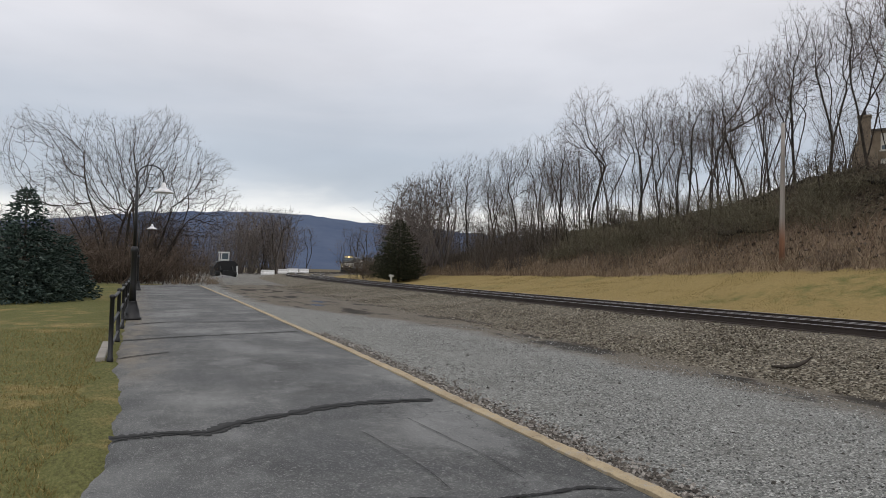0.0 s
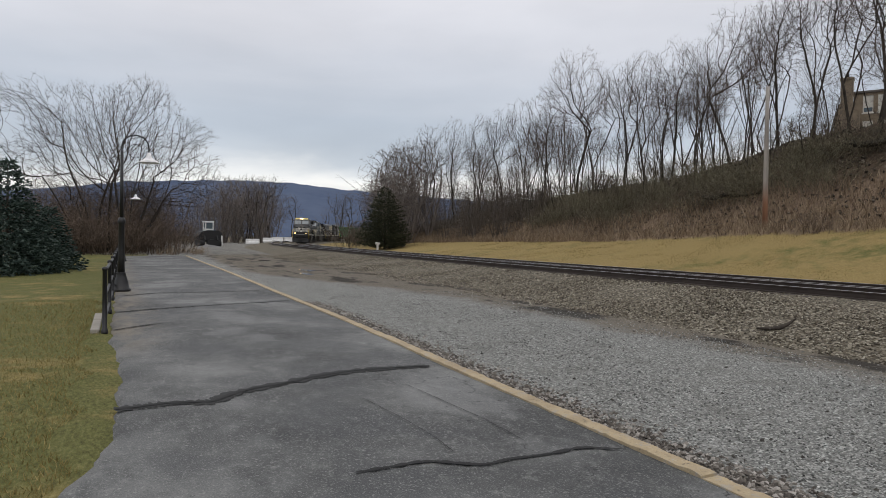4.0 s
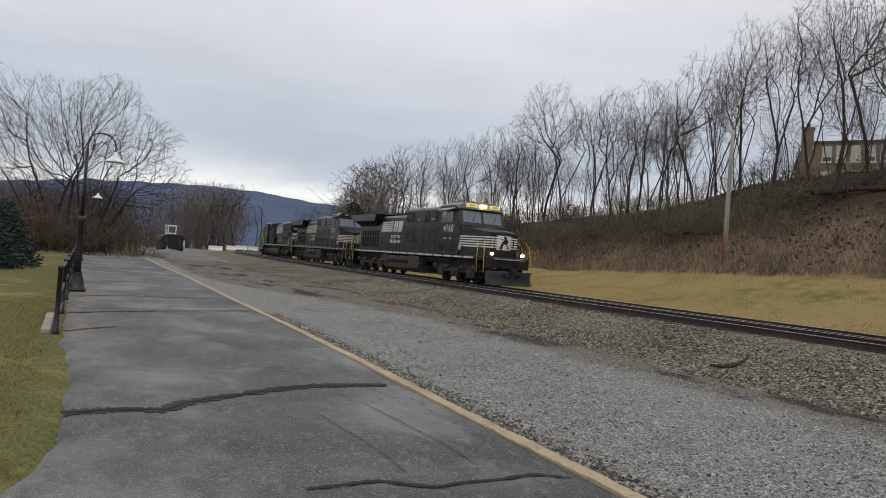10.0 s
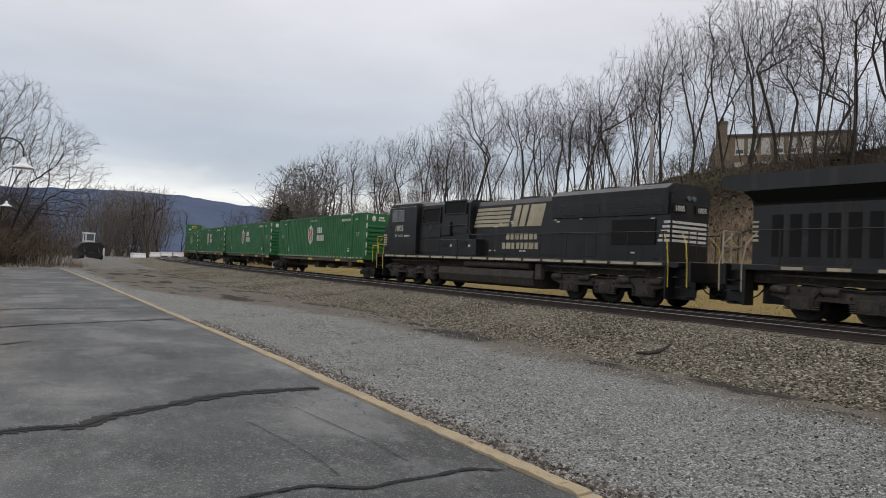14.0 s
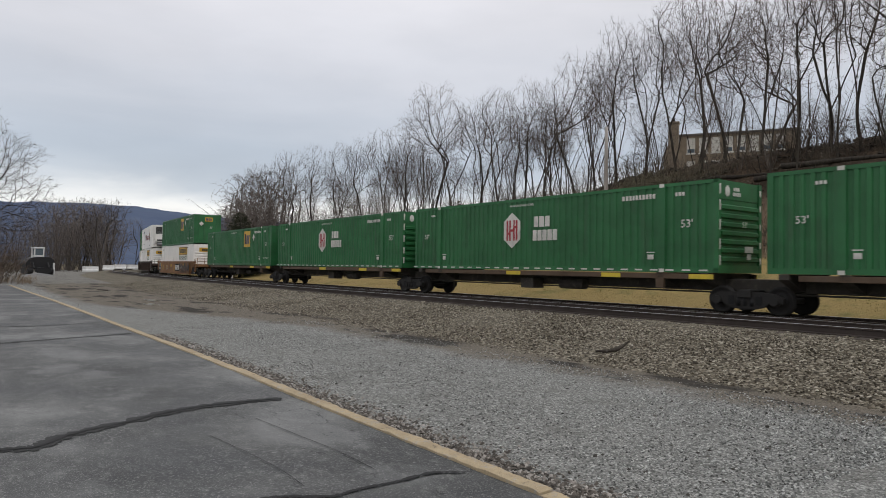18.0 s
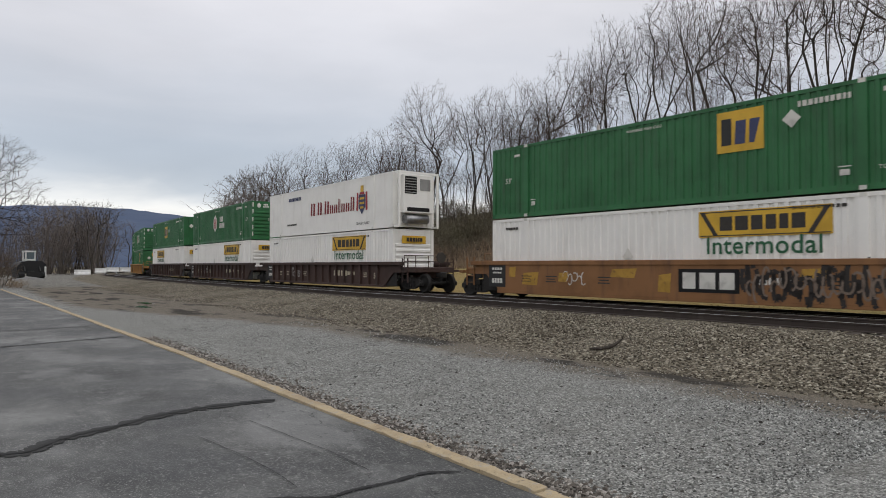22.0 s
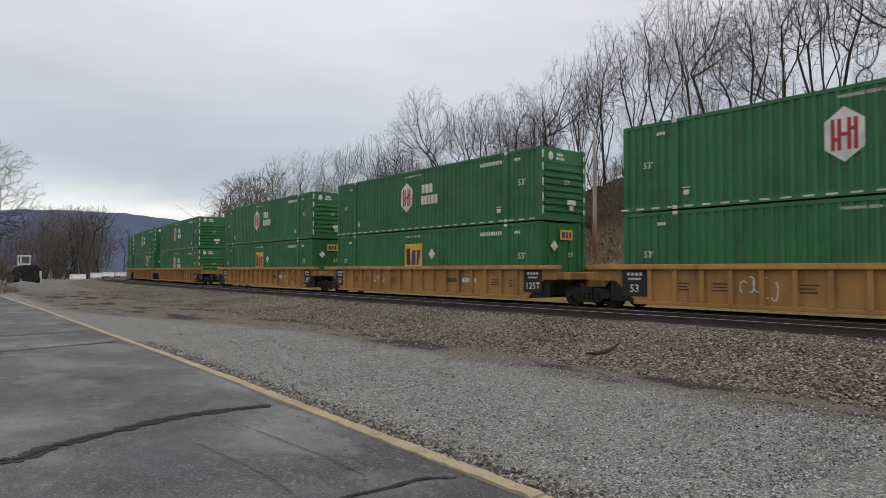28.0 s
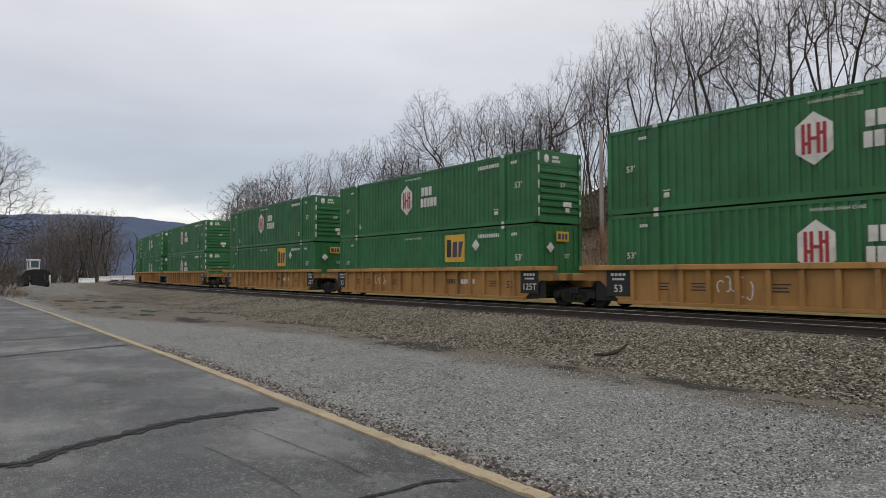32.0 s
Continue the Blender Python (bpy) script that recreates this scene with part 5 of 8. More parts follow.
def well_car(tone, front=True, back=True, length=19.6, ladders=True, seed=0, graffiti=False):
    col, dirt, label = WELLS[tone]
    body = paint("well_" + tone, col, 0.72, dirt, 0.85, scale=0.8)
    cap = paint("well_top_" + tone, tuple(min(1, v * 1.25) for v in col), 0.7, dirt, 0.6) if tone == "orange" else body
    c = thing("well_car", label, "freight car", "well cars of the train")
    rnd = random.Random(seed)
    L = CL / 2 + 0.35
    for side in (-1, 1):
        bm = bmesh.new()
        x0, x1 = sorted((side * 1.38, side * 1.44))
        prism(bm, [(-L - 0.6, 1.50), (-L - 0.6, 0.98), (-L + 0.1, 0.98), (-L + 0.95, 0.28), (L - 0.95, 0.28), (L - 0.1, 0.98), (L + 0.6, 0.98), (L + 0.6, 1.50)], x0, x1)
        part("side_sill", bm, body, c)
        bm = bmesh.new()
        box(bm, *sorted((side * 1.34, side * 1.60)), -L - 0.75, L + 0.75, 1.36, 1.53, 0.015)
        part("top_chord", bm, cap, c)
        bm = bmesh.new()
        box(bm, *sorted((side * 1.36, side * 1.56)), -L + 0.9, L - 0.9, 0.22, 0.33, 0.012)
        part("bottom_chord", bm, body, c)
        if tone == "rust":
            bm = bmesh.new()
            box(bm, *sorted((side * 1.50, side * 1.565)), -7.5, 7.5, 0.31, 1.37, 0.01)
            part("side_plate", bm, body, c)
        for k in range(16 if tone != "rust" else 0):
            y = -6.9 + k * 13.8 / 15
            bm = bmesh.new()
            prism(bm, [(y - 0.07, 0.30), (y + 0.07, 0.30), (y + 0.07, 1.38), (y - 0.07, 1.38)], *sorted((side * 1.43, side * 1.56)))
            part("rib", bm, body, c)
        w = 1.447 if tone != "rust" else 1.57
        lettering("53", 0.42, plain("stencil_dark", (0.03, 0.028, 0.026)) if tone != "brown" else CREAM, c, on_side(side * w, -6.62, 0.78, side))
        dk = plain("stencil_dark", (0.03, 0.028, 0.026)) if tone != "brown" else CREAM
        marking(bars(4, 0.8, 0.2, 0.3, rnd) if tone != "brown" else bars(4, 1.6, 0.3, 0.6, rnd), dk, c, on_side(side * w, -2.7, 0.9, side), "number_marking", "plain reporting mark bars")
        marking(bars(6, 0.95, 0.2, 0.25, rnd), WHITE if tone != "brown" else CREAM, c, on_side(side * w, -3.9, 0.9, side), "number_marking")
        for y in (4.5, 2.0, -5.6, 5.8):
            marking([rect(-0.28, 0.28, 0.06, 0.1), rect(-0.24, 0.2, -0.04, 0.0), rect(-0.28, 0.24, -0.14, -0.1)], dk, c, on_side(side * w, y, 0.85, side), "stencil")
        for yy, words in ((7.55, "53"), (-7.75, "125T")) if tone == "orange" else ((7.5, ""),):
            marking([rect(-0.5, 0.5, -0.40, 0.48)], plain("consolidated_black", (0.012, 0.012, 0.013)), c, on_side(side * (w + 0.003), yy, 0.87, side), "stencil_panel", "black stencil panel")
            at = on_side(side * (w + 0.006), yy, 0.87, side)
            marking(shift(bars(4, 0.6, 0.10, 0.3), 0, 0.34) + shift(bars(5, 0.5, 0.07, 0.3), 0, 0.18), WHITE, c, at, "number_marking")
            if words:
                lettering(words, 0.36, WHITE, c, on_side(side * (w + 0.006), yy, 0.72, side))
            else:
                marking(bars(4, 0.6, 0.2, 0.25), WHITE, c, on_side(side * (w + 0.006), yy, 0.72, side), "number_marking")
        marking(scribble(rnd, 5, 1.1, 0.6, 0.035), WHITE, c, on_side(side * w, 3.35, 0.85, side), "graffiti", "white sprayed scribble")
        if graffiti:
            for y0, ln, z0, hh in ((5.6, 0.9, 0.6, 0.5), (3.9, 0.5, 0.75, 0.35), (1.2, 1.1, 0.95, 0.3), (-0.4, 0.5, 0.5, 0.6), (-5.0, 0.8, 1.0, 0.28), (6.6, 0.4, 0.9, 0.4)):
                marking([[(-ln / 2, z0 - 0.85), (ln * 0.4, z0 - 0.87), (ln / 2, z0 - 0.85 + hh), (-ln * 0.42, z0 - 0.85 + hh * 0.9)]], paint("patch_yellow", (0.42, 0.24, 0.035), 0.7, dirt, 0.8, scale=2.0), c, on_side(side * w, y0, 0.85, side), "paint_patch", "worn yellow paint patch")
            marking([rect(-1.0, 1.0, -0.36, 0.36)], DARK, c, on_side(side * (w + 0.002), -1.9, 0.88, side), "stencil_panel", "black panel")
            marking(bars(3, 1.7, 0.5, 0.25), WHITE, c, on_side(side * (w + 0.004), -1.9, 0.88, side), "owner_mark", "plain white block mark")
            marking(scribble(rnd, 30, 4.4, 1.0, 0.13), plain("spray_dark", (0.022, 0.017, 0.014)), c, on_side(side * (w + 0.002), -5.2, 0.85, side), "graffiti", "dark sprayed loops")
            marking(scribble(rnd, 18, 4.2, 0.85, 0.06), plain("spray_pale", (0.20, 0.15, 0.115)), c, on_side(side * (w + 0.005), -5.2, 0.85, side), "graffiti", "pale sprayed loops")
    bm = bmesh.new()
    box(bm, -1.38, 1.38, -L + 0.9, L - 0.9, 0.24, 0.33)
    part("floor", bm, GRIME, c)
    for e, has in ((-1, front), (1, back)):
        y = e * (L + 0.1)
        for sx in (-1, 1):
            bm = bmesh.new()
            box(bm, *sorted((sx * 1.345, sx * 1.375)), *sorted((e * (L - 1.1), e * (L + 0.15))), 0.3, 1.0)
            part("end_web", bm, SOOT, c)
        bm = bmesh.new()
        box(bm, -1.40, 1.40, *sorted((y - e * 0.5, y + e * 1.12)), 0.98, 1.26, 0.02)
        box(bm, -0.35, 0.35, *sorted((y, e * length / 2)), 0.72, 1.12, 0.02)
        prism(bm, [(y - e * 1.1, 0.33), (y - e * 1.0, 0.33), (y - e * 0.2, 1.1), (y - e * 0.3, 1.1)], -1.36, 1.36)
        part("end_platform", bm, body, c)
        for sx in (-1, 1) if has == "end" else ():
            bm = bmesh.new()
            for z in (0.62, 0.9, 1.2, 1.5):
                tube(bm, (sx * 1.42, y + e * 0.62, z), (sx * 1.42, y + e * 1.05, z), 0.016, seg=5)
            for yy in (0.60, 1.07):
                box(bm, *sorted((sx * 1.39, sx * 1.44)), *sorted((y + e * yy, y + e * (yy + 0.05))), 0.5, 1.7)
            part("ladder", bm, body, c)
        if has == "end":
            for sx in (-1.1, -0.4, 0.4, 1.1):
                bm = bmesh.new()
                tube(bm, (sx, y + e * 0.3, 1.2), (sx, y + e * 0.3, 1.85), 0.022, seg=5)
                part("railing_post", bm, body, c)
            for z in (1.85, 1.55):
                bm = bmesh.new()
                tube(bm, (-1.1, y + e * 0.3, z), (1.1, y + e * 0.3, z), 0.02, seg=5)
                part("end_rail", bm, body, c)
        if has:
            freight_truck(c, e * (length / 2 + (0.0 if has == "shared" else -0.55)))
            if has != "shared":
                coupler(c, e * (length / 2 + 0.35), e)
                bm = bmesh.new()
                tube(bm, (0.75, y + e * 0.9, 1.75), (0.75, y + e * 0.97, 1.75), 0.28, seg=16)
                tube(bm, (0.75, y + e * 0.6, 1.75), (0.75, y + e * 0.95, 1.75), 0.05, seg=8)
                part("brake_wheel", bm, GRIME, c)
                bm = bmesh.new()
                box(bm, -0.5, 0.5, *sorted((y + e * 0.4, y + e * 1.6)), 1.13, 1.2)
                box(bm, -1.3, 1.3, *sorted((y + e * 1.55, y + e * 1.75)), 1.02, 1.14)
                part("crossover_step", bm, body, c)
    return c


# ---- spine cars ----
def spine_car(first=False, last=False):
    c = thing("spine_car", "dark grimy spine car carrying a container on short saddles", "freight car", "spine cars of the train")
    bm = bmesh.new()
    box(bm, -0.30, 0.30, -8.9, 8.9, 0.66, 1.05, 0.02)
    part("spine_beam", bm, GRIME, c)
    for y in (-7.6, -6.0, 6.0, 7.6):
        bm = bmesh.new()
        prism(bm, [(-1.30, 1.06), (-1.30, 1.22), (1.30, 1.22), (1.30, 1.06), (0.4, 0.72), (-0.4, 0.72)], y - 0.14, y + 0.14, "y")
        part("saddle", bm, GRIME, c)
    for side in (-1, 1):
        bm = bmesh.new()
        box(bm, *sorted((side * 1.18, side * 1.30)), -7.9, 7.2, 1.02, 1.19, 0.01)
        part("side_rail", bm, paint("spine_rail", (0.10, 0.065, 0.04), 0.8, amount=0.7), c)
        for y in (-7.5, -4.0, 1.0):
            bm = bmesh.new()
            box(bm, *sorted((side * 1.29, side * 1.315)), y - 0.42, y + 0.42, 1.03, 1.18)
            part("yellow_patch", bm, YELLOW, c, "worn yellow paint patch")
        bm = bmesh.new()
        box(bm, *sorted((side * 1.2, side * 1.3)), -6.15, -5.85, 0.72, 1.2)
        part("stake", bm, paint("spine_rail", (0.10, 0.065, 0.04)), c)
    bm = bmesh.new()
    tube(bm, (-0.55, -2.2, 0.72), (-0.55, -1.0, 0.72), 0.2, seg=12)
    box(bm, -0.95, -0.35, 0.2, 0.9, 0.5, 0.9)
    pipe(bm, [(-0.42, -8, 0.62), (-0.42, 8, 0.62)], 0.03, 5)
    part("brake_cylinder", bm, GRIME, c)
    freight_truck(c, 8.85, 0.42)
    if first:
        freight_truck(c, -8.3, 0.42)
        coupler(c, -9.0, -1)
        bm = bmesh.new()
        for sx in (-1.0, 1.0):
            pipe(bm, [(sx, -8.6, 1.1), (sx, -8.6, 2.1), (sx * 0.6, -8.6, 2.1), (sx * 0.6, -8.6, 1.1)], 0.025, 5)
        part("end_railing", bm, YELLOW, c, "yellow end railing")
    if last:
        coupler(c, 9.4, 1)
    return c

# ---- locomotives ----
def louvre(bm, side, x, y0, y1, z0, z1, n, upright=False):
    for k in range(n):
        if upright:
            a = y0 + (y1 - y0) * (k + 0.15) / n
            b = y0 + (y1 - y0) * (k + 0.75) / n
            box(bm, *sorted((side * x, side * (x + 0.03))), a, b, z0, z1)
        else:
            a = z0 + (z1 - z0) * (k + 0.15) / n
            b = z0 + (z1 - z0) * (k + 0.7) / n
            box(bm, *sorted((side * x, side * (x + 0.03))), y0, y1, a, b)


def handrail(parent, pts, posts, mat, r=0.022):
    bm = bmesh.new()
    pipe(bm, pts, r, 6)
    part("handrail", bm, mat, parent)
    for a, b in posts:
        bm = bmesh.new()
        tube(bm, a, b, 0.02, seg=6)
        part("stanchion", bm, mat, parent)


def end_steps(c, y, e, mat, rail_mat):
    """Stairwell steps at both sides of an end, with grab irons. e: -1 front, 1 rear."""
    for sx in (-1, 1):
        bm = bmesh.new()
        for k in range(4):
            bm = bmesh.new()
            z = 0.42 + 0.33 * k
            box(bm, *sorted((sx * 1.02, sx * 1.50)), *sorted((y - e * 0.05 + e * -0.10 * k, y - e * 0.05 + e * (0.25 - 0.10 * k))), z, z + 0.035)
            part("step", bm, mat, c)
        bm = bmesh.new()
        box(bm, *sorted((sx * 1.00, sx * 1.03)), *sorted((y - e * 0.5, y + e * 0.3)), 0.35, 1.5)
        box(bm, *sorted((sx * 1.02, sx * 1.50)), *sorted((y - e * 0.58, y - e * 0.52)), 0.35, 1.5)
        part("stairwell", bm, mat, c)
        for yy, out in ((y + e * 0.30, 0.0), (y - e * 0.45, -0.05)):
            bm = bmesh.new()
            pipe(bm, [(sx * 1.48, yy, 0.75), (sx * 1.50, yy, 1.55), (sx * 1.44, yy - e * 0.10, 2.2), (sx * 1.3, yy - e * 0.35, 2.55)], 0.017, 6)
            part("grab_iron", bm, rail_mat, c, "yellow grab iron" if rail_mat is YELLOW else "")


def end_rail(c, y, mat):
    """Posts and rails across an end platform, with a gap for the gangway."""
    for x in (-1.38, -0.95, -0.4, 0.4, 0.95, 1.38):
        bm = bmesh.new()
        tube(bm, (x, y, 1.58), (x, y, 2.62), 0.02, seg=6)
        part("railing_post", bm, mat, c)
    for x0, x1 in ((-1.38, -0.4), (0.4, 1.38)):
        for z in (2.62, 2.15):
            bm = bmesh.new()
            tube(bm, (x0, y, z), (x1, y, z), 0.018, seg=6)
            part("end_handrail", bm, mat, c)
    bm = bmesh.new()
    box(bm, -1.38, 1.38, y - 0.1, y + 0.1, 0.95, 1.62, 0.02)
    part("end_plate", bm, BLACK, c)


def plow(c, y, e):
    bm = bmesh.new()
    rows = []
    for x in np.linspace(-1.45, 1.45, 13):
        bow = 0.32 * (1 - (abs(x) / 1.45) ** 1.5)
        rows.append([(x, y + e * bow * f + e * o, z) for f, o, z in ((1.0, 0.16, 0.12), (0.9, 0.04, 0.3), (0.75, -0.03, 0.6), (0.7, 0.03, 0.88))])
    vs = [[bm.verts.new(p) for p in r] for r in rows]
    for a, b in zip(vs[:-1], vs[1:]):
        for i in range(3):
            bm.faces.new((a[i], b[i], b[i + 1], a[i + 1])).smooth = True
    geo = bmesh.ops.solidify(bm, geom=list(bm.faces), thickness=0.04)
    part("snow_plow", bm, plain("plow_black", (0.022, 0.022, 0.023), 0.6), c)


def nose_stripes(c, y_tip, y_back, half, z0, n, mat, step=0.135, thick=0.075, side_len=0.95):
    """White stripes across the nose's face and round on its sides."""
    for k in range(n):
        z = z0 + k * step
        bm = bmesh.new()
        quad(bm, [(-half, y_tip - 0.008, z), (half, y_tip - 0.008, z), (half, y_tip - 0.008, z + thick), (-half, y_tip - 0.008, z + thick)])
        for sx in (-1, 1):
            a = side_len * (1 - 0.08 * (n - 1 - k)) + 0.05
            p = [(sx * (half + 0.008), y_tip), (sx * (1.47 + 0.008), y_back - 0.0), (sx * (1.47 + 0.008), y_back - 0.0 + a)]
            for (x0, ya), (x1, yb) in zip(p[:-1], p[1:]):
                quad(bm, [(x0, ya, z), (x1, yb, z), (x1, yb, z + thick), (x0, ya, z + thick)])
        part("nose_stripe", bm, mat, c, "pale nose stripe")


def big_logo(c, side, x, y, z, mat, k=1.0):
    """Striped flag and three slanted blocks: the owner's mark as plain shapes, with plain bars under it."""
    at = on_side(side * x, y, z, side)
    polys = []
    for i in range(5):
        b = -0.33 + i * 0.135
        polys.append([(-2.15 + 0.05 * i, b), (-0.22 + 0.03 * i, b), (-0.19 + 0.03 * i, b + 0.10), (-2.15 + 0.05 * i + 0.05, b + 0.10)])
    polys += [[(-0.08, -0.34), (0.20, -0.34), (0.40, 0.34), (0.12, 0.34)], [(0.28, -0.34), (0.56, -0.34), (0.76, 0.34), (0.48, 0.34)],
              [(0.66, -0.34), (1.34, -0.34), (1.54, 0.34), (0.86, 0.34)]]
    marking([[(a * k, b * k) for a, b in p] for p in polys], mat, c, at, "owner_mark", "pale striped mark")
    marking(shift(bars(7, 1.5 * k, 0.20 * k, 0.3), 0.42 * k, -0.66 * k) + shift(bars(8, 1.75 * k, 0.20 * k, 0.3), 0.35 * k, -0.96 * k), mat, c, at, "name_marking", "plain pale name bars")


def wing_locomotive(number, lit, pale, label):
    c = thing("locomotive", label, "locomotive", "locomotives of the train")
    rail_mat = YELLOW if lit else CREAM
    F, R = -11.0, 11.2
    # frame and walkway
    bm = bmesh.new()
    box(bm, -1.50, 1.50, F + 0.55, R - 0.5, 1.42, 1.60, 0.02)
    part("deck", bm, BLACK, c)
    bm = bmesh.new()
    box(bm, -0.9, 0.9, F + 0.6, R - 0.5, 1.05, 1.42)
    part("frame", bm, GRIME, c)
    for sx in (-1, 1):
        for k in range(15):
            y = F + 1.6 + k * 1.28
            bm = bmesh.new()
            box(bm, *sorted((sx * 1.50, sx * 1.508)), y, y + (1.1 if lit else 0.62), 1.46, 1.55)
            part("sill_stripe", bm, pale, c, "pale sill stripe")
    # fuel tank, air reservoirs
    bm = bmesh.new()
    prism(bm, [(-1.42, 0.86), (-1.42, 0.52), (-1.15, 0.30), (1.15, 0.30), (1.42, 0.52), (1.42, 0.86)], -2.4, 3.7, "y")
    part("fuel_tank", bm, GRIME, c)
    for sx in (-1, 1):
        bm = bmesh.new()
        box(bm, *sorted((sx * 0.9, sx * 1.52)), -2.4, -0.75, 0.55, 1.36, 0.03)
        part("equipment_box", bm, GRIME, c)
        bm = bmesh.new()
        box(bm, *sorted((sx * 0.9, sx * 1.50)), 2.9, 3.7, 0.80, 1.38, 0.03)
        part("equipment_box", bm, GRIME, c)
        for y0 in (-0.55, 1.2):
            bm = bmesh.new()
            tube(bm, (sx * 1.3, y0, 1.10), (sx * 1.3, y0 + 1.45, 1.10), 0.25, seg=16)
            tube(bm, (sx * 1.3, y0 - 0.08, 1.10), (sx * 1.3, y0, 1.10), 0.15, 0.25, seg=16)
            tube(bm, (sx * 1.3, y0 + 1.45, 1.10), (sx * 1.3, y0 + 1.53, 1.10), 0.25, 0.15, seg=16)
            part("air_reservoir", bm, GRIME, c, "grimy round air reservoir")
        bm = bmesh.new()
        box(bm, *sorted((sx * 1.2, sx * 1.42)), 3.9, 4.25, 0.85, 1.42, 0.02)
        part("valve_box", bm, GRIME, c)
        bm = bmesh.new()
        pipe(bm, [(sx * 1.3, -2.4, 1.3), (sx * 1.3, -4.2, 1.25), (sx * 1.35, -6.5, 1.3)], 0.03, 5)
        part("piping", bm, GRIME, c)
        bm = bmesh.new()
        pipe(bm, [(sx * 1.3, 3.7, 1.3), (sx * 1.32, 6.5, 1.25), (sx * 1.3, 9.5, 1.3)], 0.03, 5)
        part("piping", bm, GRIME, c)
    # nose
    bm = bmesh.new()
    tip, back = F + 0.95, -8.2
    low = [(-0.85, tip), (0.85, tip), (1.47, back), (1.47, -7.35), (-1.47, -7.35), (-1.47, back)]
    a = [bm.verts.new((x, y, 1.60)) for x, y in low]
    tops = [2.95, 2.95, 3.18, 3.30, 3.30, 3.18]
    b = [bm.verts.new((x, y, z)) for (x, y), z in zip(low, tops)]
    for i in range(6):
        bm.faces.new((a[i], a[(i + 1) % 6], b[(i + 1) % 6], b[i]))
    ridge = [bm.verts.new((0.0, tip + 0.05, 3.05)), bm.verts.new((0.0, -7.35, 3.42))]
    bm.faces.new((b[0], b[1], ridge[0]))
    bm.faces.new((b[1], b[2], b[3], ridge[1], ridge[0]))
    bm.faces.new((b[0], ridge[0], ridge[1], b[4], b[5]))
    bm.faces.new(a[::-1])
    part("nose", bm, BLACK, c)
    nose_stripes(c, tip, back, 0.85, 2.1, 5, pale)
    bm = bmesh.new()
    quad(bm, [(-0.45, tip - 0.014, 2.02), (0.45, tip - 0.014, 2.02), (0.45, tip - 0.014, 2.80), (-0.45, tip - 0.014, 2.80)])
    part("nose_panel", bm, pale, c, "pale nose panel")
    bm = bmesh.new()
    for p in ([(-0.3, 2.05), (-0.12, 2.05), (0.05, 2.45), (-0.1, 2.5)], [(-0.1, 2.4), (0.2, 2.3), (0.3, 2.55), (0.05, 2.65)], [(0.02, 2.6), (0.2, 2.55), (0.12, 2.78), (-0.05, 2.76)], [(0.15, 2.32), (0.25, 2.3), (0.34, 2.08), (0.26, 2.06)]):
        quad(bm, [(x, tip - 0.02, z) for x, z in p])
    part("nose_emblem", bm, BLACK, c, "dark slanted emblem")
    # cab, set back behind the nose
    before = set(c.children)
    bm = bmesh.new()
    prism(bm, [(-8.0, 1.60), (-8.0, 3.28), (-7.62, 4.30), (-7.30, 4.42), (-5.3, 4.42), (-5.3, 1.60)], -1.5, 1.5)
    part("cab", bm, BLACK, c)
    bm = bmesh.new()
    prism(bm, [(-1.52, 4.22), (-1.3, 4.52), (-0.8, 4.68), (0.8, 4.68), (1.3, 4.52), (1.52, 4.22)], -7.75, -5.25, "y")
    part("cab_roof", bm, paint("cab_roof_grey", (0.20, 0.20, 0.20), 0.6, amount=0.5) if lit else BLACK, c, "grey cab roof" if lit else "")
    for sx in (-1, 1):
        for y0, y1, z0 in ((-7.02, -6.40, 3.50), (-6.28, -5.66, 3.50)):
            bm = bmesh.new()
            box(bm, *sorted((sx * 1.495, sx * 1.515)), y0, y1, z0, 4.06)
            wn = part("window", bm, PANE, c, "dark cab side window")
            bm = bmesh.new()
            for q in ((y0 - 0.05, y0, z0 - 0.05, 4.12), (y1, y1 + 0.05, z0 - 0.05, 4.12), (y0, y1, z0 - 0.05, z0), (y0, y1, 4.06, 4.12)):
                box(bm, *sorted((sx * 1.49, sx * 1.53)), *q)
            part("window_frame", bm, CHROME, wn)
        bm = bmesh.new()
        prism(bm, [(sx * 1.5, 4.30), (sx * 1.5, 4.24), (sx * 1.92, 4.10), (sx * 1.92, 4.13)], -7.3, -5.7, "y")
        part("sun_visor", bm, GREY if lit else BLACK, c)
        lettering(number, 0.62, WHITE if lit else CREAM, c, on_side(sx * 1.508, -6.55, 3.05, sx), label="pale running number")
        marking(shift(bars(4, 0.35, 0.07, 0.3), -0.4, 0) + shift(bars(2, 0.2, 0.1, 0.2), 0.3, 0), WHITE, c, on_side(sx * 1.508, -6.6, 2.48, sx), "stencil")
        bm = bmesh.new()
        for y0 in (-7.5, -6.4):
            louvre(bm, sx, 1.5, y0, y0 + 0.8, 1.75, 2.25, 9)
        part("louvre", bm, BLACK, c)
        bm = bmesh.new()
        box(bm, *sorted((sx * 1.5, sx * 1.512)), -8.25, -7.95, 1.85, 2.15)
        part("reflector", bm, CREAM, c)
    for x0, x1 in ((-1.28, -0.08), (0.08, 1.28)):
        bm = bmesh.new()
        prism(bm, [(-7.955, 3.45), (-7.70, 4.14), (-7.68, 4.14), (-7.935, 3.45)], x0, x1)
        part("windshield", bm, PANE, c, "dark windshield")
    bm = bmesh.new()
    for x in (-0.7, 0.7):
        tube(bm, (x, -7.97, 3.42), (x + 0.25, -7.82, 3.95), 0.014, seg=5)
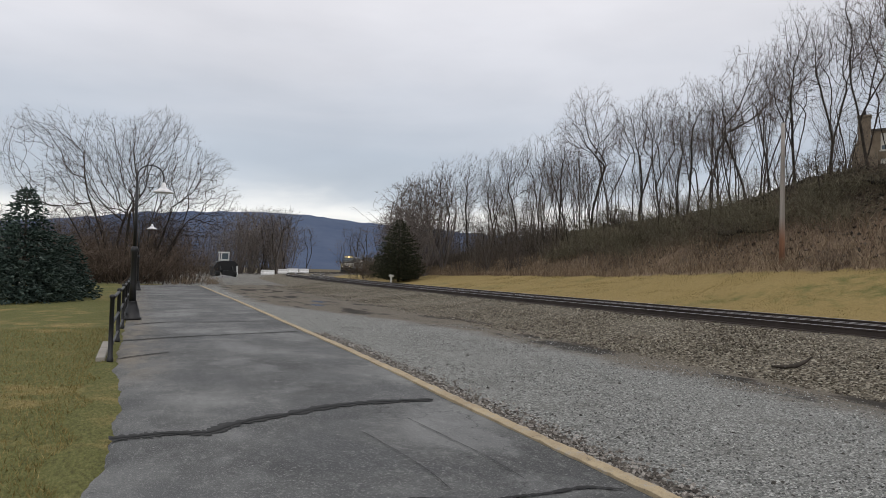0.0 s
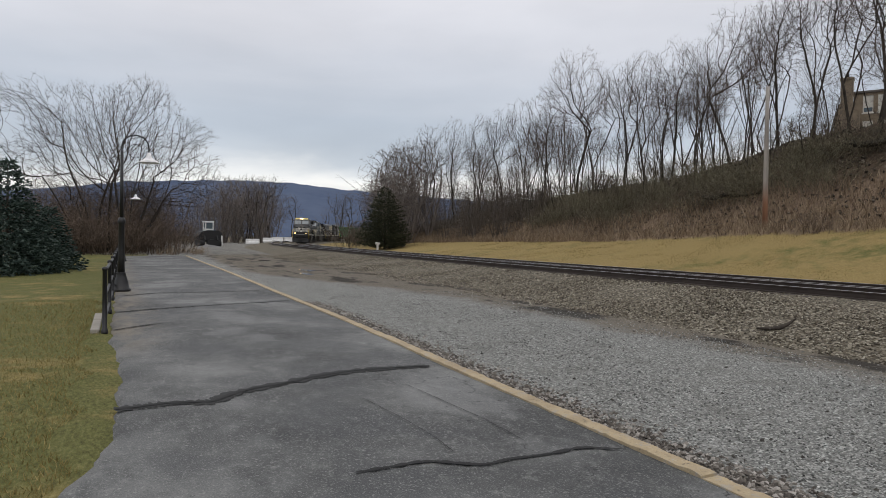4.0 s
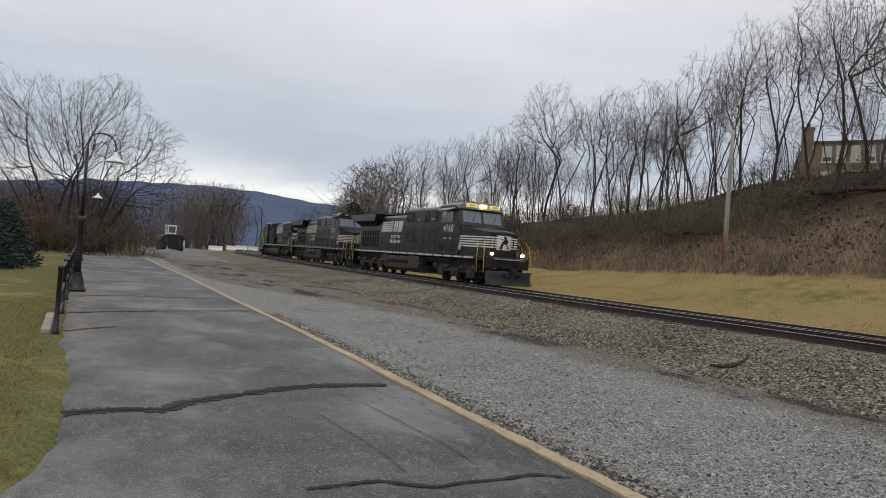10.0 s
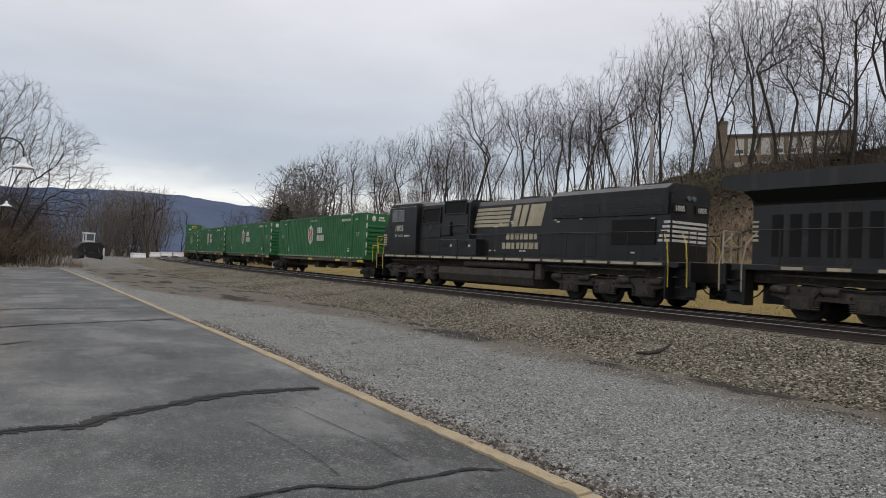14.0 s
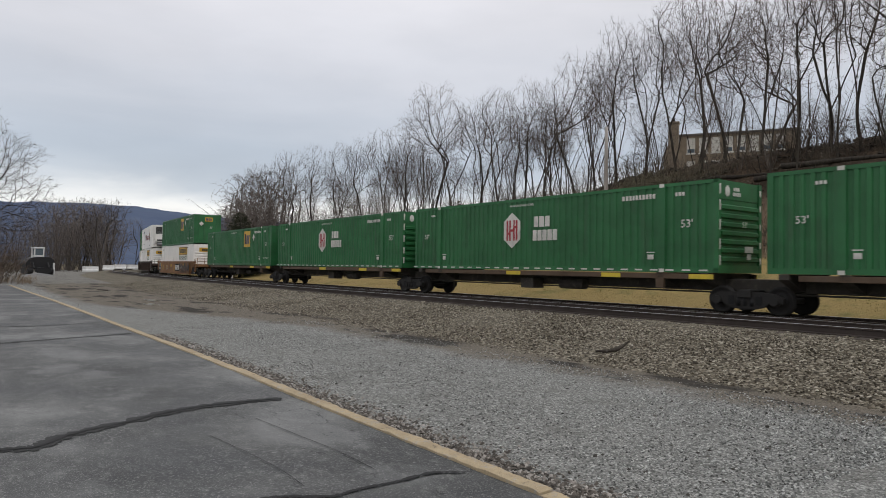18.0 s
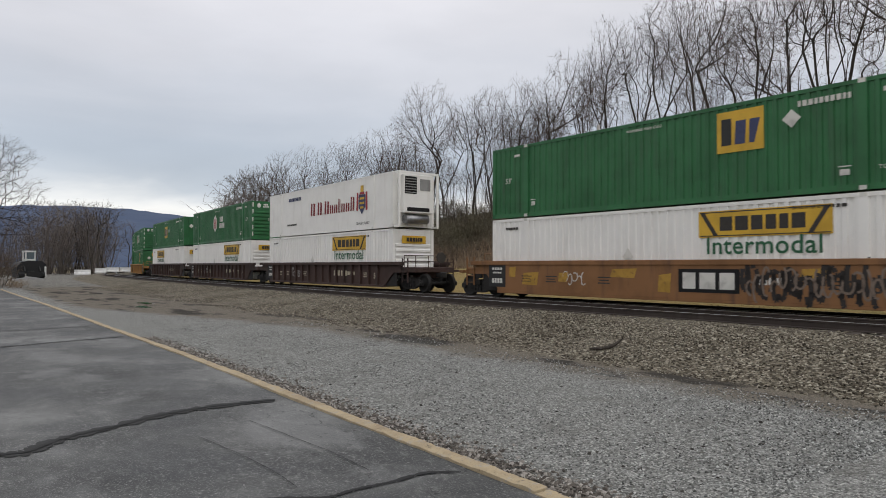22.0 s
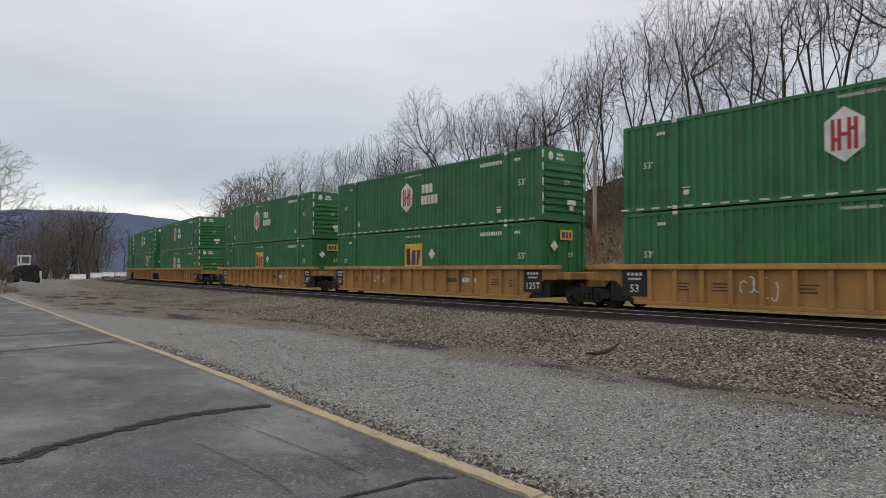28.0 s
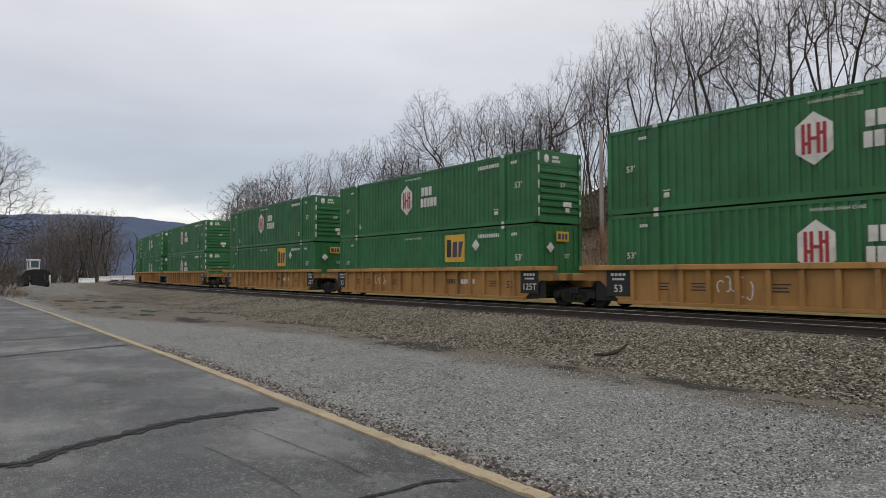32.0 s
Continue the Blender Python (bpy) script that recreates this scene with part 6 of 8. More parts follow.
    part("wiper", bm, BLACK, c)
    bm = bmesh.new()
    prism(bm, [(-7.85, 4.26), (-7.72, 4.64), (-7.5, 4.64), (-7.5, 4.26)], -1.15, 1.15)
    part("roof_brow", bm, GREY if lit else BLACK, c)
    for x in (-0.78, 0.78):
        bm = bmesh.new()
        box(bm, x - 0.34, x + 0.34, -7.90, -7.84, 4.34, 4.56, 0.01)
        nb = part("number_board", bm, BOARD if lit else DARK, c, "lit number board" if lit else "")
        lettering(number, 0.17, DARK if lit else CREAM, nb, on_end(x, -7.906, 4.45))
    for x in (-0.13, 0.13):
        bm = bmesh.new()
        tube(bm, (x, -7.92, 4.46), (x, -7.8, 4.46), 0.095, seg=12)
        part("headlight", bm, LAMP if lit else PANE, c, "lit headlight" if lit else "")
    for o in set(c.children) - before:
        o.location.y += 0.35
        o.location.z += 0.06
    for x in (-0.98, 0.98):
        bm = bmesh.new()
        tube(bm, (x, F + 0.42, 1.78), (x, F + 0.58, 1.78), 0.08, seg=12)
        d = part("ditch_light", bm, LAMP if lit else PANE, c, "lit ditch light" if lit else "")
        bm = bmesh.new()
        box(bm, x - 0.13, x + 0.13, F + 0.56, F + 0.66, 1.62, 1.92, 0.02)
        part("light_bracket", bm, BLACK, d)
    # front platform railing
    bm = bmesh.new()
    for x in (-0.85, -0.35, 0.35, 0.85):
        pipe(bm, [(x, F + 0.55, 1.6), (x, F + 0.5, 2.6)], 0.022, 6)
    pipe(bm, [(-0.85, F + 0.5, 2.6), (-0.35, F + 0.5, 2.6)], 0.022, 6)
    pipe(bm, [(0.35, F + 0.5, 2.6), (0.85, F + 0.5, 2.6)], 0.022, 6)
    part("end_railing", bm, BLACK, c)
    bm = bmesh.new()
    box(bm, -1.35, 1.35, F + 0.35, F + 0.6, 1.0, 1.6, 0.03)
    part("anticlimber", bm, BLACK, c)
    bm = bmesh.new()
    box(bm, -0.9, 0.9, F + 0.12, F + 0.4, 1.48, 1.54)
    part("pilot_shelf", bm, GREY, c)
    end_steps(c, F + 0.75, -1, BLACK, rail_mat)
    end_steps(c, R - 0.38, 1, BLACK, rail_mat)
    plow(c, F + 0.25, -1)
    end_rail(c, R - 0.12, CREAM)
    coupler(c, F + 0.25, -1)
    coupler(c, R - 0.45, 1)
    bm = bmesh.new()
    for x in (-0.6, -0.45, 0.45, 0.6, 0.75):
        pipe(bm, [(x, F + 0.35, 1.2), (x * 0.95, F + 0.1, 0.95), (x * 0.8, F + 0.02, 0.7), (x * 0.6, F + 0.1, 0.55)], 0.022, 6)
    part("mu_hose", bm, DARK, c)
    # electrical cabinet, engine hood
    bm = bmesh.new()
    prism(bm, [(-1.32, 1.60), (-1.32, 4.34), (-1.15, 4.50), (1.15, 4.50), (1.32, 4.34), (1.32, 1.60)], -4.97, 0.5, "y")
    part("electrical_cabinet", bm, BLACK, c)
    bm = bmesh.new()
    prism(bm, [(-1.05, 1.60), (-1.05, 3.98), (-0.85, 4.15), (0.85, 4.15), (1.05, 3.98), (1.05, 1.60)], 0.5, 5.9, "y")
    part("engine_hood", bm, BLACK, c)
    for sx in (-1, 1):
        for y0, y1 in ((-4.35, -3.95), (-3.1, -2.45), (-0.85, 0.42)):
            bm = bmesh.new()
            box(bm, *sorted((sx * 1.30, sx * 1.325)), y0, y1, 3.55 if y0 < -1 else 3.72, 4.22)
            g = part("grille", bm, DARK, c)
            bm = bmesh.new()
            louvre(bm, sx, 1.325, y0, y1, 3.6, 4.17, 4 if y0 < -1 else 7, True)
            part("grille_bar", bm, BLACK, g)
        for y in (-3.5, -2.3, -1.0, 0.1):
            bm = bmesh.new()
            box(bm, *sorted((sx * 1.318, sx * 1.328)), y - 0.015, y + 0.015, 1.7, 3.3)
            part("door_seam", bm, DARK, c)
        bm = bmesh.new()
        for y0 in (-3.2, -1.7):
            louvre(bm, sx, 1.315, y0, y0 + 0.6, 1.9, 2.15, 5)
        part("louvre", bm, BLACK, c)
        for k in range(8):
            y = 0.6 + k * 0.66
            bm = bmesh.new()
            box(bm, *sorted((sx * 1.045, sx * 1.062)), y, y + 0.6, 1.72, 3.2, 0.006)
            d = part("hood_door", bm, BLACK, c)
            bm = bmesh.new()
            box(bm, *sorted((sx * 1.06, sx * 1.085)), y + 0.5, y + 0.54, 2.35, 2.5)
            part("latch", bm, CHROME, d)
        big_logo(c, sx, 1.068, 3.2, 3.36, pale, 1.1)
        rn = random.Random(7)
        for k in range(12):
            y, z = rn.uniform(-4.8, 8.5), rn.choice((1.95, 2.4, 3.25, 3.3, 3.75))
            marking([rect(-0.09, 0.09, -0.03, 0.03)], WHITE, c, on_side(sx * (1.33 if y < 0.4 else 1.07 if y < 5.8 else 1.03), y, z, sx), "stencil")
    for sx in (-1, 1):
        for y0, y1, x, z in ((-4.94, -2.3, 1.335, 2.42), (-2.28, 0.48, 1.335, 2.42), (-7.6, -4.98, 1.512, 2.28)):
            bm = bmesh.new()
            box(bm, *sorted((sx * (x - 0.02), sx * x)), y0, y1, 1.62, z, 0.006)
            sk = part("side_skirt", bm, DUSTY, c, "dusty brown lower panel")
            for k in range(5):
                bm = bmesh.new()
                yy = y0 + (y1 - y0) * (k + 0.5) / 5
                tube(bm, (sx * x, yy, z - 0.14), (sx * (x + 0.02), yy, z - 0.14), 0.035, seg=8)
                part("bolt", bm, DARK, sk)
    # radiator wings
    bm = bmesh.new()
    prism(bm, [(-1.0, 1.60), (-1.0, 3.4), (-1.15, 3.7), (1.15, 3.7), (1.0, 3.4), (1.0, 1.60)], 5.9, R - 0.85, "y")
    part("radiator_body", bm, BLACK, c)
    bm = bmesh.new()
    prism(bm, [(5.6, 4.30), (5.9, 3.80), (R - 0.6, 3.80), (R - 0.05, 4.0), (R - 0.2, 4.30)], -1.56, 1.56)
    part("radiator_wing", bm, BLACK, c)
    for sx in (-1, 1):
        bm = bmesh.new()
        quad(bm, [(sx * 1.008, 6.2, 3.45), (sx * 1.008, R - 1.0, 3.45), (sx * 1.52, R - 0.8, 3.795), (sx * 1.52, 6.0, 3.795)])
        part("radiator_intake", bm, DARK, c)
        for k in range(7):
            y = 6.15 + k * 0.54
            bm = bmesh.new()
            box(bm, *sorted((sx * 0.99, sx * 1.015)), y, y + 0.34, 1.85, 3.1)
            part("grille", bm, DARK, c)
    nn = 5
    bm = bmesh.new()
    for k in range(nn):
        z = 2.3 + k * 0.14
        for sx in (-1, 1):
            quad(bm, [(sx * 1.012, R - 1.05, z), (sx * 1.012, R - 0.85, z), (sx * 1.012, R - 0.85, z + 0.07), (sx * 1.012, R - 1.05, z + 0.07)])
    part("end_stripe", bm, pale, c)
    # roof gear
    bm = bmesh.new()
    box(bm, -0.5, 0.5, 3.0, 4.3, 4.1, 4.42, 0.03)
    part("exhaust_stack", bm, GRIME, c)
    bm = bmesh.new()
    for k, x in enumerate((-0.3, -0.1, 0.1)):
        tube(bm, (x, 1.3, 4.28), (x, 0.75 - 0.1 * k, 4.3), 0.04, 0.10, seg=10)
    box(bm, -0.4, 0.2, 1.25, 1.4, 4.1, 4.3)
    part("horn", bm, DARK, c)
    bm = bmesh.new()
    tube(bm, (0.4, -4.5, 4.38), (0.4, -4.5, 4.56), 0.18, seg=14)
    tube(bm, (-0.5, -3.2, 4.38), (-0.5, -3.2, 4.50), 0.10, seg=10)
    part("antenna_dome", bm, GREY, c)
    # walkway rails
    for sx in (-1, 1):
        x = sx * 1.46
        pts = [(x, -4.7, 3.15), (x, -0.9, 3.15), (x, -0.2, 2.62), (x, R - 1.0, 2.62), (x, R - 0.7, 2.5)]
        posts = [((x, y, 1.6), (x, y, 2.62)) for y in np.arange(0.1, R - 1.0, 1.52)] + [((x, y, 1.6), (x, y, 3.15)) for y in (-4.5, -2.8, -1.1)]
        handrail(c, pts, posts, BLACK)
    for y in (-6.85, 6.85):
        loco_truck(c, y)
    return c


def fan_locomotive(number):
    c = thing("locomotive", "black diesel locomotive running cab-last with pale striped marks", "locomotive", "locomotives of the train")
    F, R = -11.0, 11.0
    bm = bmesh.new()
    box(bm, -1.50, 1.50, F + 0.5, R - 0.5, 1.42, 1.60, 0.02)
    part("deck", bm, BLACK, c)
    bm = bmesh.new()
    box(bm, -0.9, 0.9, F + 0.6, R - 0.5, 1.05, 1.42)
    part("frame", bm, GRIME, c)
    for sx in (-1, 1):
        for k in range(16):
            y = F + 1.5 + k * 1.22
            bm = bmesh.new()
            box(bm, *sorted((sx * 1.50, sx * 1.508)), y, y + 1.05, 1.47, 1.56)
            part("sill_stripe", bm, CREAM, c, "pale sill stripe")
    bm = bmesh.new()
    prism(bm, [(-1.42, 1.05), (-1.48, 0.75), (-1.35, 0.42), (-0.9, 0.30), (0.9, 0.30), (1.35, 0.42), (1.48, 0.75), (1.42, 1.05)], -3.9, 3.3, "y")
    part("fuel_tank", bm, GRIME, c)
    for sx in (-1, 1):
        bm = bmesh.new()
        tube(bm, (sx * 1.22, -1.8, 1.26), (sx * 1.22, 2.9, 1.26), 0.17, seg=12)
        part("air_reservoir", bm, GRIME, c)
        bm = bmesh.new()
        box(bm, *sorted((sx * 1.2, sx * 1.45)), 3.4, 3.75, 0.7, 1.35, 0.02)
        part("valve_box", bm, GRIME, c)
        bm = bmesh.new()
        pipe(bm, [(sx * 1.35, -4, 1.3), (sx * 1.35, -9, 1.28)], 0.03, 5)
        part("piping", bm, GRIME, c)
        bm = bmesh.new()
        pipe(bm, [(sx * 1.35, 4, 1.3), (sx * 1.35, 9, 1.28)], 0.03, 5)
        part("piping", bm, GRIME, c)
    # nose and cab
    tip, back = F + 0.55, -9.7
    bm = bmesh.new()
    low = [(-0.8, tip), (0.8, tip), (1.47, back), (1.47, -9.3), (-1.47, -9.3), (-1.47, back)]
    a = [bm.verts.new((x, y, 1.6)) for x, y in low]
    b = [bm.verts.new((x, y, z)) for (x, y), z in zip(low, (2.9, 2.9, 3.15, 3.25, 3.25, 3.15))]
    for i in range(6):
        bm.faces.new((a[i], a[(i + 1) % 6], b[(i + 1) % 6], b[i]))
    bm.faces.new(b)
    bm.faces.new(a[::-1])
    part("nose", bm, BLACK, c)
    nose_stripes(c, tip, back, 0.8, 2.1, 5, CREAM)
    bm = bmesh.new()
    prism(bm, [(-9.35, 1.6), (-9.35, 3.22), (-9.05, 4.2), (-8.85, 4.36), (-6.2, 4.36), (-6.2, 1.6)], -1.5, 1.5)
    part("cab", bm, BLACK, c)
    bm = bmesh.new()
    prism(bm, [(-1.52, 4.18), (-1.1, 4.52), (1.1, 4.52), (1.52, 4.18)], -9.15, -6.3, "y")
    part("cab_roof", bm, GREY, c, "grey cab roof")
    for sx in (-1, 1):
        for y0, y1 in ((-8.75, -8.2), (-8.08, -7.5)):
            bm = bmesh.new()
            box(bm, *sorted((sx * 1.495, sx * 1.515)), y0, y1, 3.45, 4.02)
            wn = part("window", bm, PANE, c)
            bm = bmesh.new()
            for q in ((y0 - 0.04, y0, 3.41, 4.06), (y1, y1 + 0.04, 3.41, 4.06), (y0, y1, 3.41, 3.45), (y0, y1, 4.02, 4.06)):
                box(bm, *sorted((sx * 1.49, sx * 1.53)), *q)
            part("window_frame", bm, CHROME, wn)
        lettering(number, 0.46, WHITE, c, on_side(sx * 1.508, -8.0, 3.02, sx), label="white running number")
        marking(bars(5, 0.6, 0.09, 0.3), WHITE, c, on_side(sx * 1.508, -8.0 + sx * 0.85, 2.62, sx), "stencil")
        for y0, y1, z0, z1, deep in ((-5.75, -4.15, 3.32, 4.02, 0), (-6.1, -4.1, 2.5, 3.1, 1), (-6.1, -4.1, 1.75, 2.4, 1), (-3.7, -1.9, 3.72, 4.3, 0), (-3.75, -1.75, 2.72, 3.62, 1)):
            bm = bmesh.new()
            box(bm, *sorted((sx * 1.28, sx * 1.32)), y0, y1, z0, z1, 0.01)
            g = part("grille" if not deep else "cabinet_door", bm, DARK if not deep else BLACK, c)
            if not deep:
                bm = bmesh.new()
                for q in ((y0 - 0.06, y0, z0 - 0.06, z1 + 0.06), (y1, y1 + 0.06, z0 - 0.06, z1 + 0.06), (y0, y1, z0 - 0.06, z0), (y0, y1, z1, z1 + 0.06)):
                    box(bm, *sorted((sx * 1.30, sx * 1.36)), *q)
                part("grille_frame", bm, BLACK, g)
        lettering("DC to AC", 0.2, WHITE, c, on_side(sx * 1.508, -8.0, 2.62, sx), label="small white words")
        for y0, y1 in ((-3.85, -2.35), (-2.3, -0.8)):
            bm = bmesh.new()
            box(bm, *sorted((sx * 1.04, sx * 1.47)), y0, y1, 1.61, 2.42, 0.025)
            bx = part("walkway_box", bm, BLACK, c)
            bm = bmesh.new()
            louvre(bm, sx, 1.47, y0 + 0.15, y0 + 0.75, 2.05, 2.3, 5)
            part("louvre", bm, BLACK, bx)
            bm = bmesh.new()
            box(bm, *sorted((sx * 1.47, sx * 1.478)), y0 + 0.9, y0 + 1.05, 2.05, 2.15)
            part("sticker", bm, WHITE, bx)
        bm = bmesh.new()
        box(bm, *sorted((sx * 1.27, sx * 1.42)), -3.8, -3.1, 2.6, 3.3, 0.02)
        part("battery_box", bm, BLACK, c)
        big_logo(c, sx, 1.068, 1.4, 3.45, CREAM, 1.38)
        for k in range(12):
            y = -1.4 + k * 0.66
            bm = bmesh.new()
            box(bm, *sorted((sx * 1.045, sx * 1.060)), y, y + 0.61, 1.72, 2.85, 0.006)
            part("hood_door", bm, BLACK, c)
        for y0, y1 in ((4.1, 6.7), (6.9, 9.6)):
            bm = bmesh.new()
            box(bm, *sorted((sx * 1.05, sx * 1.16)), y0, y1, 3.3, 4.12, 0.01)
            g = part("radiator_grille", bm, DARK, c)
            bm = bmesh.new()
            louvre(bm, sx, 1.16, y0 + 0.05, y1 - 0.05, 3.35, 4.08, 9)
            part("grille_bar", bm, BLACK, g)
        bm = bmesh.new()
        box(bm, *sorted((sx * 1.05, sx * 1.10)), 7.2, 9.2, 2.2, 3.1, 0.01)
        part("grille", bm, DARK, c)
        x = sx * 1.46
        handrail(c, [(x, -3.4, 3.1), (x, -1.6, 3.1), (x, -1.2, 2.62), (x, R - 1.0, 2.62)], [((x, y, 1.6), (x, y, 2.62)) for y in np.arange(-1.0, R - 0.8, 1.55)], BLACK)
        rn = random.Random(17)
        for k in range(14):
            marking([rect(-0.09, 0.09, -0.03, 0.03)], WHITE, c, on_side(sx * 1.07, rn.uniform(-1.4, 9.5), rn.choice((1.9, 3.0, 3.12, 3.2)), sx), "stencil")
    for x0, x1 in ((-1.2, -0.1), (0.1, 1.2)):
        bm = bmesh.new()
        prism(bm, [(-9.32, 3.4), (-9.11, 4.08), (-9.08, 4.08), (-9.29, 3.4)], x0, x1)
        part("windshield", bm, PANE, c)
    bm = bmesh.new()
    prism(bm, [(-1.28, 1.6), (-1.28, 4.2), (-1.1, 4.36), (1.1, 4.36), (1.28, 4.2), (1.28, 1.6)], -6.2, -1.6, "y")
    part("electrical_cabinet", bm, BLACK, c)
    bm = bmesh.new()
    prism(bm, [(-1.05, 1.6), (-1.05, 4.0), (-0.85, 4.22), (0.85, 4.22), (1.05, 4.0), (1.05, 1.6)], -1.6, R - 1.2, "y")
    part("engine_hood", bm, BLACK, c)
    bm = bmesh.new()
    prism(bm, [(-1.16, 3.25), (-1.2, 4.15), (-0.9, 4.34), (0.9, 4.34), (1.2, 4.15), (1.16, 3.25)], 4.0, R - 1.25, "y")
    part("radiator_body", bm, BLACK, c)
    for k in range(3):
        bm = bmesh.new()
        tube(bm, (0, 4.9 + k * 1.8, 4.33), (0, 4.9 + k * 1.8, 4.42), 0.72, seg=18)
        part("fan", bm, GRIME, c)
    bm = bmesh.new()
    box(bm, -0.35, 0.35, 0.9, 2.2, 4.2, 4.38, 0.02)
    part("exhaust_stack", bm, GRIME, c)
    # long hood end: number boards, lamps, stripes
    e = R - 1.2
    bm = bmesh.new()
    for k in range(5):
        z = 2.3 + k * 0.16
        quad(bm, [(-0.95, e + 0.008, z), (0.95, e + 0.008, z), (0.95, e + 0.008, z + 0.09), (-0.95, e + 0.008, z + 0.09)])
        for sx in (-1, 1):
            quad(bm, [(sx * 1.068, e - 0.5 + 0.06 * k, z), (sx * 1.068, e, z), (sx * 1.068, e, z + 0.09), (sx * 1.068, e - 0.5 + 0.06 * k, z + 0.09)])
    part("end_stripe", bm, WHITE, c, "white end stripes")
    for sx in (-1, 1):
        bm = bmesh.new()
        box(bm, sx * 0.62 - 0.36, sx * 0.62 + 0.36, e, e + 0.04, 3.32, 3.62)
        nb = part("number_board", bm, DARK, c)
        lettering(number, 0.26, WHITE, nb, Matrix(((-1, 0, 0, sx * 0.62), (0, 0, 1, e + 0.046), (0, 1, 0, 3.46), (0, 0, 0, 1))))
        bm = bmesh.new()
        tube(bm, (sx * 0.13, e, 3.85), (sx * 0.13, e + 0.08, 3.85), 0.10, seg=12)
        part("headlight", bm, PANE, c)
    end_rail(c, F + 0.3, YELLOW)
    end_rail(c, R - 0.2, BLACK)
    end_steps(c, F + 0.75, -1, BLACK, YELLOW)
    end_steps(c, R - 0.45, 1, BLACK, YELLOW)
    coupler(c, F + 0.25, -1)
    coupler(c, R - 0.35, 1)
    plow(c, F + 0.25, -1)
    for y in (-7.0, 7.0):
        loco_truck(c, y, True)
    return c


# ---- the train put together ----
def build_train():
    a = wing_locomotive("4160", True, WHITE, "lead black diesel locomotive with lit headlights and white nose stripes")
    b = wing_locomotive("9588", False, CREAM, "dusty black diesel locomotive with cream nose stripes")
    d = fan_locomotive("1805")
    MOVING.append((a, ride(196.9, 6.85)))
    MOVING.append((b, ride(219.6, 6.85)))
    MOVING.append((d, ride(242.7, 7.0, pose(0, 0, 0, 0, 0, 180))))
    ROLLING.extend([(a, 196.9, False), (b, 219.6, False), (d, 242.7, True)])
    spines = [spine_car(True, False), spine_car(), None, None, spine_car(False, True)]
    hexmark, hexmark_plain, goldmark, goldmark_low = hexmark_container(True), hexmark_container(False, 3), goldmark_container(-2.8, 2.05, 1), goldmark_container(0.5, 1.65, 2)
    first = {}

    def place(proto, s0, z, key, dy=0.0):
        o = proto if key not in first else copy_thing(proto, Matrix())
        first[key] = 1
        MOVING.append((o, ride(s0, 7.5, pose(0, dy, z))))
        return o

    for k, s in enumerate((263.4, 282.05, 299.7, 317.0, 334.4)):
        car = spines[k] or copy_thing(spines[1], Matrix())
        MOVING.append((car, ride(s, 8.85)))
        ROLLING.append((car, s, False))
        if k == 4:
            place(goldmark, s, 1.225, "goldmark")
        else:
            place(hexmark_plain if k == 1 else hexmark, s, 1.225, "hexmark_plain" if k == 1 else "hexmark")
    wells = {}

    def well(tone, s, front, back, graffiti=False):
        key = (tone, front, back, graffiti)
        if key in wells:
            w = copy_thing(wells[key], Matrix())
        else:
            w = wells[key] = well_car(tone, front, back, seed=len(wells), graffiti=graffiti)
        MOVING.append((w, ride(s, 9.6)))
        ROLLING.append((w, s, False))

    white, white_doors, cold = white_container("ribbed"), white_container("doors", 3.3), reefer_container()
    stacks = [(355.8, "rust", "end", "end", goldmark, "goldmark", white, "white", True), (379.6, "brown", "end", "shared", cold, "cold", white, "white", False),
              (399.3, "brown", "", "shared", hexmark_plain, "hexmark_plain", white, "white", False), (419.1, "brown", "", "end", goldmark_low, "low", white_doors, "wd", False),
              (442.4, "orange", "end", "shared", hexmark, "hexmark", goldmark, "goldmark", False), (462.4, "orange", "", "shared", hexmark, "hexmark", goldmark_low, "low", False),
              (481.9, "orange", "", "end", hexmark_plain, "hexmark_plain", goldmark_low, "low", False), (505.7, "orange", "end", "shared", hexmark_plain, "hexmark_plain", hexmark_plain, "hexmark_plain", False),
              (525.3, "orange", "", "shared", hexmark_plain, "hexmark_plain", goldmark, "goldmark", False), (544.8, "orange", "", "end", hexmark_plain, "hexmark_plain", goldmark, "goldmark", False),
              (568.4, "orange", "end", "shared", hexmark_plain, "hexmark_plain", hexmark_plain, "hexmark_plain", False), (588.2, "orange", "", "shared", hexmark_plain, "hexmark_plain", hexmark_plain, "hexmark_plain", False),
              (608.0, "orange", "", "end", hexmark_plain, "hexmark_plain", goldmark_low, "low", False), (631.5, "orange", "end", "end", hexmark_plain, "hexmark_plain", hexmark_plain, "hexmark_plain", False)]
    for s, tone, fr, bk, top, tk, low, lk, gr in stacks:
        well(tone, s, fr, bk, gr)
        place(low, s, 0.345, lk)
        place(top, s, 3.30, tk)


build_train()

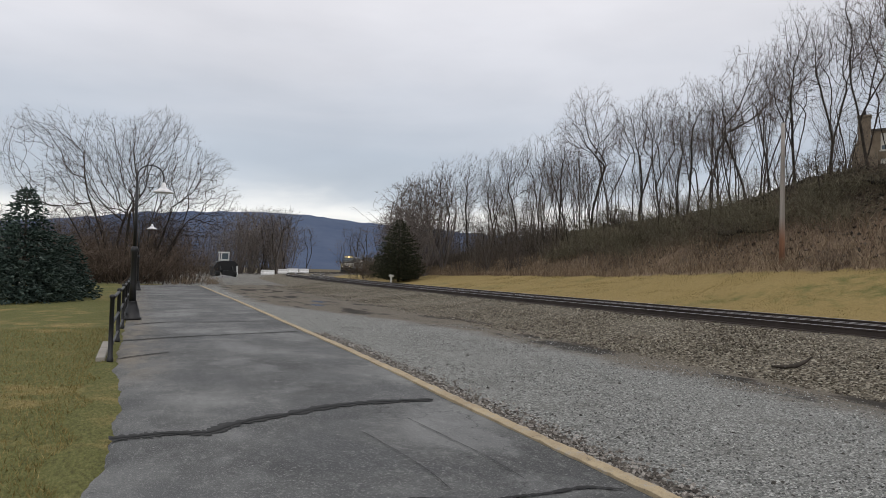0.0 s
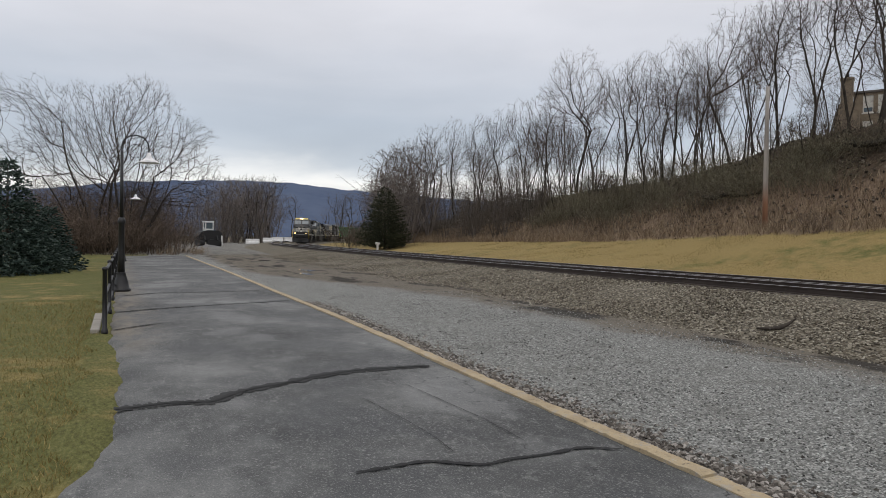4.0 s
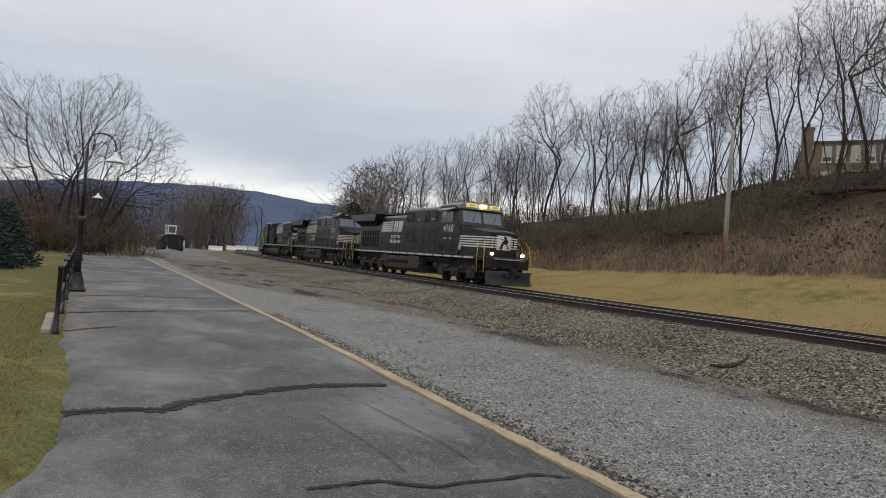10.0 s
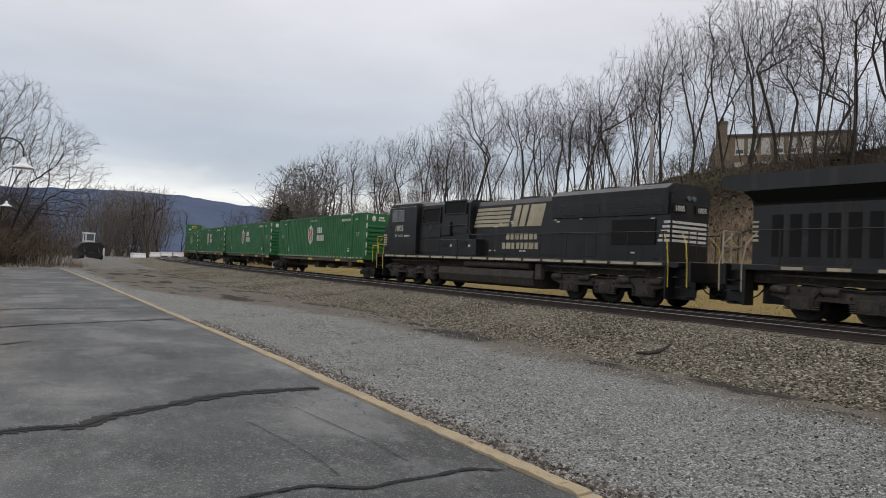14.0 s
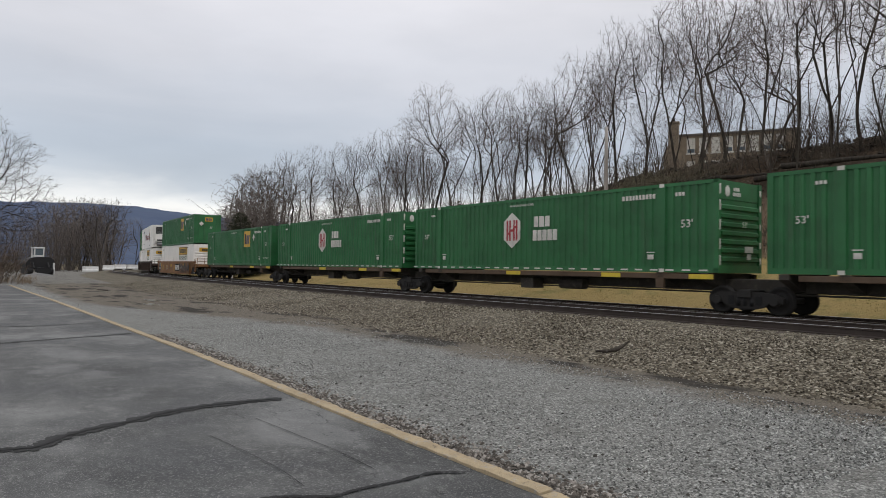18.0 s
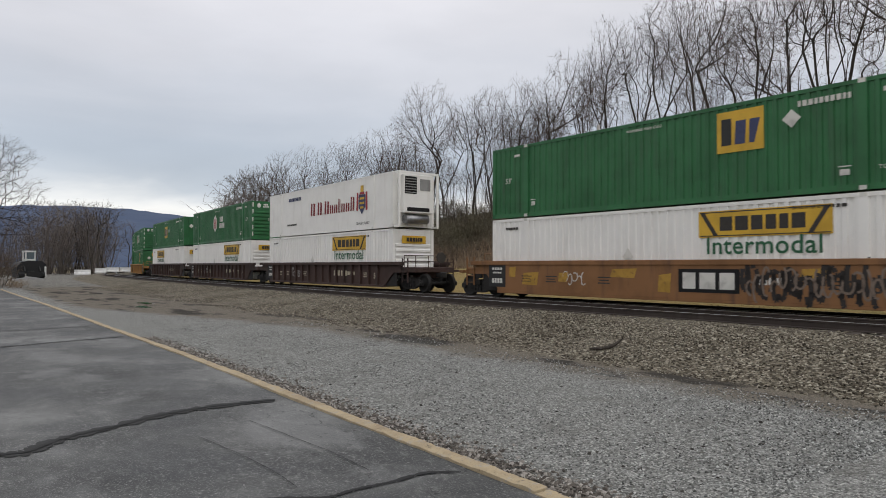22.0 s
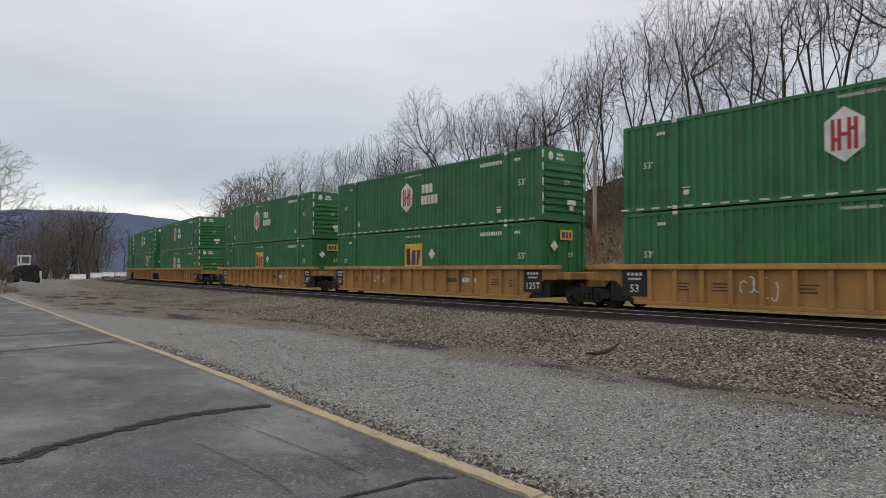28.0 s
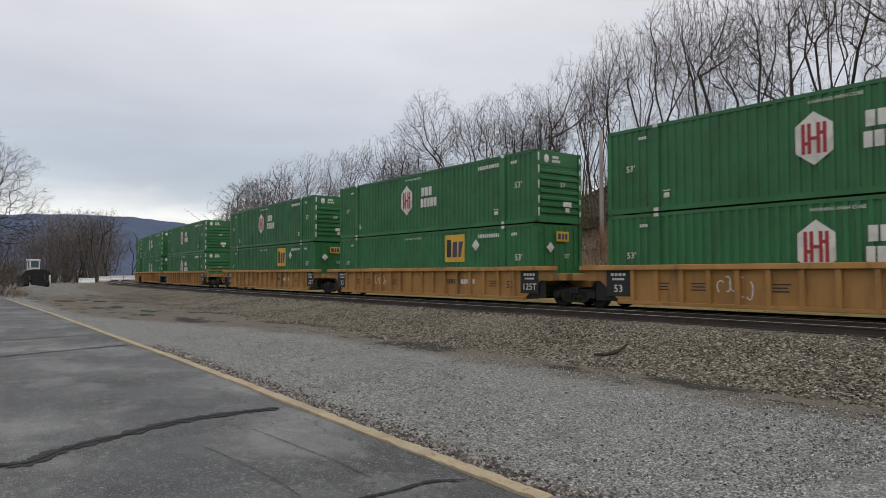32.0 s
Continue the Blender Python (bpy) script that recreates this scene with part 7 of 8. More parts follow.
# ---- platform details ----
def kerb_mat():
    """Faded tan paint worn through to grey concrete, with grit in the pits."""
    m, n, l, b = shader("kerb_paint", 0.92)
    g = n.new("ShaderNodeNewGeometry").outputs["Position"]
    big, mid, fine = noise_node(n, l, 1.6, 5, 0.7, g), noise_node(n, l, 11, 6, 0.75, g), noise_node(n, l, 60, 4, 0.75, g)
    c = mix_node(n, l, (0.43, 0.345, 0.215), (0.33, 0.262, 0.165), span(n, l, big, 0.35, 0.65))
    c = mix_node(n, l, c, (0.33, 0.315, 0.28), math_node(n, l, "MULTIPLY", span(n, l, mid, 0.53, 0.62), 0.7))
    c = mix_node(n, l, c, (0.11, 0.092, 0.070), math_node(n, l, "MULTIPLY", span(n, l, mid, 0.42, 0.33), 0.75))
    c = mix_node(n, l, c, (0.07, 0.06, 0.05), math_node(n, l, "MULTIPLY", span(n, l, fine, 0.42, 0.30), 0.8))
    c = mix_node(n, l, c, (0.62, 0.55, 0.40), math_node(n, l, "MULTIPLY", span(n, l, fine, 0.57, 0.70), 0.5))
    l.new(c, b.inputs["Base Color"])
    bump_node(n, l, b, mix_node(n, l, mid, fine, 0.5), 0.8, 0.012)
    return m


KERB = kerb_mat()
TAR = plain("crack_tar", (0.008, 0.008, 0.008), 0.8)
IRON = plain("painted_iron", (0.010, 0.010, 0.011), 0.42)


def build_kerb():
    k = thing("kerb", "tan painted kerb along the asphalt platform edge", "kerb", kind="structure")
    rnd = random.Random(2)
    y = -6.0
    while y < 57:
        n = 2.4
        bm = bmesh.new()
        a, b = y + 0.006, min(y + n, 57) - 0.006
        xa, xb = kerb_x(a), kerb_x(b)
        zz = rnd.uniform(0.012, 0.03)
        vs = box(bm, 0, 0.15, a, b, -0.1, zz)
        for v in bm.verts:
            v.co.x += xa + (xb - xa) * (v.co.y - a) / (b - a)
        bmesh.ops.subdivide_edges(bm, edges=[e for e in bm.edges if abs(e.verts[0].co.y - e.verts[1].co.y) > 1], cuts=30)
        for v in bm.verts:
            v.co.x += 0.014 * noise.noise((v.co.y * 2.3, v.co.x * 9, 1)) + 0.014 * noise.noise((v.co.y * 9, v.co.x * 9, 2))
            v.co.z += 0.010 * noise.noise((v.co.y * 3.1, v.co.x * 9, 5)) + 0.012 * noise.noise((v.co.y * 11, v.co.x * 20, 6)) if v.co.z > 0 else 0
        part("kerb_block", bm, KERB, k)
        y += n


def ribbon(name, pts, width, label, mat=None, z=0.006, rough=0.4, seed=1):
    """A flat crack or seam that follows the points, with uneven edges."""
    p = spline([(a, b) for a, b in pts], 14)
    rnd = random.Random(seed)
    v, f = [], []
    for i, (x, y) in enumerate(p):
        d = p[min(i + 1, len(p) - 1)] - p[max(i - 1, 0)]
        d = d / (np.linalg.norm(d) or 1)
        w = width * (0.55 + rough * rnd.random()) * (0.4 if i in (0, len(p) - 1) else 1)
        o = 0.25 * width * noise.noise((x * 4, y * 4, seed))
        zz = z + 0.012 * noise.noise((x * 0.7, y * 0.45, 7)) + 0.004 * noise.noise((x * 3, y * 3, 1))
        v += [(x - d[1] * (w / 2 + o), y + d[0] * (w / 2 + o), zz), (x + d[1] * (w / 2 - o), y - d[0] * (w / 2 - o), zz)]
        if i:
            f.append((2 * i - 2, 2 * i - 1, 2 * i + 1, 2 * i))
    return tagged(new(name, mesh_of(name, v, f, mat or TAR)), label, "crack", kind="structure")


def build_cracks():
    SEAL = plain("crack_seal", (0.026, 0.027, 0.026), 0.85)
    c1 = [(-0.02, 7.2), (0.26, 7.26), (0.51, 7.3), (0.88, 7.25), (1.19, 7.57), (1.71, 7.82), (2.46, 8.15), (3.21, 8.22), (3.72, 8.19)]
    ribbon("trim_seal", c1, 0.17, "broad tar-sealed crack across the asphalt", SEAL, 0.010, 1.1)
    ribbon("trim_crack", c1, 0.055, "open crack across the asphalt", TAR, 0.016, 0.9, 3)
    ribbon("trim_seal", [(-0.13, 16.05), (0.89, 16.59), (2.17, 17.05), (4.06, 17.66)], 0.13, "tar-sealed crack across the asphalt", SEAL, 0.012)
    ribbon("trim_seal", [(0.12, 20.2), (1.06, 20.88), (2.61, 20.94), (3.98, 21.25)], 0.12, "tar-sealed crack across the asphalt", SEAL, 0.012)
    ribbon("trim_crack", [(1.54, 4.67), (1.85, 4.68), (2.12, 4.67), (2.44, 4.46), (2.71, 4.49), (2.96, 4.48), (3.41, 4.49), (3.66, 4.35)], 0.04, "dark open crack in the asphalt", TAR, 0.012, 1.2, 4)
    ribbon("trim_crack", [(2.31, 6.78), (2.38, 5.97), (2.41, 5.26), (2.39, 4.79)], 0.006, "hairline crack in the asphalt", TAR, 0.012, 1.2, 5)
    ribbon("trim_crack", [(2.99, 7.26), (3.04, 6.3), (3.08, 5.63), (3.07, 4.84)], 0.007, "hairline crack in the asphalt", TAR, 0.012, 1.2, 6)
    ribbon("trim_crack", [(-0.11, 13.08), (0.29, 13.46), (0.78, 13.86)], 0.06, "short tarred crack in the asphalt", TAR, 0.012, 1.0, 7)


build_kerb()
build_cracks()


def railing():
    r = thing("railing", "black iron pipe railing along the platform", "railing", at=pose(0, 0, 0))
    ys = [12.95, 16.2, 19.4] + [22.6 + 3.2 * k for k in range(10)]
    def fx(y):
        return float(np.interp(y, [12.9, 20, 52], [-0.2, -0.12, 0.12]))
    for y in ys:
        bm = bmesh.new()
        lathe(bm, [(0.055, -0.1), (0.055, 0.04), (0.04, 0.06), (0.036, 1.05), (0.048, 1.06), (0.048, 1.10), (0.02, 1.12)], 10, (fx(y), y))
        part("post", bm, IRON, r)
    for z, rad in ((1.04, 0.03), (0.60, 0.026), (0.2, 0.022)):
        for a, b in zip(ys[:-1], ys[1:]):
            bm = bmesh.new()
            tube(bm, (fx(a), a, z), (fx(b), b, z), rad, seg=8)
            part("rail", bm, IRON, r)
    bm = bmesh.new()
    box(bm, -0.42, -0.28, 13.0, 15.6, -0.1, 0.05, 0.01)
    tagged(solid("trim_footing", bm, paint("pale_concrete", (0.33, 0.31, 0.27), 0.9), "pale concrete strip beside the railing", "footing"), kind="structure")


def lamp_post(x, y):
    t = thing("lamp_post", "black gooseneck platform lamp with a white flared shade", "street lamp", "platform lamps", at=pose(x, y, 0))
    bm = bmesh.new()
    lathe(bm, [(0.26, 0.0), (0.26, 0.06), (0.22, 0.10), (0.19, 0.28), (0.15, 0.40), (0.12, 0.52), (0.13, 0.55)], 16)
    part("base", bm, IRON, t)
    bm = bmesh.new()
    lathe(bm, [(0.10, 0.5), (0.085, 1.0), (0.08, 1.95), (0.10, 1.98), (0.11, 2.06), (0.09, 2.12), (0.06, 2.16)], 14)
    part("lower_post", bm, IRON, t)
    bm = bmesh.new()
    lathe(bm, [(0.055, 2.14), (0.048, 3.0), (0.040, 4.1)], 12)
    part("upper_post", bm, IRON, t)
    bm = bmesh.new()
    pts = [(0.0, 0, 4.05)] + [(0.36 - 0.36 * math.cos(a), 0, 4.25 + 0.34 * math.sin(a)) for a in np.linspace(0, math.pi, 12)] + [(0.72, 0, 4.1)]
    pipe(bm, pts, 0.022, 8)
    part("gooseneck", bm, IRON, t)
    bm = bmesh.new()
    pipe(bm, [(0.36 + 0.2 * math.cos(a), 0, 4.12 + 0.2 * math.sin(a)) for a in np.linspace(0.3, 5.2, 14)], 0.012, 6)
    part("scroll", bm, IRON, t)
    bm = bmesh.new()
    lathe(bm, [(0.035, 4.10), (0.06, 4.06), (0.075, 3.98), (0.10, 3.94), (0.20, 3.87), (0.30, 3.81), (0.305, 3.795), (0.29, 3.795), (0.17, 3.855), (0.05, 3.92)], 20, (0.72, 0))
    part("shade", bm, plain("enamel_white", (0.82, 0.82, 0.83), 0.3), t, "white flared enamel shade")
    return t


railing()
lamp_post(0.08, 22.0)
lamp_post(0.2, 45.5)


# ---- evergreens ----
def needle_mat(name, a, b, c):
    m, n, l, s = shader(name, 0.85, 0, 0.25)
    g = n.new("ShaderNodeNewGeometry")
    l.new(ramp_node(n, l, g.outputs["Random Per Island"], [(0.0, a), (0.6, b), (1.0, c)]), s.inputs["Base Color"])
    return m


SPRUCE = needle_mat("spruce_needles", (0.016, 0.029, 0.024), (0.042, 0.066, 0.054), (0.105, 0.135, 0.118))
CEDAR = needle_mat("cedar_needles", (0.012, 0.016, 0.008), (0.028, 0.034, 0.017), (0.060, 0.058, 0.030))


def conifer(name, x, y, tall, wide, mat, label, seed, whorls=24, droop=0.12, power=0.9, dens=1.0):
    rnd = random.Random(seed)
    t = thing(name, label, "tree", at=pose(x, y, gz(x, y) - 0.05))
    bm = bmesh.new()
    tube(bm, (0, 0, -0.2), (0, 0, tall * 0.95), tall * 0.022, 0.02, 8)
    part("trunk", bm, BARK, t)
    v, f = [], []

    def tuft(p, d, ln, r):
        d = d.normalized()
        a = d.orthogonal().normalized()
        b = d.cross(a)
        i = len(v)
        m = p + d * ln * 0.4
        v.extend([tuple(p), tuple(m + a * r), tuple(m - a * r * 0.5 + b * r * 0.87), tuple(m - a * r * 0.5 - b * r * 0.87), tuple(p + d * ln)])
        f.extend([(i, i + 1, i + 2), (i, i + 2, i + 3), (i, i + 3, i + 1), (i + 4, i + 2, i + 1), (i + 4, i + 3, i + 2), (i + 4, i + 1, i + 3)])

    for k in range(whorls):
        u = (k + rnd.random() * 0.7) / whorls
        z = 0.12 + u * tall * 0.97
        reach = wide * (1 - u) ** power * (0.9 if u > 0.08 else 0.82) + 0.10
        n = max(5, int((16 * (1 - u) + 5) * dens))
        for j in range(n):
            a = 6.283 * (j + rnd.random() * 0.8) / n + k
            rr = reach * rnd.uniform(0.72, 1.1)
            steps = max(3, int(rr / 0.22))
            for q in range(steps):
                w = (q + 0.5) / steps
                if w < 0.25:
                    continue
                rad = rr * w
                p = Vector((rad * math.cos(a), rad * math.sin(a), z + 0.20 * rad * (1 - w) - droop * rad * w + rnd.gauss(0, 0.05)))
                for _ in range(4):
                    d = Vector((math.cos(a) + rnd.gauss(0, 0.7), math.sin(a) + rnd.gauss(0, 0.7), rnd.gauss(0.05, 0.35)))
                    tuft(p + Vector((rnd.gauss(0, 0.07), rnd.gauss(0, 0.07), rnd.gauss(0, 0.05))), d, rnd.uniform(0.14, 0.27), rnd.uniform(0.03, 0.055))
    part("crown", mesh_of("crown", v, f, mat), None, t)
    return t


conifer("spruce", -4.2, 33.5, 4.9, 3.0, SPRUCE, "dense blue-green spruce on the lawn", 1, 26, 0.16, 0.85, 1.35)
conifer("spruce", -2.9, 36.0, 2.9, 1.8, SPRUCE, "smaller dark spruce beside the larger one", 2, 18, 0.16, 0.8, 1.3)
conifer("spruce", -7.6, 38.5, 6.6, 2.6, CEDAR, "taller dark evergreen behind the spruces", 3, 26, 0.12, 0.7, 1.3)
conifer("cedar", 28.9, 76.5, 7.6, 3.7, CEDAR, "dark green cedar standing beside the track", 4, 30, -0.2, 0.55, 1.4)


# ---- bare trees left of and beyond the platform ----
def far_trees():
    broad = tree(31, [(-6.6, 0, 10.8, 3.8, 4.0, 4.9), (-2.0, -1, 9.6, 4.0, 4.2, 5.4), (2.4, 0, 10.3, 4.3, 4.4, 5.8), (6.2, 0.5, 8.4, 3.4, 4.0, 4.6), (3.2, 0, 5.0, 5.0, 4.0, 3.0), (-3.0, 0, 5.0, 4.5, 3.5, 2.6)],
                 [(-1.8, 0, -0.4, -0.42, 0.0, 6.5, 0.03), (-1.0, 0.6, -0.4, -0.12, 0.12, 6.0, 0.04), (-0.2, -0.5, -0.4, -0.02, -0.2, 6.0, 0.04), (0.5, 0.4, -0.4, 0.14, 0.1, 6.5, 0.04), (1.2, -0.3, -0.4, 0.30, -0.08, 6.0, 0.04),
                  (1.8, 0.3, -0.4, 0.52, 0.12, 4.5, 0.04), (-1.4, -0.8, -0.4, -0.3, -0.3, 4.0, 0.05), (0.2, 0.9, -0.4, 0.05, 0.3, 5.0, 0.05), (0.9, -0.9, -0.4, 0.18, -0.25, 5.0, 0.05), (-0.6, -0.2, -0.4, -0.2, 0.05, 5.5, 0.05), (1.5, 0, -0.4, 0.4, 0, 5.5, 0.05)],
                 24000, 0.36, 0.26, 1.5, 0.0088, 1.2, "broad many-stemmed bare tree at the platform's end", 0.03, ex=2.5, outward=0.15)
    plant(broad, -0.6, 67, 16.2, 0.0, 1.0, "bare trees by the platform")
    haze_label = "brown leafless saplings crowding the platform's end"
    rnd = random.Random(8)
    brown = bark_mat("thicket_bark", (0.060, 0.046, 0.036), (0.15, 0.120, 0.096))
    haze = [thicket(46 + k, 6.0, 2.2, 10, 1000, haze_label, "sapling_thicket", brown, brown) for k in range(2)]
    for k in range(58):
        x, y = rnd.uniform(-14, 5.2), rnd.uniform(66, 92)
        plant(haze[k % 2], x, y, gz(x, y) + rnd.uniform(4.5, 8.5) * (1 if x < 3 else 0.65), rnd.uniform(0, 6.28), 1.1, "saplings by the platform")
    # far trees: the paleness of distant air is put into their twig colours
    slim = tall_tree(34, 12, 0.2, 0.3, 1, 700, 0.5, 0.016, label="slim bare tree beyond the tracks", fine=GREYTWIG)
    pale = bark_mat("hazed_twig", (0.105, 0.088, 0.078), (0.185, 0.160, 0.144))
    bushy = thicket(35, 12, 3.6, 9, 1500, "bushy bare tree beyond the tracks", "bare_tree", pale, pale, 0.5, 0.018, 0.3)
    spots = [(3.0, 140, 3.6), (4.2, 150, 4.0), (5.2, 135, 3.4), (6.0, 150, 4.2), (7.0, 145, 3.8), (7.8, 155, 4.2), (1.8, 150, 3.8),
             (20.8, 108, 7.6), (21.8, 112, 8.2), (20.4, 104, 5.0), (20.8, 112, 5.2), (20.7, 98, 4.6), (21.2, 114, 6.2), (21.8, 92, 5.6), (21.2, 90, 6.2), (22.0, 100, 7.8), (22.8, 92, 7.4), (23.6, 104, 8.6), (21.4, 100, 5.6), (22.2, 84, 4.8), (24.4, 96, 8.2)]
    for k in range(46):
        near = k < 22
        az = rnd.uniform(7.2, 11.6) if near else rnd.uniform(-14, 18)
        spots.append((az, rnd.uniform(150, 190) if near else rnd.uniform(165, 240), rnd.uniform(3.6, 5.2) if near else rnd.uniform(2.3, 3.9)))
    for k, (az, d, el) in enumerate(spots):
        a = radians(az)
        if 11.7 < az < 17.8:
            d = 285.0
        x, y = d * math.sin(a), d * math.cos(a)
        plant(bushy if k < 36 else slim, x, y, max(1.74 + d * math.tan(radians(el)), gz(x, y) + 3), rnd.uniform(0, 6.28), 1.1, "distant bare trees", "bare winter tree beyond the curve of the tracks", 0.2)


far_trees()


# ---- shrubs and brush ----
STRAW = needle_mat("dry_straw", (0.095, 0.064, 0.041), (0.21, 0.152, 0.098), (0.42, 0.335, 0.235))
BRUSH = needle_mat("brush_twigs", (0.034, 0.030, 0.022), (0.085, 0.073, 0.054), (0.165, 0.142, 0.108))
REDBRUSH = needle_mat("red_brush_twigs", (0.046, 0.033, 0.024), (0.105, 0.077, 0.057), (0.18, 0.138, 0.105))


OLIVE = needle_mat("olive_brush_twigs", (0.060, 0.053, 0.034), (0.135, 0.120, 0.078), (0.230, 0.205, 0.140))


def shrub_mesh(seed, mat, tall=2.0, wide=1.2, n=46, r0=0.018):
    """A fan of bent stems that fork twice."""
    rnd = random.Random(seed)
    t = Tubes()

    def stem(p, d, ln, r, level):
        q, way = p, d
        last = t.ring(q, way, r, 3)
        if level == 2:
            i = len(t.v)
            t.v.append(tuple(q + (way + Vector((rnd.gauss(0, 0.2), rnd.gauss(0, 0.2), 0))) * ln))
            t.f += [(last, last + 1, i), (last + 1, last + 2, i), (last + 2, last, i)]
            return
        for k in range(2):
            way = (way + Vector((rnd.gauss(0, 0.25), rnd.gauss(0, 0.25), rnd.gauss(0.03, 0.12)))).normalized()
            q = q + way * ln / 2
            cur = t.ring(q, way, max(r * (1 - 0.4 * (k + 1)), 0.004), 3)
            t.join(last, cur, 3)
            last = cur
            if level < 2:
                for _ in range(2):
                    stem(q, (way + Vector((rnd.gauss(0, 0.6), rnd.gauss(0, 0.6), rnd.gauss(0.1, 0.3)))).normalized(), ln * rnd.uniform(0.35, 0.6), max(r * 0.55, 0.009), level + 1)

    for k in range(n):
        a, s = rnd.uniform(0, 6.283), rnd.random() ** 0.6 * wide * 0.5
        base = Vector((s * math.cos(a), s * math.sin(a), -0.1))
        stem(base, Vector((0.5 * math.cos(a) * s + rnd.gauss(0, 0.18), 0.5 * math.sin(a) * s + rnd.gauss(0, 0.18), 1)).normalized(), tall * rnd.uniform(0.35, 0.7), r0, 0)
    return t.mesh("stems", mat)


def put_shrubs():
    kinds = {"red": [shrub_mesh(50 + k, REDBRUSH, 2.4, 2.2, 13) for k in range(2)], "brown": [shrub_mesh(60 + k, BRUSH, 2.2, 2.4, 15) for k in range(3)], "olive": [shrub_mesh(80 + k, OLIVE, 2.0, 2.8, 40, 0.010) for k in range(2)], "pale": [shrub_mesh(70 + k, STRAW, 1.5, 1.6, 16, 0.010) for k in range(2)]}
    rnd = random.Random(12)

    def shrub(kind, x, y, sc, label, group):
        o = new("shrub", rnd.choice(kinds[kind]))
        o.matrix_basis = Matrix.LocRotScale((x, y, gz(x, y) - 0.05), Euler((0, 0, rnd.uniform(0, 6.28))), None)
        o.scale = (sc, sc, sc * rnd.uniform(0.8, 1.2))
        tagged(o, label, "shrub", group)

    # thicket at the platform's end
    for k in range(52):
        shrub("red", rnd.uniform(-7, 5.0), rnd.uniform(59, 76), rnd.uniform(1.1, 2.5), "reddish-brown leafless thicket shrub at the platform's end", "thicket by the platform")
    for k in range(9):
        shrub("pale", rnd.uniform(2.5, 7.0), rnd.uniform(58, 63), rnd.uniform(0.45, 0.8), "dry straw-coloured weeds at the platform's end", "thicket by the platform")
    for k in range(44):
        az, d = radians(rnd.uniform(-14, 17)), rnd.uniform(122, 200)
        x, y = d * math.sin(az), d * math.cos(az)
        if lat_of(x, y) < -8:
            shrub("brown", x, y, rnd.uniform(1.4, 3.4), "brown leafless brush beyond the tracks", "brush beyond the tracks")
    # right of the curve, by the cedar
    for k in range(40):
        y = rnd.uniform(72, 140)
        x = float(track_x(y)) + rnd.uniform(5.5, 14)
        if math.degrees(math.atan2(x, y)) < 17.6:
            continue
        shrub("brown" if k % 3 else "red", x, y, rnd.uniform(0.9, 2.6) if y > 84 else rnd.uniform(0.4, 0.9), "brown leafless brush beside the track", "brush beside the track")
    # along the crest of the bank
    for k in range(34):
        y = rnd.uniform(10, 100)
        x = float(track_x(y)) + rnd.uniform(23, 28)
        shrub("brown", x, y, rnd.uniform(0.8, 1.6), "dark tangled brush along the crest of the bank", "brush on the bank")
    # the bank
    for k in range(88):
        y = rnd.uniform(4, 34) if k < 20 else rnd.uniform(34, 95)
        u = rnd.uniform(19.5, 25) if k < 20 else rnd.uniform(16.5, 25)
        x = float(track_x(y)) + u
        shrub("brown", x, y, rnd.uniform(0.55, 1.0) if k < 20 else rnd.uniform(0.7, 1.35), "brown leafless brush on the bank", "brush on the bank")
    for k in range(52):
        y = rnd.uniform(24, 58)
        x = float(track_x(y)) + rnd.uniform(16.5, 21) + max(0, 40 - y) * 0.08
        shrub("olive", x, y, rnd.uniform(0.8, 1.35), "dense olive-grey leafless brush on the bank", "brush on the bank")
    for k in range(30):
        y = rnd.uniform(6, 85)
        x = float(track_x(y)) + rnd.uniform(12.8, 16)
        shrub("pale" if k % 2 else "red", x, y, rnd.uniform(0.5, 0.95), "dry weeds at the foot of the bank", "weeds on the bank")


put_shrubs()


def blades(name, n, place, size, mat, label, category, seed, lean=0.35, width=0.012):
    """A sward of single blades: thin leaning triangles."""
    rng = np.random.default_rng(seed)
    x, y = place(rng, n)
    z = height(x, y)
    h = size * rng.uniform(0.5, 1.3, n)
    a = rng.uniform(0, 6.283, n)
    b = rng.uniform(0, 6.283, n)
    w = width * rng.uniform(0.6, 1.4, n)
    k = h * lean * rng.uniform(0.2, 1.6, n)
    p = np.stack([np.stack([x - w * np.cos(a), y - w * np.sin(a), z - 0.02], -1), np.stack([x + w * np.cos(a), y + w * np.sin(a), z - 0.02], -1), np.stack([x + k * np.cos(b), y + k * np.sin(b), z + h], -1)], 1)
    f = np.arange(3 * n).reshape(n, 3)
    return tagged(new(name, mesh_of(name, p.reshape(-1, 3).tolist(), f.tolist(), mat)), label, category, kind="stuff")


def bank_place(rng, n):
    y = rng.uniform(-5, 105, n)
    u = 12.7 + 5.2 * rng.random(n) ** 1.3 + np.where(y < 40, 1.2, 0.0) * rng.random(n)
    return track_x(y) + u, y


def lawn_place(rng, n):
    y = 3.5 + 16 * rng.random(n) ** 1.3
    return -0.25 - 6.5 * rng.random(n) ** 1.4 - 0.25 * np.abs(np.sin(y * 1.7)), y


def mown_place(rng, n):
    y = rng.uniform(2, 60, n)
    return track_x(y) + rng.uniform(3.6, 13.2, n), y


def upper_place(rng, n):
    y = rng.uniform(0, 100, n)
    return track_x(y) + rng.uniform(14.5, 27, n), y


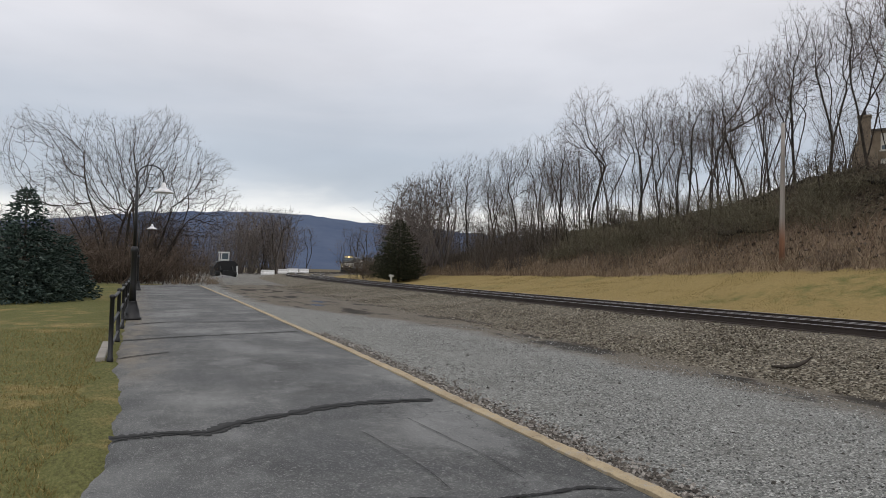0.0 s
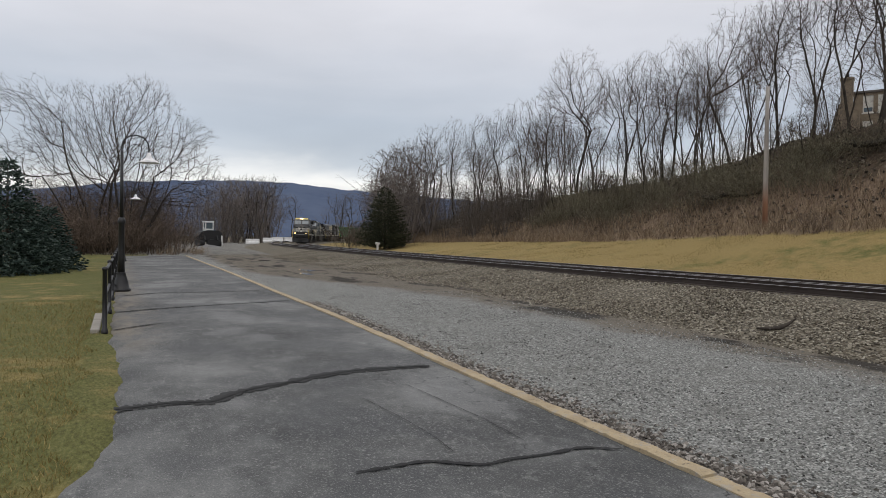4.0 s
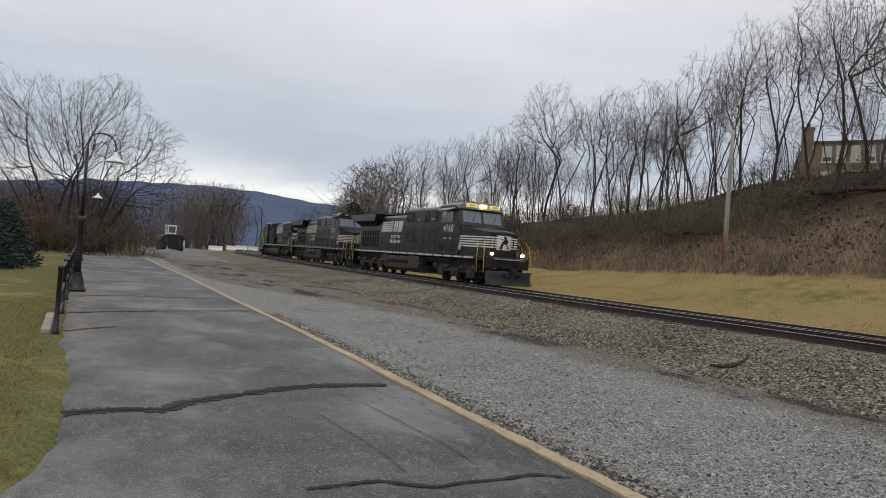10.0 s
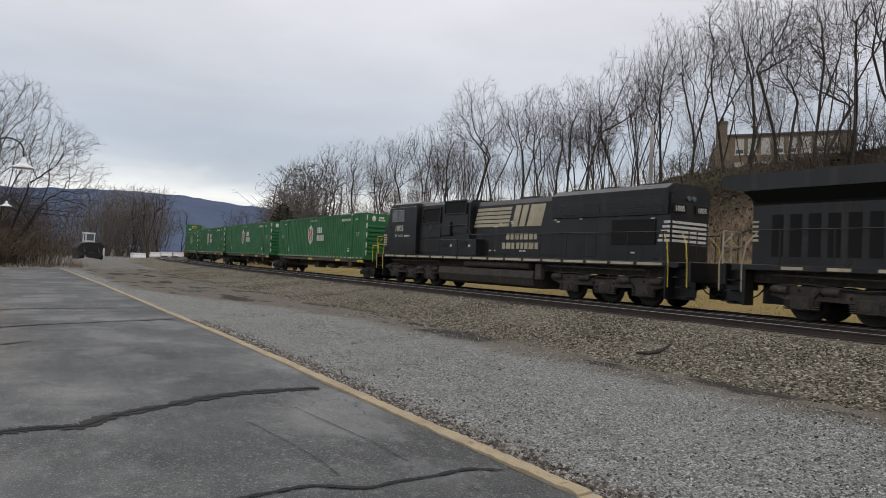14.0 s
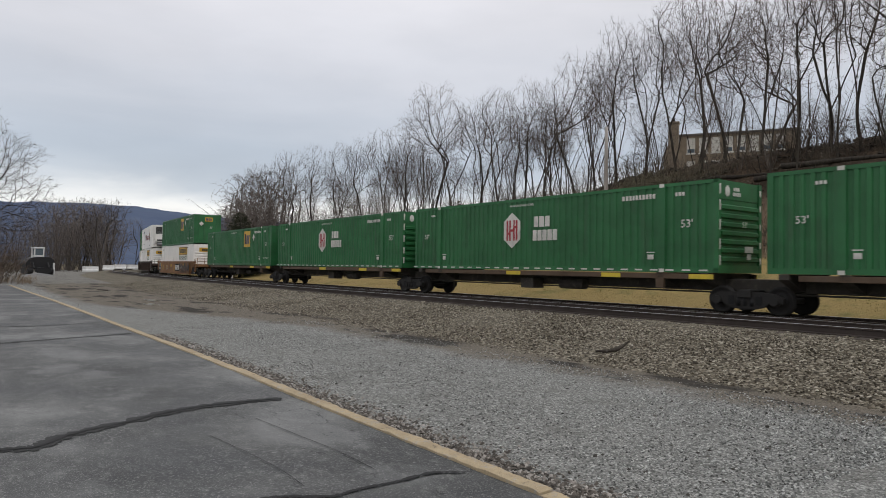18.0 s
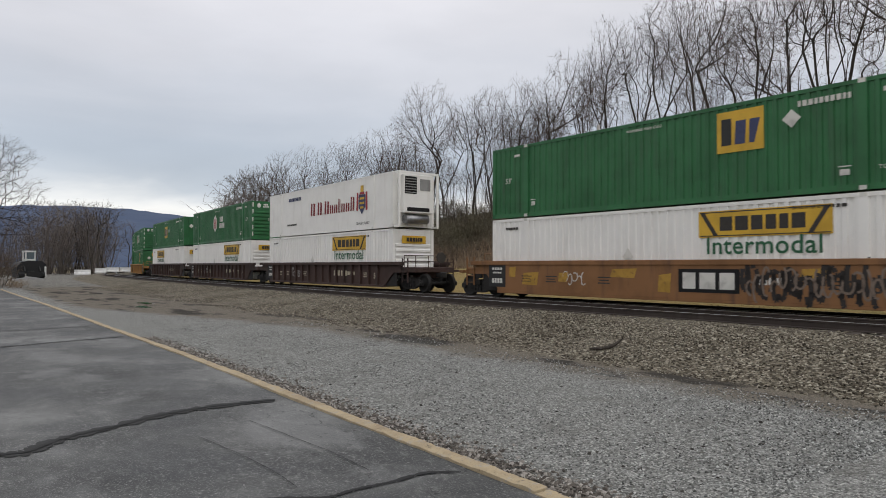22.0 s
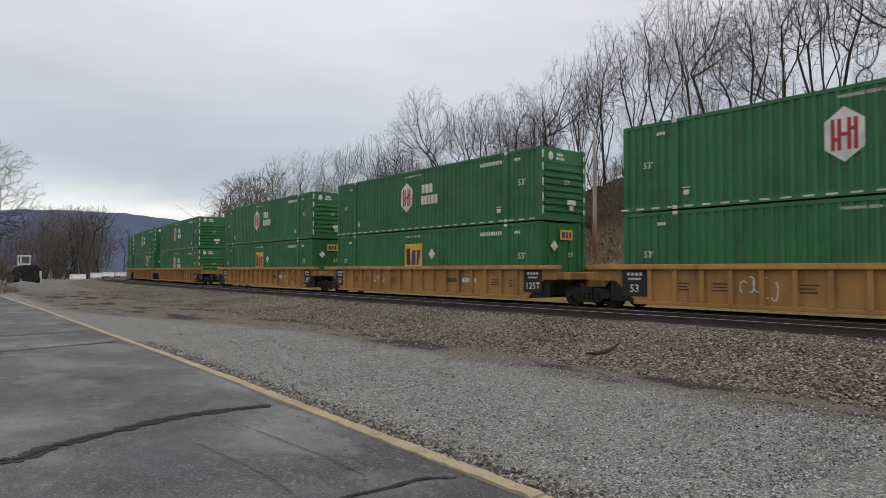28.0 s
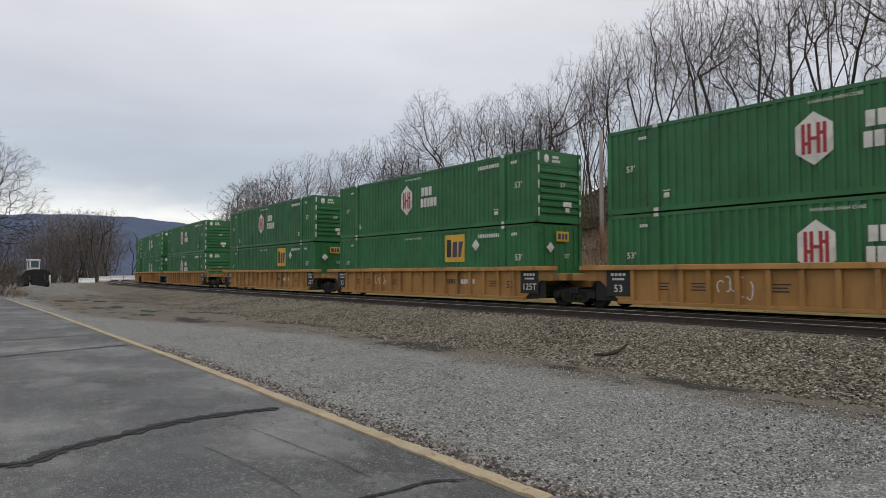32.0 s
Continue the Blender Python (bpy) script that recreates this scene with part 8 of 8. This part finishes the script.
GRASS = needle_mat("winter_grass", (0.115, 0.098, 0.030), (0.225, 0.175, 0.062), (0.34, 0.27, 0.115))
blades("bank_weeds", 42000, bank_place, 0.55, STRAW, "dry standing weeds and dead grass on the bank", "weeds", 1, 0.6, 0.016)
blades("lawn_grass", 30000, lawn_place, 0.045, GRASS, "short half-dormant lawn grass beside the platform", "grass", 2, 0.9, 0.006)
blades("bank_sticks", 9000, upper_place, 0.16, needle_mat("stick_wood", (0.03, 0.025, 0.02), (0.10, 0.083, 0.065), (0.34, 0.29, 0.235)), "dead sticks and canes scattered over the upper bank", "sticks", 5, 5.0, 0.022)
blades("verge_grass", 30000, mown_place, 0.028, GRASS, "mown dormant grass beyond the tracks", "grass", 3, 0.8, 0.02)


# ---- stones ----
def stones(name, n, place, size, mat, label, seed, flat_=0.65):
    rng = np.random.default_rng(seed)
    x, y = place(rng, n)
    z = height(x, y)
    r = size * rng.uniform(0.45, 1.35, n)
    base = np.array([(1, 0, 0), (-1, 0, 0), (0, 1, 0), (0, -1, 0), (0, 0, 1), (0, 0, -1)], float)
    tri = np.array([(0, 2, 4), (2, 1, 4), (1, 3, 4), (3, 0, 4), (2, 0, 5), (1, 2, 5), (3, 1, 5), (0, 3, 5)])
    v = base[None] * rng.uniform(0.6, 1.25, (n, 6, 1)) + rng.normal(0, 0.16, (n, 6, 3))
    a = rng.uniform(0, 6.283, n)
    c, s = np.cos(a)[:, None], np.sin(a)[:, None]
    v = np.stack([v[..., 0] * c - v[..., 1] * s, v[..., 0] * s + v[..., 1] * c, v[..., 2] * flat_], -1) * r[:, None, None]
    tilt = rng.normal(0, 0.3, (n, 1))
    v[..., 2] += v[..., 0] * tilt
    v += np.stack([x, y, z + r * 0.18], -1)[:, None]
    f = (tri[None] + 6 * np.arange(n)[:, None, None]).reshape(-1, 3)
    return tagged(new(name, mesh_of(name, v.reshape(-1, 3).tolist(), f.tolist(), mat)), label, "gravel", kind="stuff")


BALLAST = needle_mat("ballast_stone", (0.026, 0.021, 0.015), (0.140, 0.120, 0.088), (0.42, 0.39, 0.315))
LIME = needle_mat("lime_gravel", (0.045, 0.046, 0.043), (0.210, 0.217, 0.207), (0.58, 0.59, 0.565))
EDGE = needle_mat("edge_stone", (0.045, 0.039, 0.034), (0.15, 0.134, 0.115), (0.40, 0.375, 0.34))


def ballast_place(rng, n):
    y = -2 + 62 * rng.random(n) ** 1.5
    u = rng.uniform(-10.9, -6.0, n) + np.interp(y, [4, 31], [0, 1.0]) * rng.random(n)
    return track_x(y) + u, y


def bed_place(rng, n):
    y = -2 + 60 * rng.random(n) ** 1.4
    return track_x(y) + rng.uniform(-6.2, 2.6, n), y


def lot_place(rng, n):
    y = 2.5 + 17 * rng.random(n) ** 1.6
    return np.interp(y, KERB_Y, KERB_X) + 0.3 + rng.random(n) ** 0.9 * 5.2, y


def clod_place(rng, n):
    y = 3 + 30 * rng.random(n) ** 1.5
    return np.interp(y, KERB_Y, KERB_X) + 0.4 + rng.random(n) * 5.6, y


def edge_place(rng, n):
    y = 2.5 + 15 * rng.random(n) ** 1.4
    return np.interp(y, KERB_Y, KERB_X) + 0.17 + np.abs(rng.normal(0, 0.2, n)), y


stones("ballast_stones", 48000, ballast_place, 0.026, BALLAST, "loose brown and grey track ballast on the shoulder", 1)
stones("bed_stones", 14000, bed_place, 0.036, BALLAST, "brown ballast between and under the rails", 2)
stones("bank_rubble", 7000, upper_place, 0.12, needle_mat("rubble", (0.018, 0.015, 0.012), (0.055, 0.046, 0.036), (0.16, 0.135, 0.105)), "dark stones, clods and rotten wood on the upper bank", 9, 0.8)
stones("lot_clods", 700, clod_place, 0.021, needle_mat("clod_earth", (0.03, 0.027, 0.023), (0.09, 0.085, 0.075), (0.24, 0.235, 0.22)), "scattered dark clods and larger stones on the gravel lot", 14, 0.6)
stones("lot_gravel", 24000, lot_place, 0.012, LIME, "fine crushed grey limestone gravel", 3)
def litter_place(rng, n):
    y = 2.5 + 34 * rng.random(n) ** 1.4
    return np.interp(y, KERB_Y, KERB_X) - np.abs(rng.normal(0, 0.045, n)) - 0.005 + np.where(rng.random(n) < 0.35, 0.17, 0), y


stones("kerb_litter", 5000, litter_place, 0.014, needle_mat("leaf_litter", (0.02, 0.016, 0.012), (0.075, 0.058, 0.040), (0.22, 0.17, 0.11)), "dark grit and leaf litter lying along the kerb", 11, 0.5)
stones("kerb_stones", 6500, edge_place, 0.023, EDGE, "coarse mixed stones gathered along the kerb", 4)


# ---- single things ----
def fallen_branch():
    t = Tubes()
    pts = [Vector(p) for p in ((10.55, 8.72, 0.12), (10.75, 8.6, 0.12), (10.92, 8.52, 0.14), (11.1, 8.5, 0.2), (11.25, 8.45, 0.30))]
    last = t.ring(pts[0], pts[1] - pts[0], 0.02, 6)
    for i in range(1, 5):
        cur = t.ring(pts[i], pts[i] - pts[i - 1], (0.035, 0.045, 0.035, 0.012)[i - 1], 6)
        t.join(last, cur, 6)
        last = cur
    a = t.ring(pts[1], Vector((-1, -0.4, 0.1)), 0.022, 5)
    b = t.ring(pts[1] + Vector((-0.3, -0.22, 0.03)), Vector((-1, -0.4, 0.1)), 0.008, 5)
    t.join(a, b, 5)
    tagged(new("fallen_branch", t.mesh("fallen_branch", BARK)), "dark broken branch lying on the ballast edge", "branch")


def utility_pole():
    x, y = 35.0, 28.3
    z = gz(x, y)
    t = thing("utility_pole", "bare weathered wooden utility pole without wires", "utility pole", at=pose(x, y, z))
    m, n, l, b = shader("pole_wood", 0.9)
    tc = n.new("ShaderNodeTexCoord").outputs["Object"]
    sp = n.new("ShaderNodeSeparateXYZ")
    l.new(tc, sp.inputs[0])
    g = noise_node(n, l, 3, 5, 0.6, stretch=(1, 1, 0.08))
    grey = ramp_node(n, l, g, [(0.3, (0.20, 0.18, 0.16)), (0.7, (0.40, 0.37, 0.34))])
    red = ramp_node(n, l, g, [(0.3, (0.16, 0.075, 0.04)), (0.7, (0.30, 0.155, 0.09))])
    l.new(mix_node(n, l, red, grey, span(n, l, sp.outputs[2], 1.2, 3.0)), b.inputs["Base Color"])
    bm = bmesh.new()
    lathe(bm, [(0.155, -0.4), (0.15, 1.5), (0.125, 6.0), (0.105, 11.05 - z)], 12)
    part("shaft", bm, m, t)
    bm = bmesh.new()
    tube(bm, (0.1, 0.02, 11.0 - z), (0.32, 0.06, 11.15 - z), 0.03, seg=6)
    part("stub_bracket", bm, IRON, t)


def marker_post():
    x, y = 25.4, 69.4
    t = thing("marker_post", "small white trackside post with a cap", "post", at=pose(x, y, gz(x, y)))
    w = paint("post_white", (0.55, 0.54, 0.50), 0.7)
    bm = bmesh.new()
    box(bm, -0.09, 0.09, -0.09, 0.09, -0.2, 0.85, 0.01)
    part("shaft", bm, w, t)
    bm = bmesh.new()
    prism(bm, [(-0.22, 0.85), (0.22, 0.85), (0.28, 1.0), (-0.1, 1.1), (-0.26, 1.0)], -0.14, 0.14, "y")
    part("cap", bm, w, t)


def loader():
    t = thing("loader_machine", "black tracked loader with a small white cab, parked on the gravel", "loader", at=pose(12.0, 106.0, gz(12, 106), 0, 0, 8))
    blk = plain("machine_black", (0.008, 0.008, 0.009), 0.6)
    wht = paint("machine_white", (0.70, 0.70, 0.68), 0.5, amount=0.3)
    for sx in (-1.2, 1.2):
        bm = bmesh.new()
        prism(bm, [(-1.7, 0.35), (-1.35, 0.0), (1.35, 0.0), (1.7, 0.35), (1.7, 0.65), (1.35, 0.95), (-1.35, 0.95), (-1.7, 0.65)], sx - 0.33, sx + 0.33)
        part("crawler_track", bm, blk, t)
    bm = bmesh.new()
    prism(bm, [(-1.65, 0.7), (-1.75, 1.5), (-1.3, 2.15), (-0.3, 2.4), (1.2, 2.35), (1.7, 1.9), (1.75, 0.9), (1.5, 0.7)], -1.4, 1.5, "y")
    part("body", bm, blk, t)
    bm = bmesh.new()
    prism(bm, [(-0.7, 0.4), (-0.2, 0.15), (0.9, 0.2), (1.0, 0.75), (0.2, 1.0), (-0.6, 0.95)], -2.6, -1.6, "y")
    part("bucket", bm, blk, t)
    for sx in (-0.9, 0.9):
        bm = bmesh.new()
        pipe(bm, [(sx, 1.2, 2.0), (sx, -0.9, 2.1), (sx, -1.9, 0.9)], 0.12, 6)
        part("lift_arm", bm, blk, t)
    bm = bmesh.new()
    for q in ((-0.62, -0.46, -0.7, -0.55), (0.46, 0.62, -0.7, -0.55), (-0.62, -0.46, 0.55, 0.7), (0.46, 0.62, 0.55, 0.7)):
        box(bm, *q, 2.3, 3.6)
    box(bm, -0.68, 0.68, -0.78, 0.78, 3.5, 3.72, 0.04)
    box(bm, -0.62, 0.62, -0.7, 0.7, 2.3, 2.62)
    part("cab", bm, wht, t, "small white operator cab")
    for y in (-0.66, 0.62):
        bm = bmesh.new()
        box(bm, -0.46, 0.46, y, y + 0.03, 2.62, 3.5)
        part("window", bm, PANE, t)
    bm = bmesh.new()
    box(bm, 1.5, 1.74, -1.5, -1.3, 0.05, 1.6, 0.03)
    part("support_leg", bm, wht, t, "white support leg")


def gravel_pile():
    v, f = [], []
    n, m = 28, 9
    for j in range(m):
        r = 2.2 * (1 - j / (m - 1))
        for i in range(n):
            a = 6.283 * i / n
            rr = r * (1 + 0.12 * noise.noise((math.cos(a) * 1.5, math.sin(a) * 1.5, j * 0.3)))
            v.append((rr * math.cos(a) * 1.2, rr * math.sin(a), 0.5 * (1 - (1 - j / (m - 1)) ** 1.0 * 1.0) ** 0.8 - 0.15))
    for j in range(m - 1):
        f += [(j * n + i, j * n + (i + 1) % n, (j + 1) * n + (i + 1) % n, (j + 1) * n + i) for i in range(n)]
    o = new("gravel_pile", mesh_of("gravel_pile", v, f, paint("pile_gravel", (0.17, 0.17, 0.165), 0.95, scale=3, streak=False), True))
    o.matrix_basis = pose(11.2, 98, gz(11.2, 98))
    tagged(o, "low heap of grey gravel before the loader", "gravel pile")


def barriers():
    w = paint("barrier_white", (0.72, 0.72, 0.71), 0.6, amount=0.3)
    for k, (az, d, ln) in enumerate(((9.9, 138, 2.6), (11.1, 141, 1.9), (11.9, 143, 2.2), (12.8, 146, 2.0))):
        a = radians(az)
        x, y = d * math.sin(a), d * math.cos(a)
        bm = bmesh.new()
        prism(bm, [(-0.5, 0.0), (-0.5, 0.25), (-0.28, 0.5), (-0.22, 0.95), (0.22, 0.95), (0.28, 0.5), (0.5, 0.25), (0.5, 0.0)], -ln / 2, ln / 2, "y")
        o = solid("barrier", bm, w, "white wrapped barrier block by the tracks", "barrier", "white barriers", at=pose(x, y, gz(x, y) + 0.05, 0, 0, -az + 84))


def wet_patches():
    m, n, l, b = shader("puddle_water", 0.09, 0, 0.5)
    b.inputs["Base Color"].default_value = (0.015, 0.014, 0.012, 1)
    for k, (x, y, rx, ry) in enumerate(((7.6, 30.0, 0.26, 0.7), (8.4, 33.0, 0.28, 0.9), (8.9, 46.5, 0.3, 1.3))):
        v, f = [], []
        n_ = 26
        for i in range(n_):
            a = 6.283 * i / n_
            s = 1 + 0.55 * noise.noise((math.cos(a) * 1.4 + k * 5, math.sin(a) * 1.4, k)) + 0.2 * noise.noise((math.cos(a) * 5 + k * 5, math.sin(a) * 5, k))
            v.append((x + rx * s * math.cos(a), y + ry * s * math.sin(a), 0))
        z = sum(gz(p[0], p[1]) for p in v) / n_ + 0.012
        v = [(p[0], p[1], z) for p in v]
        tagged(new("water_puddle", mesh_of("water_puddle", v, [list(range(n_))], m)), "shallow dark puddle in the gravel lot", "puddle", kind="structure")


fallen_branch()
utility_pole()
marker_post()
loader()
gravel_pile()
barriers()
wet_patches()


def logs():
    rnd = random.Random(21)
    for k, (y, u, z, ln, az) in enumerate(((17, 20.5, 0.6, 9, 78), (16, 20.9, 0.9, 8, 84), (24, 21.5, 0.4, 7, 70), (9, 21, 0.5, 7, 95), (34, 18, 0.3, 5, 60), (29, 22, 0.4, 6, 75))):
        t = Tubes()
        x = float(track_x(y)) + u
        a = radians(az)
        p = Vector((x, y, gz(x, y) + z))
        last = None
        for i in range(6):
            q = p + Vector((0.25 * math.cos(a), -math.sin(a), 0.02)) * ln * (i / 5 - 0.5) + Vector((0, 0, rnd.uniform(-0.1, 0.1)))
            cur = t.ring(q, Vector((0.25 * math.cos(a), -math.sin(a), 0)), 0.2 - 0.025 * i, 7)
            if last is not None:
                t.join(last, cur, 7)
            last = cur
        tagged(new("fallen_log", t.mesh("fallen_log", BARK)), "grey-brown fallen trunk lying across the bank", "log", "fallen logs on the bank")


logs()


def hill_house():
    ax, ay, bx, by = 74.4, 48.8, 80.7, 37.6
    ln = math.hypot(bx - ax, by - ay)
    turn = math.degrees(math.atan2(by - ay, bx - ax))
    z0 = gz(76, 44) - 0.5
    t = thing("brick_house", "tan brick house with white-framed windows on the hill", "house", at=pose(ax, ay, z0, 0, 0, turn))
    brick = paint("tan_brick", (0.225, 0.180, 0.128), 0.9, (0.12, 0.095, 0.07), 0.6, scale=1.5)
    pale = paint("pale_trim", (0.62, 0.60, 0.54), 0.7, amount=0.3)
    H = 18.55 - z0
    cols = [0.88 + 1.43 * k for k in range(8)]
    rows = [z - z0 for z in (13.5, 16.35)]
    # front wall with openings
    bm = bmesh.new()
    zs = [0.0] + [v for r in rows for v in (r, r + 1.9)] + [H]
    xs = [0.0] + [v for c in cols for v in (c, c + 1.0)] + [ln + 0.6]
    for i in range(len(zs) - 1):
        for j in range(len(xs) - 1):
            if i % 2 and j % 2:
                continue
            box(bm, xs[j], xs[j + 1], 0, 0.3, zs[i], zs[i + 1])
    bmesh.ops.remove_doubles(bm, verts=bm.verts, dist=0.001)
    part("wall", bm, brick, t)
    for q in ((0.0, 0.3, 0.3, 9.0), (ln + 0.3, ln + 0.6, 0.3, 9.0), (0.0, ln + 0.6, 9.0, 9.3)):
        bm = bmesh.new()
        box(bm, *q, 0, H)
        part("wall", bm, brick, t)
    bm = bmesh.new()
    box(bm, -0.15, ln + 0.75, -0.15, 9.4, H, H + 0.22)
    part("roof", bm, paint("roof_dark", (0.10, 0.085, 0.07)), t, "flat dark roof edge")
    for r in rows:
        for c in cols:
            bm = bmesh.new()
            for q in ((c, c + 0.09, r, r + 1.9), (c + 0.91, c + 1.0, r, r + 1.9), (c, c + 1.0, r + 1.81, r + 1.9), (c, c + 1.0, r, r + 0.09), (c, c + 1.0, r + 0.9, r + 0.98)):
                box(bm, q[0], q[1], 0.05, 0.14, q[2], q[3])
            w = part("window", bm, pale, t, "white-framed window")
            bm = bmesh.new()
            box(bm, c + 0.05, c + 0.95, 0.10, 0.12, r + 0.05, r + 1.85)
            part("pane", bm, PANE, w)
            bm = bmesh.new()
            box(bm, c - 0.1, c + 1.1, -0.06, 0.1, r - 0.14, r)
            part("sill", bm, pale, w)
            bm = bmesh.new()
            box(bm, c + 0.08, c + 0.92, 0.085, 0.098, r + (0.55 if r > 4 and round(c) % 2 else 0.1), r + 1.82)
            part("blind", bm, pale, w)
    c = thing("brick_chimney", "tall tan brick chimney beside the hill house", "chimney", at=pose(73.2, 48.8, gz(73.2, 48.8) - 0.3, 0, 0, turn))
    h = 20.2 - gz(73.2, 48.8)
    bm = bmesh.new()
    box(bm, -0.6, 0.6, -0.5, 0.5, 0, h, 0.03)
    prism(bm, [(-1.15, 0.0), (-1.15, h - 3.9), (-0.62, h - 2.6), (0.62, h - 2.6), (1.25, h - 3.9), (1.25, 0.0)], -0.56, 0.56, "y")
    part("shaft", bm, brick, c)
    bm = bmesh.new()
    box(bm, -0.7, 0.7, -0.6, 0.6, h, h + 0.25, 0.03)
    part("cap", bm, brick, c)
    bm = bmesh.new()
    tube(bm, (0, 0, h + 0.2), (0, 0, h + 0.75), 0.22, 0.18, 10)
    part("flue", bm, DARK, c)


hill_house()


# ---- the mountain ----
def mountain():
    m, n, l, b = shader("hazy_forest_blue", 1.0, 0, 0.0)
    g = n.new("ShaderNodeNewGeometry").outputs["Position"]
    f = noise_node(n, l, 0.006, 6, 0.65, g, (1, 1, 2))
    # the blue of distance haze is put into the forest's base colour
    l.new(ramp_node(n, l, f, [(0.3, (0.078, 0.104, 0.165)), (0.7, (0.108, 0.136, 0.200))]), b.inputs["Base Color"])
    azs = [-75, -40, -20, -10, -4, 0, 5, 9, 12, 14, 16.5, 20, 26, 40, 75]
    els = [2.0, 2.4, 2.6, 2.8, 3.5, 4.1, 4.45, 4.6, 4.55, 4.45, 4.15, 3.9, 3.5, 2.6, 2.0]
    v, f = [], []
    A = np.linspace(-75, 75, 260)
    R = [(1900, 0.0), (2200, 0.4), (2500, 0.75), (2750, 1.0), (3100, 0.9), (3600, 0.0)]
    for i, az in enumerate(A):
        top = 2750 * math.tan(radians(float(np.interp(az, azs, els)))) + 7 * noise.noise((az * 0.9, 0, 0)) + 3 * noise.noise((az * 5, 2, 0))
        for d, k in R:
            v.append((d * math.sin(radians(az)), d * math.cos(radians(az)), top * k - 6 + (12 * noise.noise((az * 0.8, d * 0.003, 4)) if 0 < k < 1 else 0)))
        if i:
            w = len(R)
            f += [((i - 1) * w + j, i * w + j, i * w + j + 1, (i - 1) * w + j + 1) for j in range(w - 1)]
    tagged(new("backdrop_mountain", mesh_of("backdrop_mountain", v, f, m, True)), "long wooded mountain ridge on the horizon, tinted haze blue", "mountain", kind="structure")


mountain()


def roll_wheels(ob, s0, flip):
    """Turn the wheels of a vehicle while it is near, a step a frame."""
    t0, t1 = max(0.0, (s0 - 58) / SPEED), min(32.0, (s0 + 10) / SPEED)
    if t1 - t0 < 0.2:
        return
    k0, k1 = math.ceil(t0 * FPS), math.floor(t1 * FPS)
    for w in ob.children_recursive:
        if not w.name.startswith("wheel"):
            continue
        base = w.matrix_basis.copy()
        r = base.translation.z
        way = (1 if base.translation.x < 0 else -1) * (-1 if flip else 1)
        rows = [] if k0 == 0 else [(0, base)]
        rows += [(k / FPS, base @ Matrix.Rotation(way * SPEED * (k - k0) / FPS / r, 4, "Z")) for k in range(k0, k1 + 1)]
        if k1 < 32 * FPS:
            rows.append((32, rows[-1][1]))
        walk(w, rows)


def motions():
    for ob, rows in MOVING:
        walk(ob, rows)
    for ob, s0, flip in ROLLING:
        roll_wheels(ob, s0, flip)


motions()
